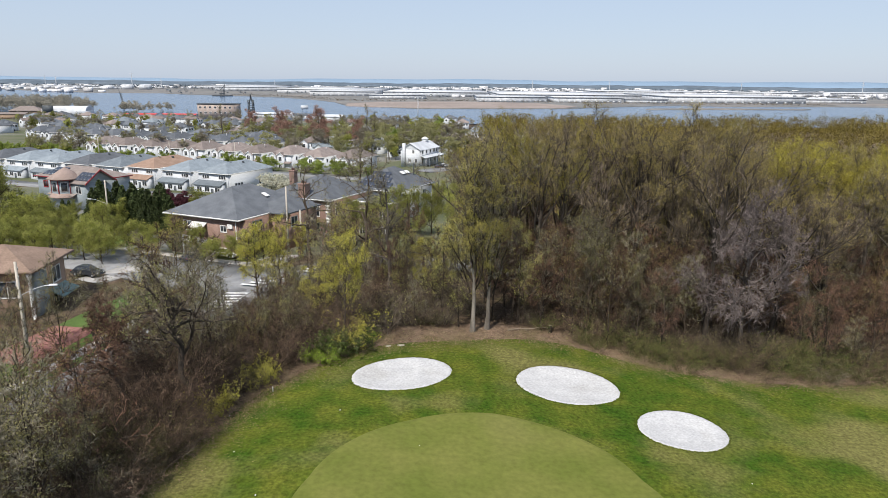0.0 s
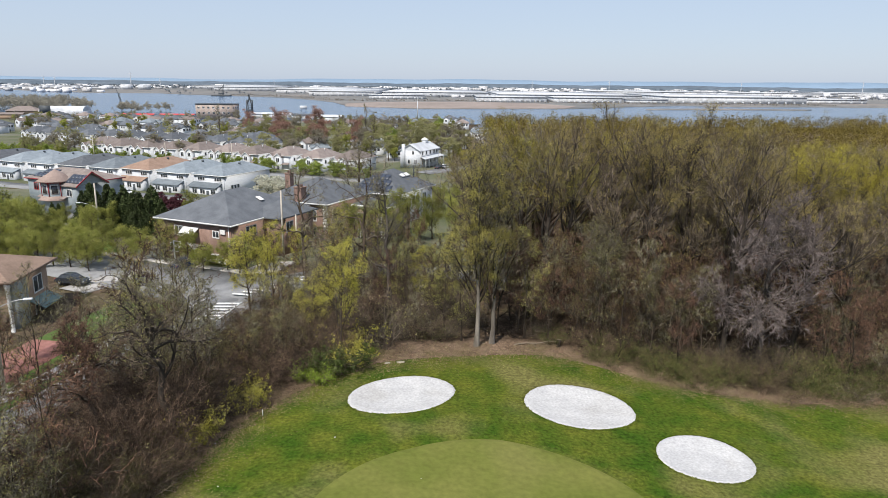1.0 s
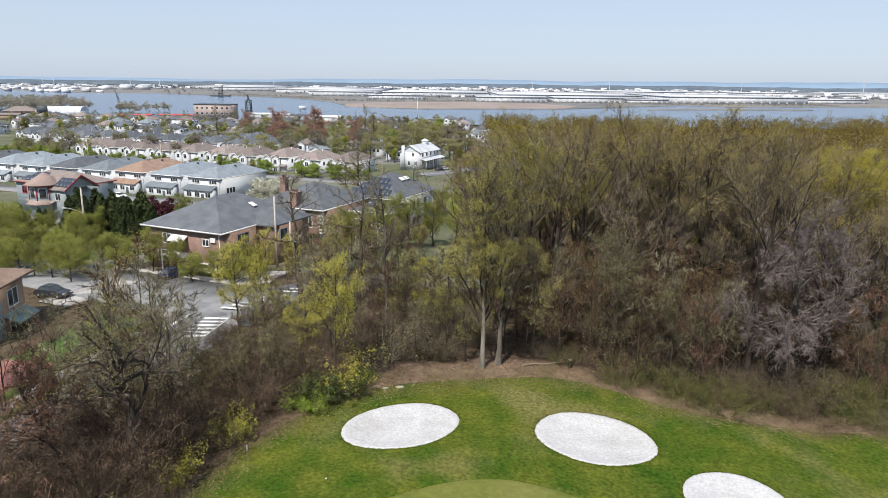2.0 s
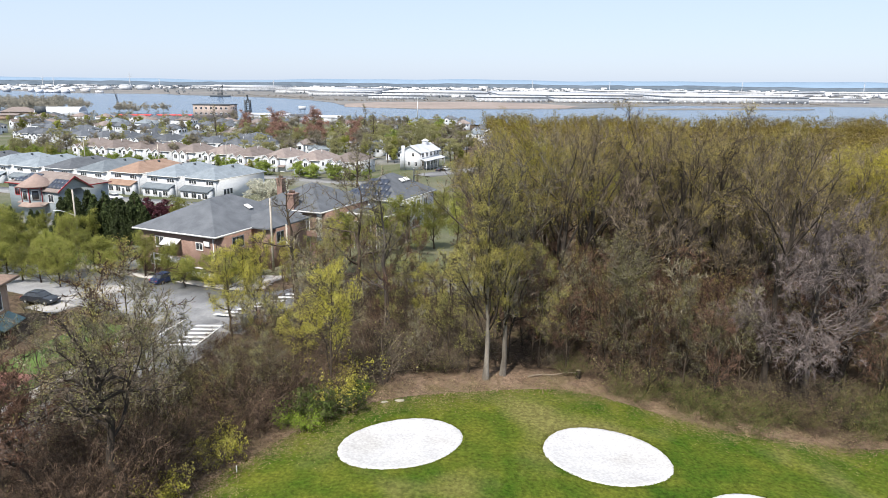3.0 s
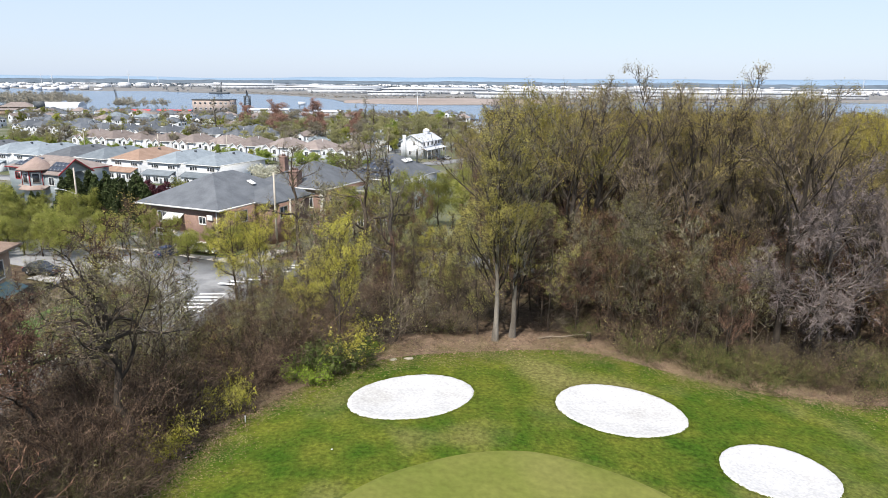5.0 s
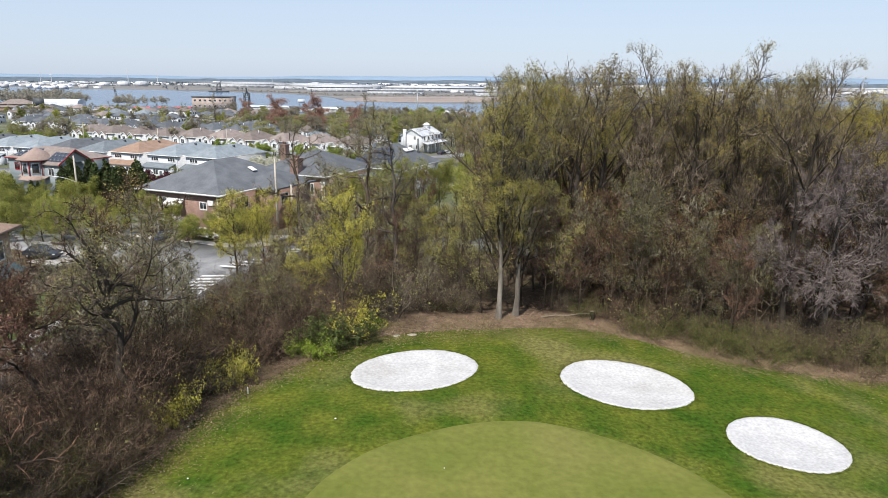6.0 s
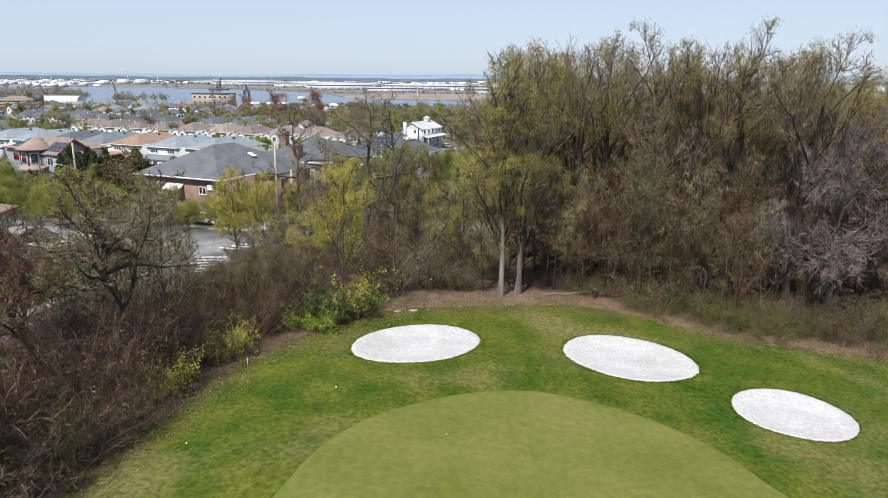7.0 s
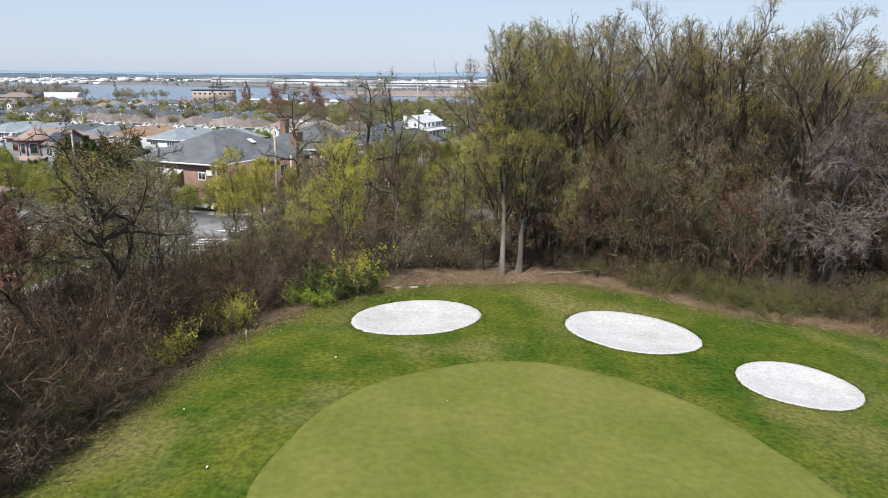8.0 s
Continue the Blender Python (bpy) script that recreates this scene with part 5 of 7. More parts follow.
def row_house(roof, label):
    """Two-storey white house of the nearer row: lean-to over the ground floor, long hip roof."""
    W, D, E = 11.4, 21, 5.7
    h = thing("row_house", Matrix.Identity(4), label, "house", "near row of white houses")
    part("wall", walls(W, D, -2, E, M_SIDING), h)
    part("roof", hip_roof(W, D, 2.9, roof, 0.5, "y"), h, at=pose(0, 0, E))
    part("gutter", fascia(W, D, 0.5, M_TRIM), h, at=pose(0, 0, E))
    part("ground_floor_bay", boxes("ground_floor_bay", [(0.3, W - 0.9, -2.4, 0.1, -2, 2.6)], M_SIDING), h)
    part("porch_roof", shed_roof(W - 0.9, 2.8, 2.4, 3.5, roof), h)
    for x in (1.6, 2.5, 3.4, 8.0, 8.9, 9.8):
        window(h, "front", x, 4.2, 0.75, 0.95, W, D, 0)
    for y in (3.0, 4.3, 5.6, 14.0):
        window(h, "right", y, 1.2, 0.9, 1.5, W, D, 0)
    for x in (1.5, 4.5, 8.5):
        b = window(h, "front", x, 0.6, 1.7, 1.4, W, D, 1)
        b.location.y -= 2.4
    part("door", boxes("door", [(6.8, 7.8, -2.47, -2.4, -1.5, 1.6)], M_DARKMETAL), h)
    for x, y in ((6.0, 7.5), (7.2, 12.0), (4.4, 9.0)):
        part("roof_vent", boxes("roof_vent", [(-0.35, 0.35, -0.25, 0.25, -0.3, 0.3)], M_DARKMETAL, 0.06), h, at=pose(x, y, E + 2.45))
    return h


def gabled_house(roof, label, gable_mat=None):
    """White house of the farther rows: two gabled bays to the street under a hip roof."""
    W, D, E = 10.4, 16, 5.5
    g = gable_mat or M_TRIM
    h = thing("gabled_house", Matrix.Identity(4), label, "house", "rows of white gabled houses")
    part("wall", walls(W, D, -2, E, M_SIDING), h)
    part("roof", hip_roof(W, D, 3.2, roof, 0.45, "y"), h, at=pose(0, 0, E))
    part("gutter", fascia(W, D, 0.45, M_TRIM), h, at=pose(0, 0, E))
    for x in (0.5, 4.3):
        b = part("bay", boxes("bay", [(0, 3.2, -1.3, 0.1, -2, E - 0.3)], M_SIDING), h, at=pose(x, 0, 0))
        part("gable_wall", wedge(3.2, 0.3, 1.15, M_SIDING), b, at=pose(0, -1.3, E - 0.3))
        part("gable_roof", gable_roof(3.2, 4.0, 1.2, roof, 0.25, 0.16), b, at=pose(0, -1.3, E - 0.3))
        zz = E - 0.5
        prof = [(-0.3, zz), (1.6, zz + 1.4), (3.5, zz), (3.5, zz + 0.18), (1.6, zz + 1.58), (-0.3, zz + 0.18)]
        part("gable_trim", solid("gable_trim", [(a, -1.64, c) for a, c in prof] + [(a, -1.54, c) for a, c in prof], [(0, 1, 4, 5), (1, 2, 3, 4), (11, 10, 7, 6), (10, 9, 8, 7)] + [(k, k + 6, (k + 1) % 6 + 6, (k + 1) % 6) for k in range(6)], g), b)
        for z, hh in ((3.2, 1.6), (0.2, 1.6)):
            ww = window(h, "front", x + 0.9, z, 1.4, hh, W, D, 1)
            ww.location.y -= 1.3
    part("garage_door", boxes("garage_door", [(7.8, 10.0, -0.08, 0, -1.8, 0.5)], M_FARGREY), h)
    part("porch_roof", shed_roof(2.6, 1.3, 2.2, 2.8, roof), h, at=pose(7.7, 0, 0))
    for y in (3, 6, 11):
        window(h, "right", y, 3.4, 1.0, 1.3, W, D, 0)
    part("vent_pipe", rot_profile("vent_pipe", [(0.12, E + 2.2), (0.12, E + 3.4)], 6, M_TRIM), h, at=pose(7, 8, 0))
    return h


def far_house(roof, label):
    """House of the most distant rows, seen small: hip roof, one gabled bay, a few windows."""
    W, D, E = 10.5, 13, 5.2
    h = thing("far_house", Matrix.Identity(4), label, "house", "distant rows of houses")
    part("wall", walls(W, D, -2, E, M_SIDING), h)
    part("roof", hip_roof(W, D, 3.2, roof, 0.45, "x"), h, at=pose(0, 0, E))
    b = part("bay", boxes("bay", [(0, 4.0, -1.2, 0.1, -2, E)], M_SIDING), h, at=pose(1.0, 0, 0))
    part("gable_roof", gable_roof(4.0, 4.5, 1.7, roof, 0.3, 0.16), b, at=pose(0, -1.2, E))
    part("gable_wall", wedge(4.0, 0.3, 1.6, M_SIDING), b, at=pose(0, -1.2, E))
    for x, z in ((6.4, 3.2), (8.4, 3.2), (6.4, 0.3)):
        part("window", boxes("window", [(x, x + 1.2, -0.05, 0, z, z + 1.3)], M_GLASS), h)
    part("window", boxes("window", [(1.1, 2.7, -1.26, -1.2, 3.0, 4.6)], M_GLASS), b)
    return h


grey_hip_house()
chimney_house()
cornice_house()
solar_house()
cupola_house()
turret_house()
brown_eave_house()

ROW = {k: row_house(m, l) for k, m, l in (("blue", M_ROOFBLUE, "two-storey white house with blue-grey shingled roof"), ("orange", M_ROOFORANGE, "two-storey white house with orange-brown shingled roof"), ("grey", M_ROOFGREY, "two-storey white house with grey shingled roof"))}
GAB = {k: gabled_house(m, l, g) for k, m, l, g in (("brown", M_ROOFBROWN, "white gabled house with brown shingled roof", None), ("blue", M_ROOFBLUE, "white gabled house with blue-grey roof", None), ("slate", M_ROOFSLATE, "white gabled house with dark slate-grey roof", None), ("grey", M_ROOFGREY, "white house with dark-trimmed gables and grey roof", M_DARKMETAL))}


def lay(ob, x, y, z_eave, height, turn=0.0, s=1.0):
    return copy_thing(ob, pose(x, y, z_eave - height, 0, 0, YAW + turn) @ Matrix.Diagonal((s, s, s, 1)))


for k, kind in enumerate(("blue", "blue", "orange", "blue", "grey", "blue", "blue", "grey")):
    lay(ROW[kind], -74.7 - 13.3 * k, 207.2 + 5.7 * k, -2.5 + (0.25 if kind == "orange" else 0) - 0.1 * k, 5.7)
FARH = {k: far_house(m, l) for k, m, l in (("brown", M_ROOFBROWN, "distant white house with brown roof"), ("blue", M_ROOFBLUE, "distant white house with blue-grey roof"), ("slate", M_ROOFSLATE, "distant white house with slate-grey roof"), ("grey", M_ROOFGREY, "distant white house with dark grey roof"))}
row_r = np.random.default_rng(21)
for j, (x0, y0, z0, n, kinds) in enumerate((
        (-43, 264, -4.0, 10, ("brown",)), (-92, 332, -4.8, 12, ("slate", "slate", "grey")), (-95, 376, -5.2, 17, ("slate", "grey", "slate")),
        (-104, 424, -5.6, 18, ("slate", "brown", "slate")), (-120, 474, -6.0, 18, ("slate", "blue")), (-135, 530, -6.3, 18, ("brown", "grey")))):
    for k in range(n):
        if j > 1 and row_r.random() < 0.3:
            continue
        lay((GAB if j < 2 else FARH)[kinds[(k + j) % len(kinds)]], x0 - 13.7 * k + row_r.uniform(-0.5, 0.5), y0 + 6.2 * k + row_r.uniform(-1, 1) * (1 if j < 2 else 4), z0 - 0.05 * k, 5.5, 0 if j < 2 else row_r.choice((0, 0, 90, 180)))
for x, y, kind, turn, s in ((-63, 330, "blue", 35, 0.9), (-40, 338, "grey", 10, 1), (-12, 352, "brown", 12, 0.9), (-74, 352, "brown", 15, 1), (-24, 430, "brown", 5, 1), (22, 410, "grey", 15, 1), (-56, 440, "grey", 20, 1), (-52, 372, "brown", 20, 1), (-38, 420, "grey", -10, 1), (-20, 395, "grey", 15, 1), (2, 372, "brown", 30, 1.0), (14, 440, "blue", 10, 1), (-66, 470, "brown", 25, 1), (-10, 475, "brown", -5, 1), (-48, 520, "grey", 8, 1), (20, 500, "grey", 0, 1), (-85, 560, "brown", 18, 1), (-30, 570, "blue", 5, 1), (10, 560, "brown", 20, 1), (36, 540, "brown", 10, 1), (-60, 610, "grey", 0, 1), (0, 620, "grey", 12, 1), (-26, 318, "grey", 12, 0.85)):
    lay(FARH[kind], x, y, gz(x, y) + 4.5, 5.5, turn, s)
for ob in (*ROW.values(), *GAB.values(), *FARH.values()):
    retire(ob)


# ---- street, pavements, lawns ----
ROADS = []


def strip(name, path, w, lift, depth, mat, label, category, kind="structure", n=40):
    """A band that follows the land along a path, with its own thickness."""
    p = smooth_outline(path, n)
    t = unit(np.gradient(p, axis=0))
    s = np.stack([-t[:, 1], t[:, 0]], 1) * w / 2
    a, b = p + s, p - s
    mid = ground_z(p[:, 0], p[:, 1])
    sag = np.maximum(mid - 0.5 * (ground_z(a[:, 0], a[:, 1]) + ground_z(b[:, 0], b[:, 1])), 0) + lift
    za, zb = ground_z(a[:, 0], a[:, 1]) + sag, ground_z(b[:, 0], b[:, 1]) + sag
    v = np.concatenate([np.column_stack([a, za]), np.column_stack([b, zb]), np.column_stack([b, zb - depth]), np.column_stack([a, za - depth])])
    if category == "road":
        ROADS.append((p, s, za, zb))
    i = np.arange(n - 1)
    f = np.concatenate([np.stack([k * n + i, ((k + 1) % 4) * n + i, ((k + 1) % 4) * n + i + 1, k * n + i + 1], 1) for k in range(4)])
    return tagged(new(name, mesh_np(name, v, [f], mat)), label, category, kind=kind)


def along_uv(p, u, v):
    return (p[0] + U.x * u + V.x * v, p[1] + U.y * u + V.y * v)


CROSS = (-27.0, 88.5)  # middle of the crossing
def street_x(y, off):
    """The street past the wood: x of a line off metres right of its left kerb."""
    return -38.2 + 0.205 * (y - 44) + off


def street_line(off, y0=18, y1=79):
    return [(street_x(y, off), y) for y in np.linspace(y0, y1, 8)]


strip("road", street_line(4.2) + [along_uv(CROSS, 0, -4), CROSS], 8.4, 0.10, 0.3, M_ASPHALT, "grey asphalt street running past the wood", "road")
strip("road", [along_uv(CROSS, -45, 2.0), along_uv(CROSS, -20, 1.0), along_uv(CROSS, 0, 0.5), along_uv(CROSS, 9, 0.5)], 13.0, 0.125, 0.3, M_ASPHALT, "grey asphalt cross street", "road")
strip("road", [along_uv(CROSS, 3, 2), along_uv(CROSS, 9, 9), along_uv(CROSS, 24, 19), along_uv(CROSS, 60, 34)], 7.5, 0.11, 0.3, M_ASPHALT, "grey asphalt street in front of the houses", "road")
strip("pavement", street_line(-2.2), 1.5, 0.22, 0.4, M_CONCRETE, "pale concrete pavement", "pavement")
strip("kerb", street_line(0.0), 0.2, 0.25, 0.5, M_CONCRETE, "concrete kerb", "kerb")
strip("kerb", street_line(8.4, 18, 74), 0.2, 0.25, 0.5, M_CONCRETE, "concrete kerb", "kerb")
strip("lawn", street_line(-0.8), 1.3, 0.2, 0.3, M_LAWN, "green verge between kerb and pavement", "lawn")
strip("pavement", [along_uv(CROSS, -40, 9.4), along_uv(CROSS, -12, 8.6), along_uv(CROSS, 0, 9.5)], 1.6, 0.22, 0.4, M_CONCRETE, "pale concrete pavement with kerb", "pavement")
strip("driveway", [along_uv(CROSS, -4, 7), along_uv(CROSS, -4, 15)], 5.5, 0.17, 0.3, M_CONCRETE, "pale concrete driveway", "driveway", n=12)
strip("driveway", [along_uv(CROSS, -19, -9), along_uv(CROSS, -19, 3)], 4.6, 0.17, 0.3, M_CONCRETE, "pale concrete driveway beside the tan house", "driveway", n=12)
strip("forecourt", [(-42.2, 61), (-40.4, 71)], 5.5, 0.16, 0.3, M_REDPAVE, "red paved forecourt", "paving", n=12)
strip("lawn", street_line(-5.6, 24, 58), 5.0, 0.2, 0.3, M_LAWN, "mown green front lawn", "lawn", n=20)
strip("lawn", street_line(-6.6, 56, 84), 7.4, 0.1, 0.3, M_LAWN, "worn green front lawn beside the tan house", "lawn", n=20)
strip("lawn", [(-52, 116), (-64, 121)], 9, 0.2, 0.3, M_LAWN, "mown green garden lawn beside the brick house", "lawn", n=14)
# zebra crossing and stop line, worn white paint
def road_z(x, y):
    """Height of the highest road surface at a place."""
    out = []
    for p, side, za, zb in ROADS:
        k = int(np.argmin(np.hypot(p[:, 0] - x, p[:, 1] - y)))
        half = np.hypot(*side[k])
        u = ((x - p[k, 0]) * side[k, 0] + (y - p[k, 1]) * side[k, 1]) / half ** 2
        if abs(u) <= 1.05 and np.hypot(p[k, 0] - x, p[k, 1] - y) < half * 1.2:
            out.append(zb[k] + (za[k] - zb[k]) * (u + 1) / 2)
    return max(out) if out else gz(x, y) + 0.15


zebra = thing("zebra_crossing", pose(-27.0, 80.0, road_z(-27.0, 80.0)), "worn white zebra crossing painted on asphalt", "road marking", kind="structure")


def stripe(x, y, L, w, turn):
    """A painted bar that keeps to the road's cross slope."""
    c, sn = math.cos(radians(turn)) * L / 2, math.sin(radians(turn)) * L / 2
    za, zb = road_z(x + c, y + sn), road_z(x - c, y - sn)
    tilt = -math.degrees(math.atan2(za - zb, L))
    part("stripe", boxes("stripe", [(-L / 2, L / 2, -w / 2, w / 2, 0, 0.02)], M_ROADPAINT), zebra, at=pose(x + 27.0, y - 80.0, (za + zb) / 2 - road_z(-27.0, 80.0) + 0.02, 0, tilt, turn))


for i in range(6):
    stripe(-27.0 + 0.2 * i, 77.4 + 1.05 * i, 3.2, 0.5, -11)
for i in range(8):
    stripe(-25.2 + 0.95 * i, 85.4 + 0.95 * i, 2.6, 0.5, -19)
stripe(-30.4, 82.5, 6.5, 0.3, 74)
stripe(-25.0, 79.6, 6.4, 0.16, 80)

# neighbourhood ground
nv, nf = sheet("lawns", grade(-1200, 8, -120, 8, 4, 1.08), grade(99, 690, 99, 240, 4, 1.05), lambda x, y: ground_z(x, y) + 0.08 - 0.5 * ((y < 100) | (x > 7)), M_LAWN)
M_YARDS = paint("yards_and_paving", (0.07, 0.085, 0.035), (0.13, 0.128, 0.085), 0.08, 0.95, 1.5, (0.2, 0.198, 0.195), bump=0.02)
tagged(new("ground_yards", mesh_np("yards", nv, [nf], M_YARDS, True)), "lawns and paved yards between the houses", "ground", kind="structure")
for j, (u0, v0) in enumerate(((-74, 193), (-43, 248), (-80, 316), (-88, 362))):
    a, b = (u0 + 20, v0 - 8.6), (u0 - 125, v0 + 56)
    strip("road", [a, b], 7.5, 0.2, 0.4, M_ASPHALT, "asphalt side street between rows of houses", "road")
strip("road", [(-8, 250), (12, 284), (30, 318)], 7.0, 0.22, 0.4, M_ASPHALT, "asphalt lane beside the white house", "road")


# ---- poles, cars ----
def utility_pole(x, y, H, tilt, arm=None, label="weathered grey wooden utility pole"):
    p = thing("utility_pole", pose(x, y, gz(x, y) - 0.3, 0, tilt, 0), label, "utility pole")
    part("pole", rot_profile("pole", [(0.19, 0), (0.15, H * 0.6), (0.12, H), (0.02, H + 0.03)], 10, M_POLE), p)
    for z in (H - 0.7, H - 1.5):
        part("insulator", rot_profile("insulator", [(0.05, z), (0.05, z + 0.15), (0.02, z + 0.2)], 8, M_METAL), p, at=pose(0.16, 0, 0))
    if arm:
        z, turn, L = arm
        cv = [(L * t, 0, z + 0.9 * math.sin(t * 1.5)) for t in np.linspace(0, 1, 7)]
        P = np.array(cv)[None]
        a = part("lamp_arm", mesh_np("lamp_arm", *join(tubes(P, np.full((1, 7), 0.04), 6)), M_METAL), p, at=pose(0, 0, 0, 0, 0, turn))
        part("lamp_head", boxes("lamp_head", [(L - 0.1, L + 0.65, -0.16, 0.16, z + 0.82, z + 0.98)], M_FARWHITE, 0.05), a, "pale street lamp head")
    return p


utility_pole(-38.3, 58.9, 11.2, 0.0, (8.0, 12, 2.6), "weathered utility pole with a street lamp arm")
utility_pole(-24.9, 107.0, 11.0, 0, None)
utility_pole(-23.0, 108, 7.0, 0, None)
utility_pole(-63.5, 127, 10.5, 0, (6.0, 180, 3.0), "weathered utility pole with a street lamp arm")
utility_pole(-146, 290, 11, 0)
utility_pole(-112, 280, 10, 0)
utility_pole(-85, 279, 10, 0)


def car(x, y, turn, paint_mat, label):
    c = thing("car", pose(x, y, gz(x, y) + 0.16, 0, 0, turn), label, "car")
    prof = [(-2.2, 0.35), (-2.25, 0.62), (-2.1, 0.86), (-1.75, 0.95), (-1.0, 0.98), (0.75, 0.96), (1.6, 0.86), (2.1, 0.72), (2.2, 0.5), (2.15, 0.32)]
    cab = [(-1.75, 0.94), (-1.35, 1.36), (-0.9, 1.46), (0.05, 1.46), (0.35, 1.38), (1.0, 0.95)]

    def extrude(pr, w, taper):
        n = len(pr)
        v = [(a, -w, b) for a, b in pr] + [(a, w, b) for a, b in pr]
        if taper:
            zt = max(b for _, b in pr)
            zb = min(b for _, b in pr)
            v = [(a, yy * (1 - taper * (b - zb) / (zt - zb)), b) for a, yy, b in v]
        bm = bmesh.new()
        bv = [bm.verts.new(q) for q in v]
        bm.faces.new(bv[:n])
        bm.faces.new(bv[n:][::-1])
        for i in range(n):
            bm.faces.new((bv[i], bv[i + n], bv[(i + 1) % n + n], bv[(i + 1) % n]))
        bmesh.ops.recalc_face_normals(bm, faces=bm.faces[:])
        bmesh.ops.bevel(bm, geom=bm.edges[:], offset=0.05, segments=2, affect="EDGES")
        return bm

    for nm, pr, w, tp, mt in (("body", prof, 0.9, 0.06, paint_mat), ("cabin", cab, 0.82, 0.2, M_GLASS), ("roof", [(-1.3, 1.42), (-0.9, 1.49), (0.05, 1.49), (0.3, 1.42)], 0.66, 0, paint_mat)):
        bm = extrude(pr, w, tp)
        me = bpy.data.meshes.new(nm)
        bm.to_mesh(me)
        bm.free()
        me.materials.append(mt)
        part(nm, me, c)
    tyre = rot_profile("tyre", [(0.2, -0.11), (0.31, -0.11), (0.33, -0.06), (0.33, 0.06), (0.31, 0.11), (0.2, 0.11)], 16, M_RUBBER)
    rim = rot_profile("rim", [(0.19, -0.09), (0.2, 0.1), (0.05, 0.12)], 12, M_METAL)
    for sx in (-1.4, 1.4):
        for sy in (-0.82, 0.82):
            w = part("wheel", tyre, c, at=pose(sx, sy, 0.33, 90 if sy < 0 else -90, 0, 0))
            part("rim", rim, w)
    for sy in (-0.62, 0.62):
        part("headlight", boxes("headlight", [(2.08, 2.2, sy - 0.17, sy + 0.17, 0.6, 0.72)], M_TRIM, 0.03), c)
        part("tail_light", boxes("tail_light", [(-2.27, -2.15, sy - 0.15, sy + 0.15, 0.68, 0.82)], M_TRIMRED, 0.03), c)
    return c


M_CARDARK = paint("dark_car_paint", (0.02, 0.024, 0.03), (0.03, 0.033, 0.04), 1, 0.25, 5, spec=0.6)
M_CARBLUE = paint("navy_car_paint", (0.02, 0.035, 0.09), (0.03, 0.045, 0.11), 1, 0.25, 5, spec=0.6)
M_CARWHITE = paint("white_car_paint", (0.72, 0.72, 0.72), (0.78, 0.78, 0.78), 1, 0.25, 5, spec=0.6)
car(-49.3, 91.2, -14, M_CARDARK, "dark saloon car parked beside the tan house")
car(-34.2, 104.5, -25, M_CARWHITE, "white car parked under a tree by the brick house")
car(-38.1, 101.5, 60, M_CARBLUE, "navy car parked in front of the brick house")
car(-1.5, 268, 60, M_CARDARK, "dark car parked beside the white house")
car(0.5, 273, 60, M_CARWHITE, "white car parked beside the white house")
car(-92, 200.5, YAW, M_CARWHITE, "white car parked in the side street")
car(-64, 246.5, YAW, M_CARDARK, "dark car parked in the side street")
# ---- river and the far shore ----
WATER_Z, SHORE_Z = -13.0, -12.3
wv, wf = sheet("water", np.linspace(-4900, 4900, 60), np.linspace(640, 4900, 40), lambda x, y: np.full_like(x, WATER_Z), M_WATER)
tagged(new("water", mesh_np("water", wv, [wf], M_WATER)), "wide blue-grey tidal river", "river", kind="structure")


def land(name, outline, z, mat, label, depth=4.0):
    n = len(outline)
    v = [(x, y, z) for x, y in outline] + [(x * 1.0, y - 3, z - depth) for x, y in outline]
    f = [tuple(range(n))] + [(i, i + n, (i + 1) % n + n, (i + 1) % n) for i in range(n)]
    me = solid(name, v, f, mat)
    bm = bmesh.new()
    bm.from_mesh(me)
    bmesh.ops.triangulate(bm, faces=[q for q in bm.faces if len(q.verts) > 4])
    bmesh.ops.recalc_face_normals(bm, faces=bm.faces[:])
    bm.to_mesh(me)
    bm.free()
    return tagged(new(name, me), label, "shore", kind="structure")


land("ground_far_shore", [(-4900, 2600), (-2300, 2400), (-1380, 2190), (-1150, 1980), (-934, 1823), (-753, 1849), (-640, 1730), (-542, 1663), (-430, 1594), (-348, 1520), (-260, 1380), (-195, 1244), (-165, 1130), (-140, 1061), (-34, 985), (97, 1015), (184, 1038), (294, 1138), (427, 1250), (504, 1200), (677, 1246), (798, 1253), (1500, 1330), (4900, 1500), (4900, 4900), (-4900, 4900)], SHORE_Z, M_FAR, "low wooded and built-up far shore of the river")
land("ground_marsh", [(-150, 1064), (-34, 990), (97, 1020), (184, 1046), (215, 1120), (170, 1270), (40, 1330), (-120, 1260), (-160, 1150)], SHORE_Z + 0.5, M_MARSH, "brown reed marsh on the far river bank")
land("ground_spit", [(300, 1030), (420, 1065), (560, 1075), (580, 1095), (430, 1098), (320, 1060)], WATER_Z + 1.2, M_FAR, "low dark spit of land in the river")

# hills on the horizon, their blue distance haze painted into the colour
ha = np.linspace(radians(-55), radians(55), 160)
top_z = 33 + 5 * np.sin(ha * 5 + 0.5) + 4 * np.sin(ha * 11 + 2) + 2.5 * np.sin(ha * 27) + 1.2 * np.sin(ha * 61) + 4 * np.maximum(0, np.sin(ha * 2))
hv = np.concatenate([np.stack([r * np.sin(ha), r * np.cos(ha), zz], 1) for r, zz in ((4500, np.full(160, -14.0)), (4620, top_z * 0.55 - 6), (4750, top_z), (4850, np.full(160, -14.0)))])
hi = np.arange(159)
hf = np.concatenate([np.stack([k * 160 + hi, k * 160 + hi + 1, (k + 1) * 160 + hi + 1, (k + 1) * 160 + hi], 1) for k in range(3)])
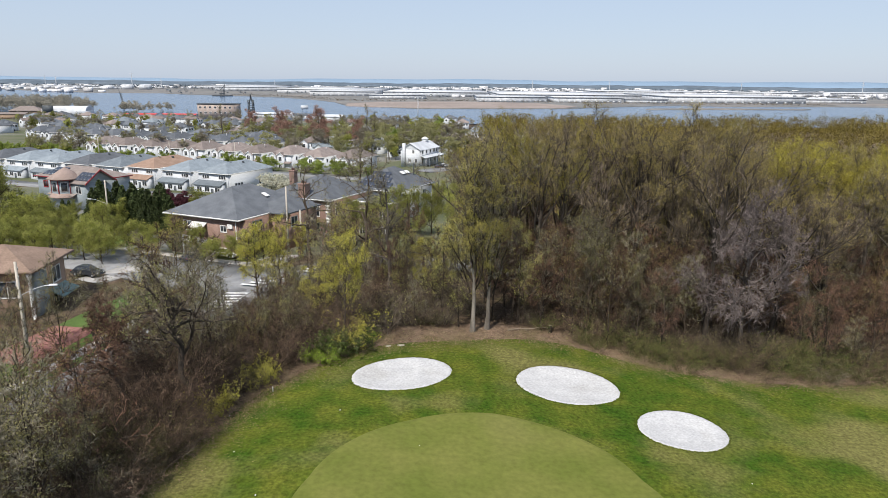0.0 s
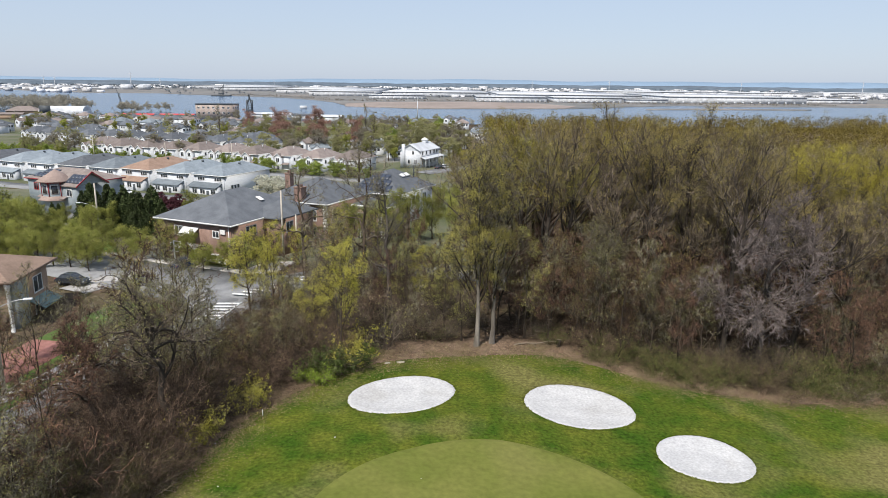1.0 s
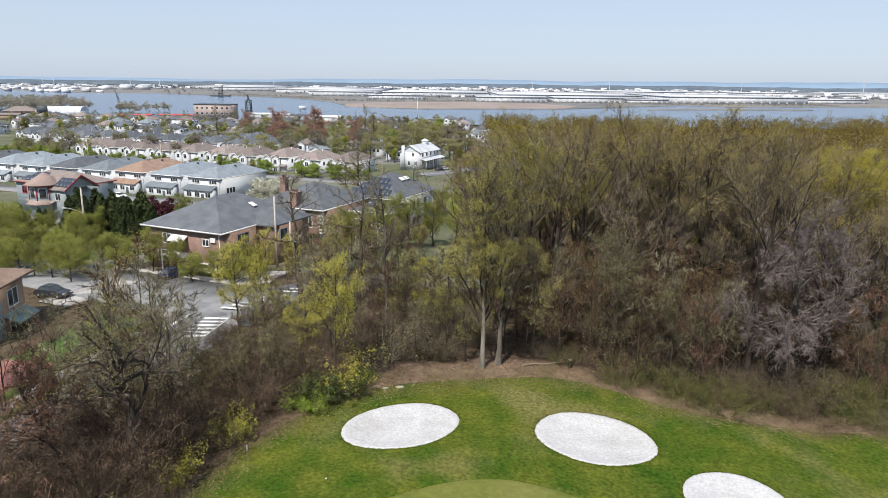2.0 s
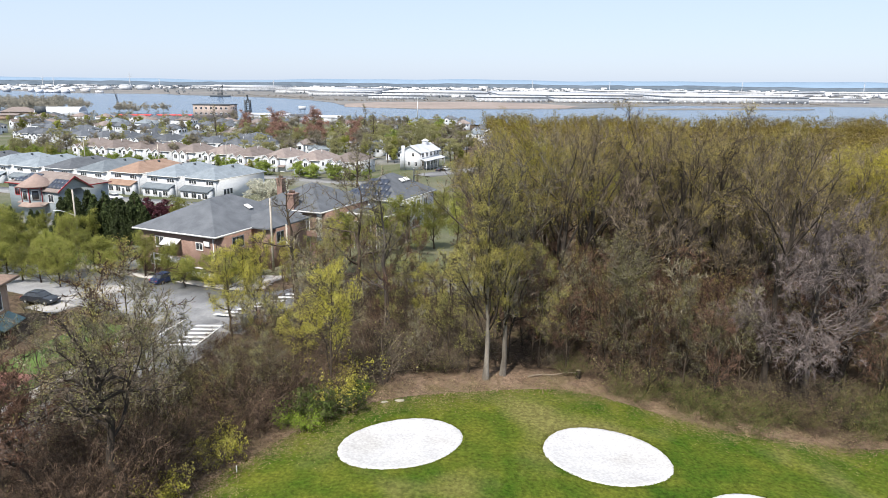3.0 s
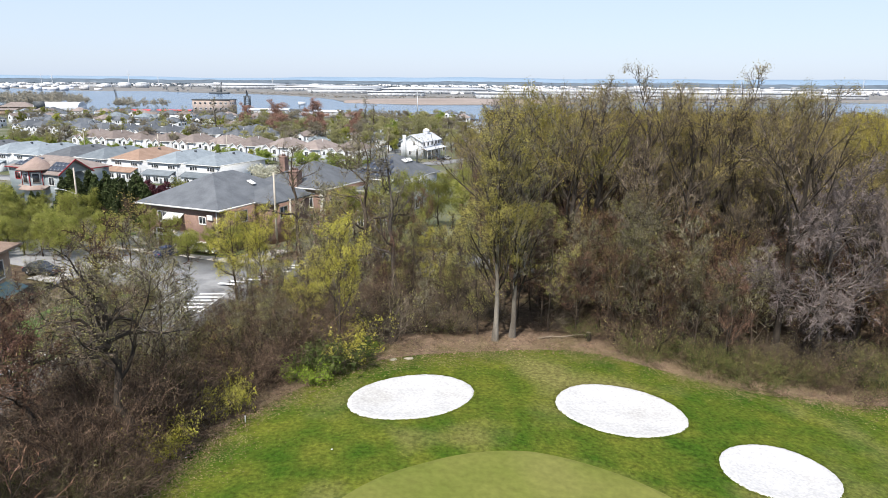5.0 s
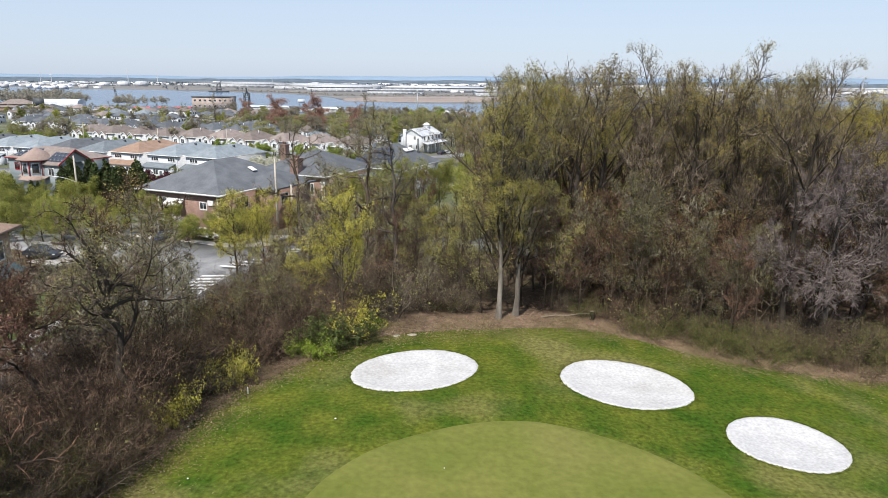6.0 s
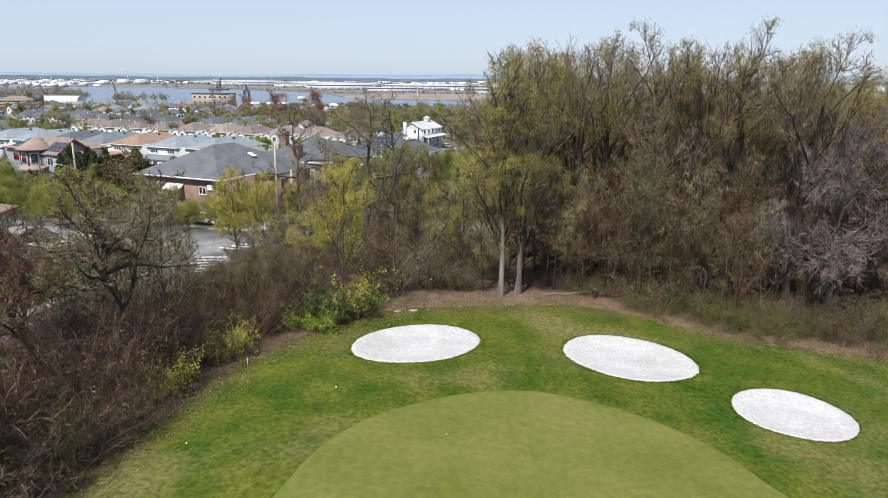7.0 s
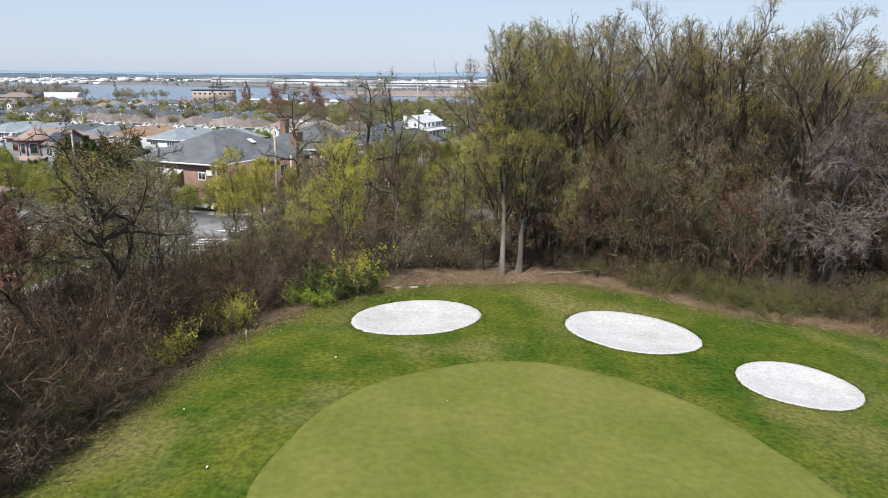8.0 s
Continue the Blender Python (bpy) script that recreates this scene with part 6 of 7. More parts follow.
tagged(new("backdrop_hills", mesh_np("hills", hv, [hf], M_HILLHAZED, True)), "long low wooded hills on the horizon, painted in the blue of distance haze", "hills", kind="structure")


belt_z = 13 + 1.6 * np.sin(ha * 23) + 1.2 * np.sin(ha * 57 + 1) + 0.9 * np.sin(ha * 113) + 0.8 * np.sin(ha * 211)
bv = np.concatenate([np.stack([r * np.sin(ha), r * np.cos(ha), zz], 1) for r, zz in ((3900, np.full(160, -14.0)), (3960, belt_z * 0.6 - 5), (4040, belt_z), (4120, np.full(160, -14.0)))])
# blue-grey air haze is painted into the woods' colour
M_BELTHAZED = paint("haze_painted_woods", (0.085, 0.112, 0.142), (0.115, 0.142, 0.172), 0.006, 1.0, 0.03, depth=0.25)
tagged(new("backdrop_woods", mesh_np("woods", bv, [hf], M_BELTHAZED, True)), "belt of woods below the hills, painted in haze blue-grey", "woods", kind="structure")


def warehouse(x0, x1, y0, y1, h, doors=0, mat=None, turn=0.0, label="long low white warehouse on the far shore"):
    w = thing("warehouse", pose(x0, y0, SHORE_Z, 0, 0, turn), label, "warehouse", "warehouses on the far shore")
    W, D = x1 - x0, y1 - y0
    part("wall", walls(W, D, -0.5, h, M_FARWHITE, 1.0), w)
    part("roof", boxes("roof", [(-1, W + 1, -1, D + 1, h, h + 0.8)], mat or M_FARWHITE), w)
    part("parapet", boxes("parapet", [(-1.2, W + 1.2, -1.4, -1.0, h - 0.4, h + 1.3)], M_FARGREY), w)
    me = boxes("dock_door", [(0, 3.5, -0.3, 0, 0, 3.5)], M_FARGREY)
    for i in range(doors):
        part("dock_door", me, w, at=pose((i + 0.5) * W / doors, 0, 0))


for row in ((65, 200, 1345, 1480, 9.5, 14), (215, 345, 1350, 1470, 9.5, 12), (-150, 110, 1740, 2200, 11, 10), (130, 470, 1600, 2100, 10, 12), (455, 730, 1400, 1760, 12.5, 16), (-330, -170, 1720, 1950, 11, 8), (-480, -190, 2010, 2450, 11, 8),
            (-160, -40, 1500, 1560, 8, 8), (-770, -560, 2350, 2700, 12, 8), (-1000, -720, 2800, 3300, 12, 8), (-560, -330, 2520, 2800, 11, 6), (960, 1300, 2300, 2500, 11, 6), (500, 900, 2300, 2700, 11, 8), (1400, 1900, 2500, 2800, 11, 8), (760, 900, 1480, 1600, 8, 6), (360, 440, 1365, 1390, 7, 8)):
    warehouse(*row)


for row in ((-1900, -1690, 2470, 2560, 8, 6), (-1670, -1470, 2480, 2560, 8, 6), (-1450, -1290, 2480, 2550, 9, 5), (-1270, -1130, 2470, 2540, 8, 5)):
    warehouse(*row)


def ship(x, y, L, turn):
    """A long low vessel: tapered hull, hatches along the deck and a deckhouse aft."""
    c = thing("cargo_ship", pose(x, y, WATER_Z, 0, 0, turn), "long dark blue cargo vessel moored at the far bank", "ship")
    w = L * 0.07
    deck = [(0, -w), (L * 0.86, -w), (L, 0), (L * 0.86, w), (0, w), (-L * 0.02, 0)]
    n = len(deck)
    v = [(a * 0.97, b * 0.85, -1.0) for a, b in deck] + [(a, b, 5.0) for a, b in deck]
    part("hull", solid("hull", v, [tuple(range(n))[::-1], tuple(range(n, 2 * n))] + [(i, (i + 1) % n, (i + 1) % n + n, i + n) for i in range(n)], M_HULL), c)
    part("deckhouse", boxes("deckhouse", [(L * 0.03, L * 0.15, -w * 0.8, w * 0.8, 5.0, 14.0)], M_FARWHITE, 0.3), c, "white deckhouse")
    for i in range(5):
        part("hatch", boxes("hatch", [(L * (0.2 + 0.12 * i), L * (0.3 + 0.12 * i), -w * 0.6, w * 0.6, 5.0, 6.2)], M_FARGREY, 0.1), c)


M_HULL = paint("dark_blue_hull", (0.06, 0.10, 0.15), (0.085, 0.13, 0.185), 0.05, 0.6, 0.5)
ship(-1490, 2330, 120, 4)


def far_mast(x, y, H, label):
    m_ = thing("lattice_mast", pose(x, y, SHORE_Z), label, "mast")
    part("leg", boxes("leg", [(-1.0, 1.0, -1.0, 1.0, 0, H * 0.5), (-0.6, 0.6, -0.6, 0.6, H * 0.5, H)], M_FARGREY, 0.1), m_)
    for z in (0.72, 0.86):
        part("crossarm", boxes("crossarm", [(-H * 0.13, H * 0.13, -0.4, 0.4, H * z, H * z + 0.8)], M_FARGREY), m_)


for x, y, H in ((-1480, 2600, 44), (-1440, 2600, 42), (-1180, 2650, 62), (-1090, 2700, 40), (-700, 2900, 36), (330, 2600, 44), (640, 2700, 46), (1500, 2500, 52), (1150, 2700, 44)):
    far_mast(x, y, H, "pale steel power line mast beyond the river")


def tank(x, y, r, h):
    t = thing("storage_tank", pose(x, y, SHORE_Z), "white cylindrical storage tank with domed roof", "storage tank", "tank farm on the far shore")
    part("shell", rot_profile("shell", [(r, -0.5), (r, h)], 28, M_FARWHITE), t)
    part("roof", rot_profile("roof", [(r * 1.01, h), (r * 0.8, h + r * 0.07), (r * 0.45, h + r * 0.13), (0.1, h + r * 0.15)], 28, M_FARWHITE), t)


tank_r = np.random.default_rng(8)
for x, y, r, h in ((-1080, 2390, 20, 15), (-1020, 2390, 21, 15), (-1150, 2400, 17, 11)):
    tank(x, y, r, h)
for i in range(26):
    tank(-1900 + 28 * i + tank_r.uniform(-6, 6), 2420 + tank_r.uniform(-30, 120), tank_r.uniform(9, 14), tank_r.uniform(6, 10))

# far town and far woods, past counting
tr_ = np.random.default_rng(9)
rows = []
for i in range(1500):
    d = tr_.uniform(1650, 4200)
    a = tr_.uniform(-0.66, 0.70)
    x, y = d * math.tan(a), d
    if y < 1500 + 0.3 * abs(x) or (-0.45 < a < -0.1 and d < 2600):
        continue
    w, dd, h = tr_.uniform(8, 34) * d / 2500, tr_.uniform(8, 20), tr_.uniform(4, 9) * (1.6 if tr_.random() < 0.08 else 1)
    rows.append((x, x + w, y, y + dd, SHORE_Z - 0.5, SHORE_Z + h))
M_FARTOWN = paint("far_town_walls", (0.50, 0.50, 0.52), (0.78, 0.78, 0.80), 0.01, 0.8, 0.2, island=0.45)
tagged(new("far_town", boxes("far_town", rows, M_FARTOWN)), "pale houses and sheds of the town across the river", "town", kind="stuff")


def wood_stuff(name, pts, heights, per, size, mat, label, seed, flat=1.0):
    r = np.random.default_rng(seed)
    lumps = 9
    k = len(pts)
    lc = r.standard_normal((k, lumps, 3)) * np.array([0.2, 0.2, 0.15])
    which = r.integers(0, lumps, (k, per))
    g = unit(r.standard_normal((k, per, 3))) * (0.17 * r.random((k, per, 1)) ** 0.5)
    c = (np.take_along_axis(lc, which[..., None], 1) + g).reshape(-1, 3)
    h = np.repeat(heights, per)
    c = np.repeat(pts, per, 0) + c * h[:, None] + np.stack([0 * h, 0 * h, h * 0.52], 1)
    v, f = leaves(r, c, 1.0, 0)
    s = np.repeat(np.repeat(heights, per), 3)[:, None] * size
    cc = np.repeat(c, 3, 0)
    v = cc + (v - cc) * s
    return tagged(new(name, mesh_np(name, v, [f], mat)), label, "trees", kind="stuff")


# crowns tinted blue-grey in place of the haze over the river
M_FARTREEHAZED = paint("haze_tinted_crowns", (0.10, 0.125, 0.150), (0.14, 0.165, 0.190), 0.01, 1.0, 0.2, island=0.3)
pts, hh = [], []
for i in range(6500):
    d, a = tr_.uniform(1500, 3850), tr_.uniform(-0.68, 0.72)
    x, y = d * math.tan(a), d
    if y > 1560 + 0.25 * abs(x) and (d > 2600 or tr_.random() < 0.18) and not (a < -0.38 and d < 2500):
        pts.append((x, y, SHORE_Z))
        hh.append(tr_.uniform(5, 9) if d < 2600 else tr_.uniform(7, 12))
wood_stuff("far_woods", np.array(pts), np.array(hh), 24, 0.15, M_FARTREEHAZED, "dark bands of trees across the river, tinted with painted blue haze", 3)
# low scrub along the far bank
M_SCRUB = paint("bank_scrub", (0.20, 0.18, 0.155), (0.28, 0.255, 0.22), 0.02, 1.0, 0.4, island=0.25)
pts, hh = [], []
for i in range(700):
    u = tr_.uniform(0, 1)
    x = -520 + 1250 * u
    y = np.interp(x, (-542, -348, -195, -140, 30, 200, 427, 800), (1680, 1540, 1290, 1300, 1345, 1290, 1275, 1290)) + abs(tr_.normal(0, 60))
    pts.append((x, y, SHORE_Z))
    hh.append(tr_.uniform(1.5, 3.5))
wood_stuff("far_scrub", np.array(pts), np.array(hh), 30, 0.2, M_SCRUB, "low brown scrub on the far bank", 12)
# bare and budding trees on the near bank and beyond the wood
M_BANKTREE = paint("bank_tree_crowns", (0.27, 0.25, 0.20), (0.36, 0.335, 0.275), 0.02, 1.0, 0.4, (0.27, 0.27, 0.17), island=0.15, leafy=0.3)
pts, hh = [], []
for i in range(330):
    x, y = tr_.uniform(-760, -400), tr_.uniform(760, 960)
    if x < -400 - 0.6 * (y - 800):
        pts.append((x, y, -12.0))
        hh.append(tr_.uniform(11, 18))
for i in range(30):
    pts.append((tr_.uniform(-385, -325), tr_.uniform(800, 850), -12.5))
    hh.append(tr_.uniform(8, 14))
for i in range(130):
    x, y = tr_.uniform(-420, 30), tr_.uniform(560, 740)
    pts.append((x, y, gz(x, y)))
    hh.append(tr_.uniform(4, 9))
wood_stuff("bank_woods", np.array(pts), np.array(hh), 420, 0.036, M_BANKTREE, "brown and olive trees along the near bank", 4)
pts, hh = [], []
for i in range(900):
    x, y = tr_.uniform(15, 460), tr_.uniform(265, 640)
    if 15 + 0.05 * (y - 200) < x < 30 + 0.72 * y:
        pts.append((x, y, gz(x, y)))
        hh.append(tr_.uniform(15, 20))
M_FARWOOD = paint("budding_crowns", (0.13, 0.10, 0.024), (0.19, 0.15, 0.035), 0.03, 1.0, 0.4, (0.095, 0.07, 0.04), island=0.4, leafy=0.2)
wood_stuff("distant_wood", np.array(pts), np.array(hh), 260, 0.022, M_FARWOOD, "olive budding tree tops of the wood reaching to the river", 5)


# ---- waterfront ----
def brick_block():
    W, D, H = 38, 18, 12.5
    b = thing("waterfront_building", pose(-249, 702, -12.2, 0, 0, -6), "pinkish brick waterfront building with two rows of windows", "building")
    m = paint("pink_brick", (0.33, 0.27, 0.24), (0.40, 0.33, 0.295), 0.2, 0.9, 3.0)
    part("wall", walls(W, D, -1, H, m, 0.5), b)
    part("roof", boxes("roof", [(-0.4, W + 0.4, -0.4, D + 0.4, H, H + 0.8)], M_DARKMETAL), b, "dark flat roof")
    for i in range(7):
        for z in (8.6, 3.4):
            window(b, "front", 2.0 + 5.2 * i, z, 2.2, 1.9, W, D, 1)
    for i in range(3):
        window(b, "right", 2 + 5.5 * i, 8.6, 2.2, 1.9, W, D, 1)


def domed_hall():
    b = thing("white_hall", pose(-392, 676, -11.8, 0, 0, 10), "long white fabric-roofed hall near the water", "hall")
    W, D = 40, 26
    a = np.linspace(0, np.pi, 9)
    prof = [(D / 2 - D / 2 * math.cos(t), 5 + 4.6 * math.sin(t)) for t in a]
    v = [(0, y, z) for y, z in prof] + [(W, y, z) for y, z in prof]
    f = [(i, i + 1, i + 10, i + 9) for i in range(8)] + [tuple(range(9))[::-1], tuple(range(9, 18))]
    part("roof", solid("roof", v, f, M_FARWHITE), b)
    part("wall", walls(W, D, -1, 5, M_FARWHITE, 0.5), b)
    part("screen_wall", boxes("screen_wall", [(2, 12, -3.5, -3, 3.5, 10.5), (3, 3.6, -3.3, -2.9, -1, 4), (10, 10.6, -3.3, -2.9, -1, 4)], M_DARKMETAL), b, "dark panel on posts")
    part("annex", boxes("annex", [(-30, -2, 2, 18, -1, 5)], M_BRICKTAN), b)
    part("annex_roof", hip_roof(28, 16, 4.5, M_ROOFBROWN, 0.8, "x"), b, at=pose(-30, 2, 5))


def lattice(name, x, y, z, H, w, lean, label, jib=0.0, stout=0.007):
    c = thing(name, pose(x, y, z, 0, lean, 0), label, "crane")
    r = H * stout
    part("mast", boxes("mast", [(sx * w - r, sx * w + r, sy * w - r, sy * w + r, 0, H * 0.72) for sx in (-1, 1) for sy in (-1, 1)] + [(-w, w, sy * w - r, sy * w + r, k * H * 0.1, k * H * 0.1 + r) for k in range(1, 8) for sy in (-1, 1)], M_DARKMETAL), c)
    part("cab", boxes("cab", [(-w * 1.3, w * 1.3, -w * 1.2, w * 1.2, H * 0.1, H * 0.1 + 2.5)], M_DARKMETAL, 0.2), c)
    P = np.array([[(-w, 0, H * 0.5), (w * 0.5 + jib * 0.5, 0, H * 0.8), (w + jib, 0, H)], [(w, 0, H * 0.4), (w + jib * 0.6, 0, H * 0.75), (w + jib, 0, H)]])
    part("jib", mesh_np("jib", *join(tubes(P, np.full((2, 3), r * 1.6), 5)), M_DARKMETAL), c)
    return c


brick_block()
domed_hall()
lattice("derrick_crane", -219, 790, -12.5, 21, 2.6, 0, "dark steel derrick crane on the waterfront", -3, 0.022)
barge = lattice("floating_crane", -511, 1610, -11, 24, 4, 0, "dark floating crane on a barge", 3, 0.018)
part("hull", boxes("hull", [(-22, 22, -7, 7, -2.5, 1)], M_DARKMETAL, 0.8), barge)
lattice("lattice_crane", -405, 880, -12.5, 27, 0.7, -8, "slender leaning lattice crane by the river", -3, 0.0045)
mast = thing("radio_mast", pose(-25, 680, -12), "pale steel monopole mast", "mast")
part("pole", rot_profile("pole", [(0.45, 0), (0.3, 22), (0.25, 22)], 8, M_FARWHITE), mast)
part("antenna", boxes("antenna", [(-0.8, 0.8, -0.3, 0.3, 18.5, 21)], M_METAL, 0.1), mast)
board = thing("billboard", pose(-174, 868, -12.8), "blank white billboard on dark posts", "billboard")
part("panel", boxes("panel", [(-4.5, 4.5, -0.3, 0.3, 2.5, 7)], M_FARWHITE), board)
part("post", boxes("post", [(-3, -2.6, 0.3, 0.6, -1, 3.5)], M_DARKMETAL), board)
part("post", boxes("post", [(2.6, 3, 0.3, 0.6, -1, 3.5)], M_DARKMETAL), board)
M_REDSHED = paint("red_sheeting", (0.50, 0.05, 0.05), (0.58, 0.08, 0.07), 0.1, 0.6, 1)


def shed(x, y, w, d, h, turn, roof, wall, label):
    s = thing("shed", pose(x, y, gz(x, y) - 0.5, 0, 0, turn), label, "shed")
    part("wall", walls(w, d, 0, h, wall, 0.4), s)
    part("roof", gable_roof(d, w, h * 0.25, roof, 0.6), s, at=pose(w, 0, h, 0, 0, 90))


shed(-325, 705, 30, 9, 3.2, 8, M_REDSHED, M_FARGREY, "low shed with bright red roof")
shed(-290, 712, 34, 9, 3.2, 4, M_REDSHED, M_FARWHITE, "low shed with bright red roof")
shed(-196, 712, 40, 14, 5, -5, M_FARWHITE, M_FARGREY, "low pale shed on the waterfront")
shed(-118, 640, 24, 12, 6, -8, M_FARWHITE, M_FARWHITE, "white shed on the waterfront")
shed(-150, 690, 26, 12, 5, -4, M_ROOFGREY, M_FARWHITE, "grey-roofed shed near the waterfront")
shed(-420, 640, 30, 14, 5, 12, M_ROOFBROWN, M_BRICKTAN, "tan shed with brown roof")

# ---- garden and street trees ----
PURPLE = leafy(140, "purple_tree", 6.0, 2.6, 1.0, 6000, 0.13, M_PURPLE, "dark purple-leaved garden tree", gaps=0.6)
RUST = leafy(141, "rust_tree", 15, 6.5, 3, 11000, 0.17, M_RUST, "large tree with rust-red spring foliage", gaps=0.6)
BLOSSOM = leafy(142, "blossom_tree", 9, 5.0, 1.5, 6500, 0.16, M_BLOSSOM, "garden tree covered in cream blossom")
PINKT = leafy(143, "pink_tree", 4.5, 2.0, 1.0, 800, 0.09, M_PINK, "small tree in pink blossom")
LIME = leafy(144, "lime_tree", 9, 5.0, 0.8, 8000, 0.17, M_LIMELEAF, "round tree in bright green leaf")
gr = np.random.default_rng(17)


def grove(protos, pts, lo, hi, group):
    for x, y in pts:
        s = gr.uniform(lo, hi)
        place(protos[int(gr.integers(len(protos)))], x, y, s, gr.uniform(0, 360), s * gr.uniform(0.9, 1.1), group=group)


grove(CONE, [(-83.5 + 1.9 * i + gr.uniform(-0.5, 0.5), 142 - 0.55 * i + gr.uniform(-1.5, 1.5)) for i in range(6, 16)], 0.9, 1.15, "evergreen hedge trees")
grove(CONE, [(-81 + 1.95 * i + gr.uniform(-0.5, 0.5), 138.5 - 0.55 * i + gr.uniform(-1.5, 1.5)) for i in range(6, 15)], 0.8, 1.0, "evergreen hedge trees")
grove([CONE[0], LEAFY[1], CONE[1]], [(-88, 147), (-85.5, 146), (-83, 146.5), (-80.5, 144.5), (-78.5, 143.5), (-86.5, 141), (-82, 140), (-78, 138.5)], 0.45, 0.6, "low evergreens before the turret house")
grove(CONE, [(-85, 133), (-82, 131), (-88.5, 128), (-79, 134), (-76.5, 130), (-84, 126.5)], 0.65, 0.85, "evergreens beside the street")
grove(LEAFY, scatter(60, -100, -50, 98, 140, 2.6, lambda x, y: not (-62 < x < -44 and y > 108) and not (x < -66 and y > 128) and x > -100 + (y - 104) * 0.2, 31), 0.5, 0.72, "street trees")
grove(LEAFY, [(-31.5, 100), (-27, 104), (-38.5, 103.5), (-35.5, 101.5), (-42.5, 105), (-47, 103), (-53, 102), (-58, 102), (-29.5, 106), (-33.5, 106.5), (-37, 107.5), (-34.5, 98.5), (-29, 97.5)], 0.48, 0.72, "street trees")
grove(LEAFY, [(-43, 110), (-47, 107), (-50.5, 110), (-54, 106.5), (-58, 108), (-62, 105), (-61, 111), (-66, 108), (-56, 113), (-64, 101)], 0.5, 0.75, "street trees")
grove([UNDER[1]], [(-35.4, 67), (-36.4, 61), (-34.2, 74.5), (-37.4, 56), (-37.9, 51), (-41.5, 64)], 0.65, 0.9, "street trees")
grove(GOLD, [(-24, 97), (-27, 99.5), (-22, 104), (-15, 100), (-19, 93)], 0.42, 0.6, "yellow blooming street trees")
grove(LEAFY, [(-11, 113), (-6, 117), (-2, 121), (2, 128), (-14, 108), (3, 150), (-1, 160), (6, 175)], 0.8, 1.1, "garden trees")
grove(CROOKED, [(-25.8, 192), (-17.5, 88)], 0.75, 0.95, "bare garden trees")
for x, y, s_ in ((-38, 252, 0.8), (-33, 250, 0.7), (-52, 258, 0.85), (-66, 264, 0.8), (-82, 272, 0.8), (-47, 255, 0.75), (-27, 247, 0.6), (-96, 277, 0.7)):
    place(LIME, x, y, s_, 40 * x, s_ * 0.62, group="green trees before the far row")
grove([LIME, LIME, LEAFY_FAR[0]], [(-48, 262), (-41, 258), (-55, 268), (-75, 276), (-70, 271), (-90, 284)], 0.45, 0.6, "green trees before the far row")
grove([LIME], [(-108 - 4.4 * i, 280 + 2.0 * i + gr.uniform(-3, 2)) for i in range(26)], 0.4, 0.6, "green trees before the far row")
place(PURPLE, -59.5, 153.0, 1.15, 0, 0.8)
place(PURPLE, -62.0, 154.2, 1.15, 70, 0.85)
place(PURPLE, -64.4, 155.5, 1.1, 150, 0.8)
place(BLOSSOM, -47.5, 188, 1.2, 0, 0.72)
place(BLOSSOM, -43.0, 186, 1.0, 100, 0.6)
place(LEAFY[1], -55.5, 152, 0.75)
place(PINKT, -16.5, 97, 1.0)
for x, y, s_ in ((-76, 121, 0.95), (-84.5, 124, 1.7), (-71.5, 116, 0.9), (-87, 130, 1.6), (-75, 126, 0.95)):
    place(LEAFY[int(-x) % 3], x, y, s_, 33 * x, group="street trees")
place(RUST, -124, 444, 1.0)
place(RUST, -87, 372, 1.2, 40)
place(RUST, -68, 380, 1.25, 90)
place(RUST, -46, 372, 0.95, 200)
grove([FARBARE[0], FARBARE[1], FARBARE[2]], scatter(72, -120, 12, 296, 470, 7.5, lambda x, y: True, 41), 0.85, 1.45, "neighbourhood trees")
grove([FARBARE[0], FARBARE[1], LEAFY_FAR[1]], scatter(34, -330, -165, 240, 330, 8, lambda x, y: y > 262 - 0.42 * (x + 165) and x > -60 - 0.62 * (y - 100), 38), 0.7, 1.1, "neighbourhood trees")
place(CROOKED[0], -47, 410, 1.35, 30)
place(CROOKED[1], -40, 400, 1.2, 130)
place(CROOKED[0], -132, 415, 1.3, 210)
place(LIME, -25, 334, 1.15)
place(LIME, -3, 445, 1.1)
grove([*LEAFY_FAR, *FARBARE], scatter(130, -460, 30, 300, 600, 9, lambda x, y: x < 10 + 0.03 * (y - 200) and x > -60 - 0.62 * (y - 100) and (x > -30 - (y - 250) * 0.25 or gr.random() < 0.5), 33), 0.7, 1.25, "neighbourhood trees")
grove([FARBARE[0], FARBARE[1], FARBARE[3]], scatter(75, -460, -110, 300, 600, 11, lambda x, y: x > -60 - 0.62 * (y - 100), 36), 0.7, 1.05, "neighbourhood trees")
grove([LEAFY_FAR[0], UNDER[1], CROOKED[1]], scatter(9, -32, 10, 200, 300, 6, lambda x, y: not (-24 < x < 10 and y > 215), 34), 0.6, 0.95, "neighbourhood trees")
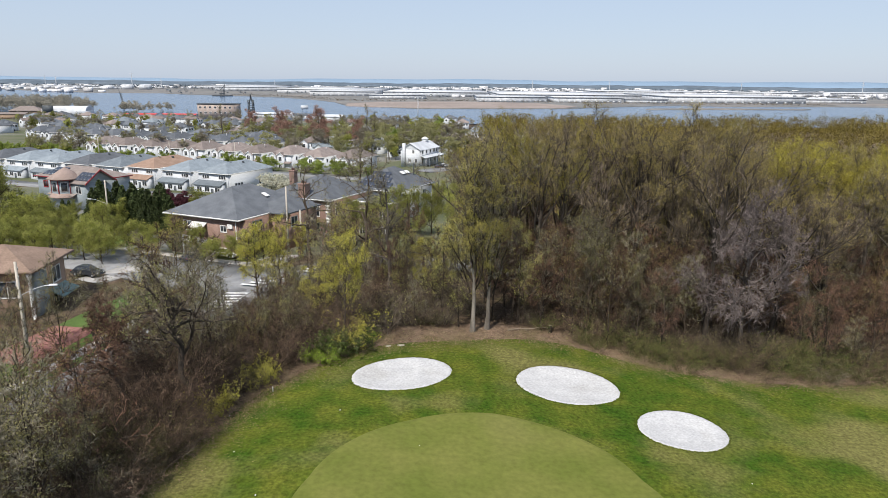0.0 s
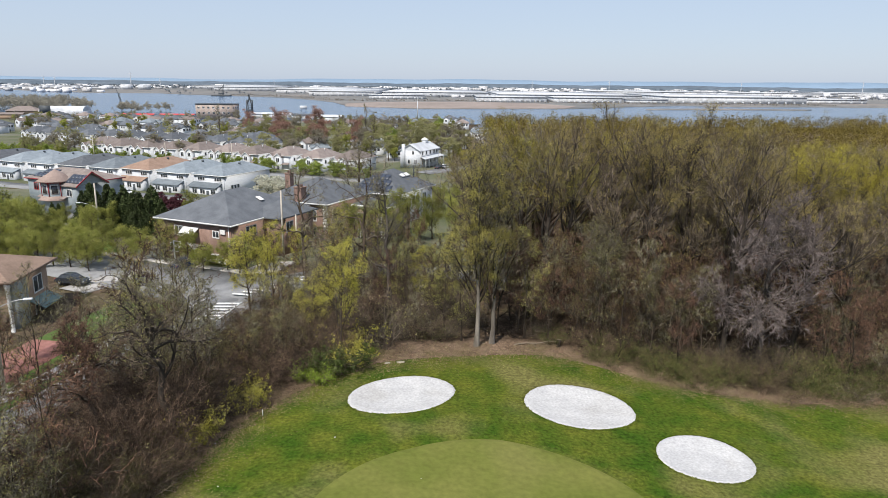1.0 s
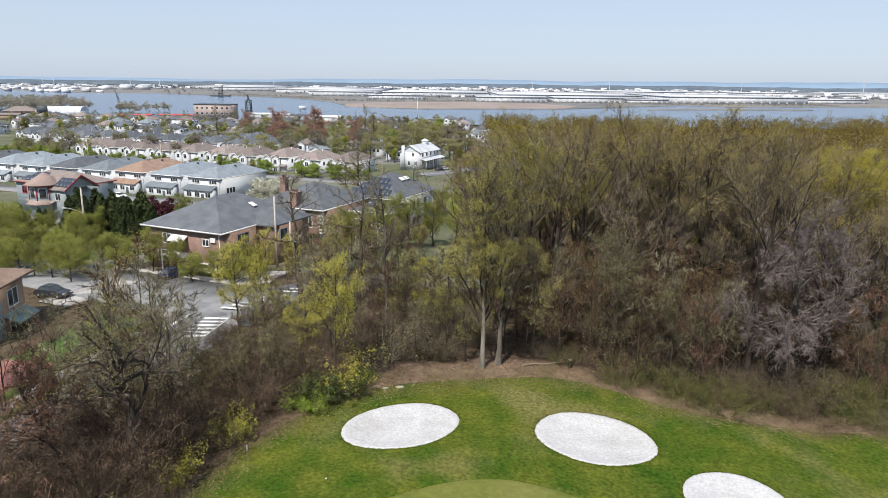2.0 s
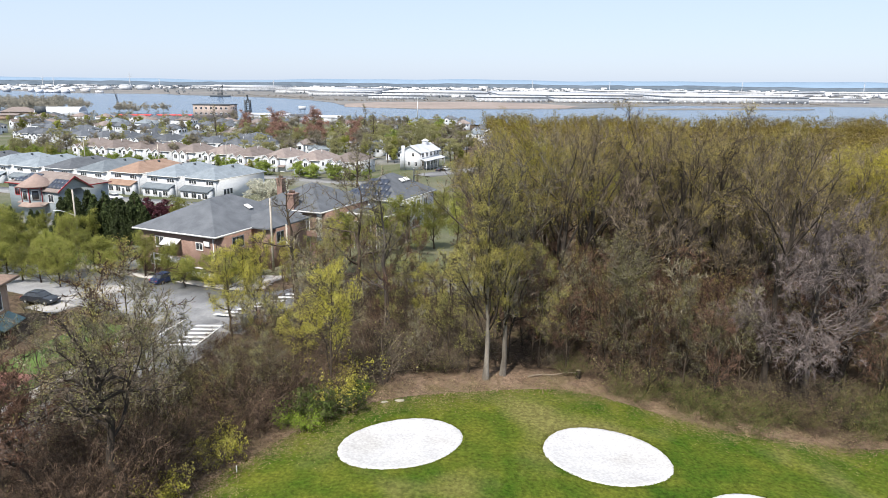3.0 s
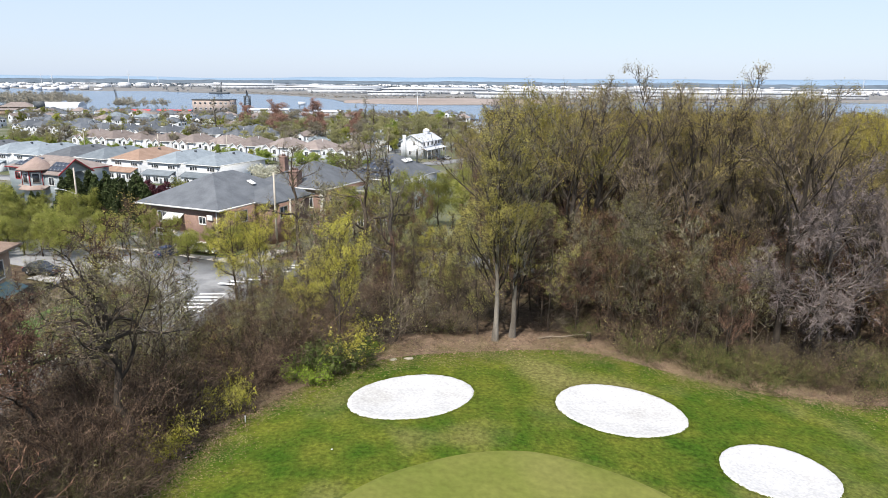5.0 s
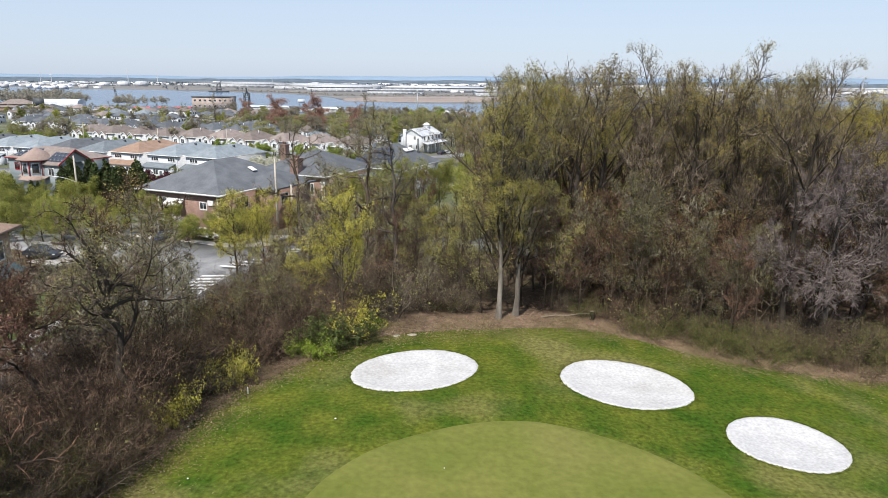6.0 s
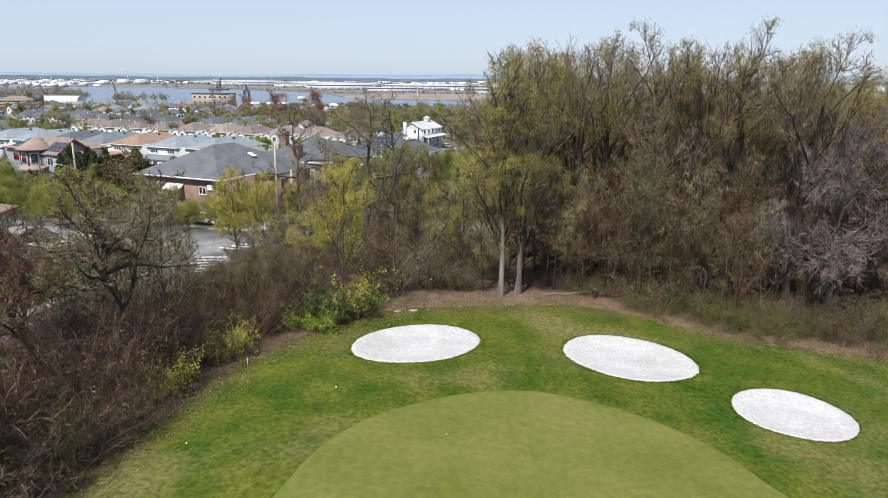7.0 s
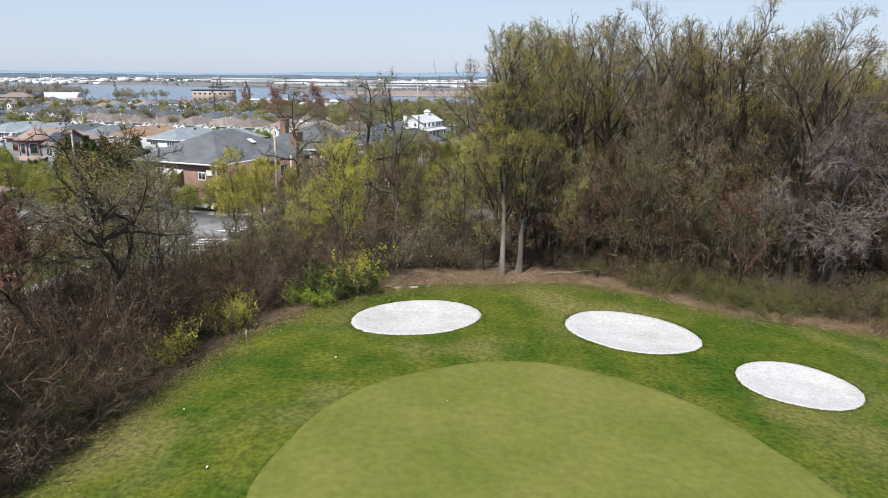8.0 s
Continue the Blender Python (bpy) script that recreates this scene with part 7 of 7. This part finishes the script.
# ---- small things of the course and the wood's edge ----
place(GBUSH, -11.2, 58.9, 0.85, 0)
place(DBUSH, -10.0, 60.3, 0.95, 120)
place(DBUSH, -9.2, 61.6, 0.8, 10)
place(GBUSH, -8.2, 63.4, 0.5, 60)
place(GBUSH, -7.4, 64.0, 0.42, 200)
place(YBUSH, -18.2, 48.9, 0.8, 0, 1.25)
place(YBUSH, -15.7, 53.8, 0.62, 70, 1.15)
place(YBUSH, -9.6, 62.6, 1.25, 150)
place(YBUSH, -21.6, 41.5, 0.7, 30)
for x, y, s in ((21.5, 66.0, 0.5), (24.0, 65.0, 0.55), (27.5, 64.5, 0.5), (30.0, 64.0, 0.45), (33.5, 64.5, 0.5), (19.0, 68.5, 0.5), (36.0, 65.5, 0.55)):
    place(BRUSH[5], x, y, s * 1.3, 50 * x, group="brush along the wood's edge")
    place(BRUSH[6], x + 1.2, y + 0.7, s * 1.4, 70 * x, group="brush along the wood's edge")
small_r = np.random.default_rng(77)
for i in range(6, 116):
    for _ in range(2):
        p = along[i] + nrm[i] * small_r.uniform(-0.4, 2.2) + small_r.uniform(-0.5, 0.5, 2)
        if small_r.random() < 0.5:
            s = small_r.uniform(0.35, 0.9)
            place(WEEDS[int(small_r.integers(2))], p[0], p[1], s, small_r.uniform(0, 360), group="dry weeds along the wood's edge")

# bare earth along the edge of the grass
for i0, i1, off, w in ((2, 52, 1.1, 2.6), (48, 84, 1.5, 4.6), (80, 117, 1.2, 3.0)):
    strip("ground_bare_earth", [tuple(along[i] + nrm[i] * off) for i in range(i0, i1, 3)], w, 0.03, 0.3, M_DIRT, "strip of bare reddish-brown earth and leaf litter at the grass edge", "earth", n=70)

strip("ground_bare_earth", [(24.5, 63.2), (27.5, 62.6), (30.0, 62.2), (33.0, 62.2)], 2.0, 0.05, 0.3, M_DIRT, "worn patch of bare reddish earth at the grass edge", "earth", n=24)
for x, y, w, turn in ((-5.2, 62.5, 0.3, 20), (-4.0, 63.0, 0.4, 5)):
    ob = new("sand_patch", rot_profile("sand_patch", [(w, -0.05), (w, 0.02), (w * 0.7, 0.035), (0.02, 0.04)], 14, M_SPILL))
    ob.matrix_basis = pose(x, y, gz(x, y) + 0.05, 0, 0, turn) @ Matrix.Diagonal((1, 0.6, 1, 1))
    tagged(ob, "small pale patch of spilled sand in the grass", "sand")

# fallen leaves drifted along the edge of the grass
fl = np.random.default_rng(31)
k_ = 42000
fi = fl.integers(2, 117, k_)
off_ = fl.normal(0.4, 1.0, k_) * np.where((along[fi, 0] > -7) & (along[fi, 0] < 15), 1.2, 0.8)
fp = along[fi] + nrm[fi] * off_[:, None] + fl.normal(0, 0.5, (k_, 2))
fp = np.column_stack([fp, ground_z(fp[:, 0], fp[:, 1]) + fl.uniform(0.06, 0.16, k_)])
v_, f_ = leaves(fl, fp, 0.05, 0.01, 0.7)
tagged(new("fallen_leaves", mesh_np("fallen_leaves", v_, [f_], M_FLAKE)), "dry tan fallen leaves strewn along the grass edge", "leaves", kind="stuff")

# fallen branches and a stump
def dead_branch(x, y, L, turn, rise, seed, label):
    r = np.random.default_rng(seed)
    t = np.linspace(0, 1, 8)
    P = np.stack([L * t, 0.22 * np.cumsum(r.standard_normal(8)) * L / 4, 0.1 + rise * L * t + 0.05 * r.standard_normal(8)], 1)[None]
    R = (0.09 * (1 - 0.75 * t))[None]
    P1, R1, _ = sprout(r, P, R, 4, 0.35, 0.95, np.array([L * 0.3]), 45, 0.1, 3, 0.6, 0.2)
    ob = thing("fallen_branch", pose(x, y, gz(x, y), 0, 0, turn), label, "branch")
    part("limb", mesh_np("limb", *join(tubes(P, R, 7)), M_WOODCUT, True), ob)
    part("side_branches", mesh_np("side_branches", *join(tubes(P1, R1, 5)), M_WOODCUT, True), ob)


dead_branch(7.2, 69.3, 5.2, 8, 0.03, 1, "pale fallen branch lying at the wood's edge")
dead_branch(-7.2, 68.5, 4.0, 45, 0.55, 2, "pale dead limb leaning out of the brush")
dead_branch(22.5, 71.5, 3.5, 160, 0.25, 3, "pale dead limb among the undergrowth")
dead_branch(16.0, 70.5, 2.5, 100, 0.4, 4, "pale dead limb among the undergrowth")


def stump(x, y, r, h, label):
    ob = thing("tree_stump", pose(x, y, gz(x, y) - 0.1), label, "stump")
    part("bark", rot_profile("bark", [(r * 1.5, 0), (r * 1.1, 0.15), (r, h * 0.6), (r * 1.05, h)], 12, M_BARK), ob)
    part("cut_face", rot_profile("cut_face", [(r * 0.95, h), (r * 0.95, h + 0.02)], 12, M_WOODCUT, False), ob)


stump(-7.1, 67.2, 0.32, 0.9, "short dark tree stump at the grass edge")
stump(11.9, 70.2, 0.22, 0.9, "short broken stump beside fallen branches")


def marker(x, y):
    ob = thing("marker_post", pose(x, y, gz(x, y)), "short pale marker post in the grass", "post")
    part("post", rot_profile("post", [(0.035, -0.1), (0.035, 0.5), (0.02, 0.53)], 8, M_TRIM), ob)


marker(-14.1, 52.6)
M_LITTERWHITE = paint("white_scrap", (0.75, 0.75, 0.75), (0.85, 0.85, 0.85), 4)
for x, y, s in ((-7.9, 48.8, 0.1), (-11.5, 37.5, 0.1), (-14.5, 43.0, 0.08), (-1.5, 44.2, 0.06), (-16.5, 48.5, 0.08), (22.0, 42.5, 0.08)):
    ob = new("paper_scrap", boxes("paper_scrap", [(-s * 0.6, s * 0.6, -s * 0.4, s * 0.4, 0, 0.05)], M_LITTERWHITE, 0.018))
    ob.matrix_basis = pose(x, y, gz(x, y) + 0.1, 8, 5, 40 * x)
    tagged(ob, "crumpled white scrap lying on the grass", "scrap")

# grass blades over the rough
gb = np.random.default_rng(3)
n = 110000
bx, by = gb.uniform(-20, 42, n), gb.uniform(28, 69, n)
ok = in_grass(bx, by, 0.1) & (np.hypot(bx - GREEN[0], by - GREEN[1]) > GREEN[2] * 0.985)
for b_ in BUNKERS:
    ok &= bunker_r(bx, by, b_) > 1.015
bx, by = bx[ok], by[ok]
bz = ground_z(bx, by)
def blades(r, x, y, z):
    """Short mown blades, bent nearly flat."""
    k = len(x)
    az, w, L = r.uniform(0, 6.28, k), r.uniform(0.02, 0.05, k), r.uniform(0.10, 0.22, k)
    c, s = np.cos(az), np.sin(az)
    foot = np.stack([x, y, z], 1)
    side = np.stack([-s * w, c * w, 0 * w], 1)
    tip = foot + np.stack([c * L, s * L, r.uniform(0.015, 0.04, k)], 1)
    return np.stack([foot - side, foot + side, tip], 1).reshape(-1, 3)


bv_ = blades(gb, bx, by, bz + 0.01)
m = len(bv_) // 3
di = gb.integers(10, 117, 34000)
dp = along[di] - nrm[di] * np.abs(gb.normal(0.5, 1.5, 34000))[:, None] + gb.normal(0, 0.5, (34000, 2))
keep_ = in_grass(dp[:, 0], dp[:, 1], -0.2) & (np.sin(dp[:, 0] * 0.7) + np.sin(dp[:, 1] * 0.9 + 2) + gb.normal(0, 0.6, 34000) > -0.5)
for b_ in BUNKERS:
    keep_ &= bunker_r(dp[:, 0], dp[:, 1], b_) > 1.03
dp = dp[keep_]
dv_ = blades(gb, dp[:, 0], dp[:, 1], ground_z(dp[:, 0], dp[:, 1]) + 0.03)
tagged(new("dry_grass", mesh_np("dry_grass", dv_, [np.arange(len(dv_)).reshape(-1, 3)], M_DRYEDGE)), "dry olive grass thinning out towards the wood", "grass", kind="stuff")
tagged(new("grass_tufts", mesh_np("grass_tufts", bv_, [np.arange(3 * m).reshape(-1, 3)], M_GRASSBLADE)), "short uneven tufts of rough grass", "grass", kind="stuff")

# the patterns from which the copies were made
for ob in (*PALE, *LEAFY_FAR, *TALL, *LEANING, *BARE, *UNDER, *BRIGHT, *GOLD, *CROOKED, FORKED, LEANER, *THICKET, *BRUSH, *FARBARE, YBUSH, GBUSH, DBUSH, *WEEDS, *MID, *LEAFY, *CONE, PURPLE, RUST, BLOSSOM, PINKT, LIME):
    retire(ob)
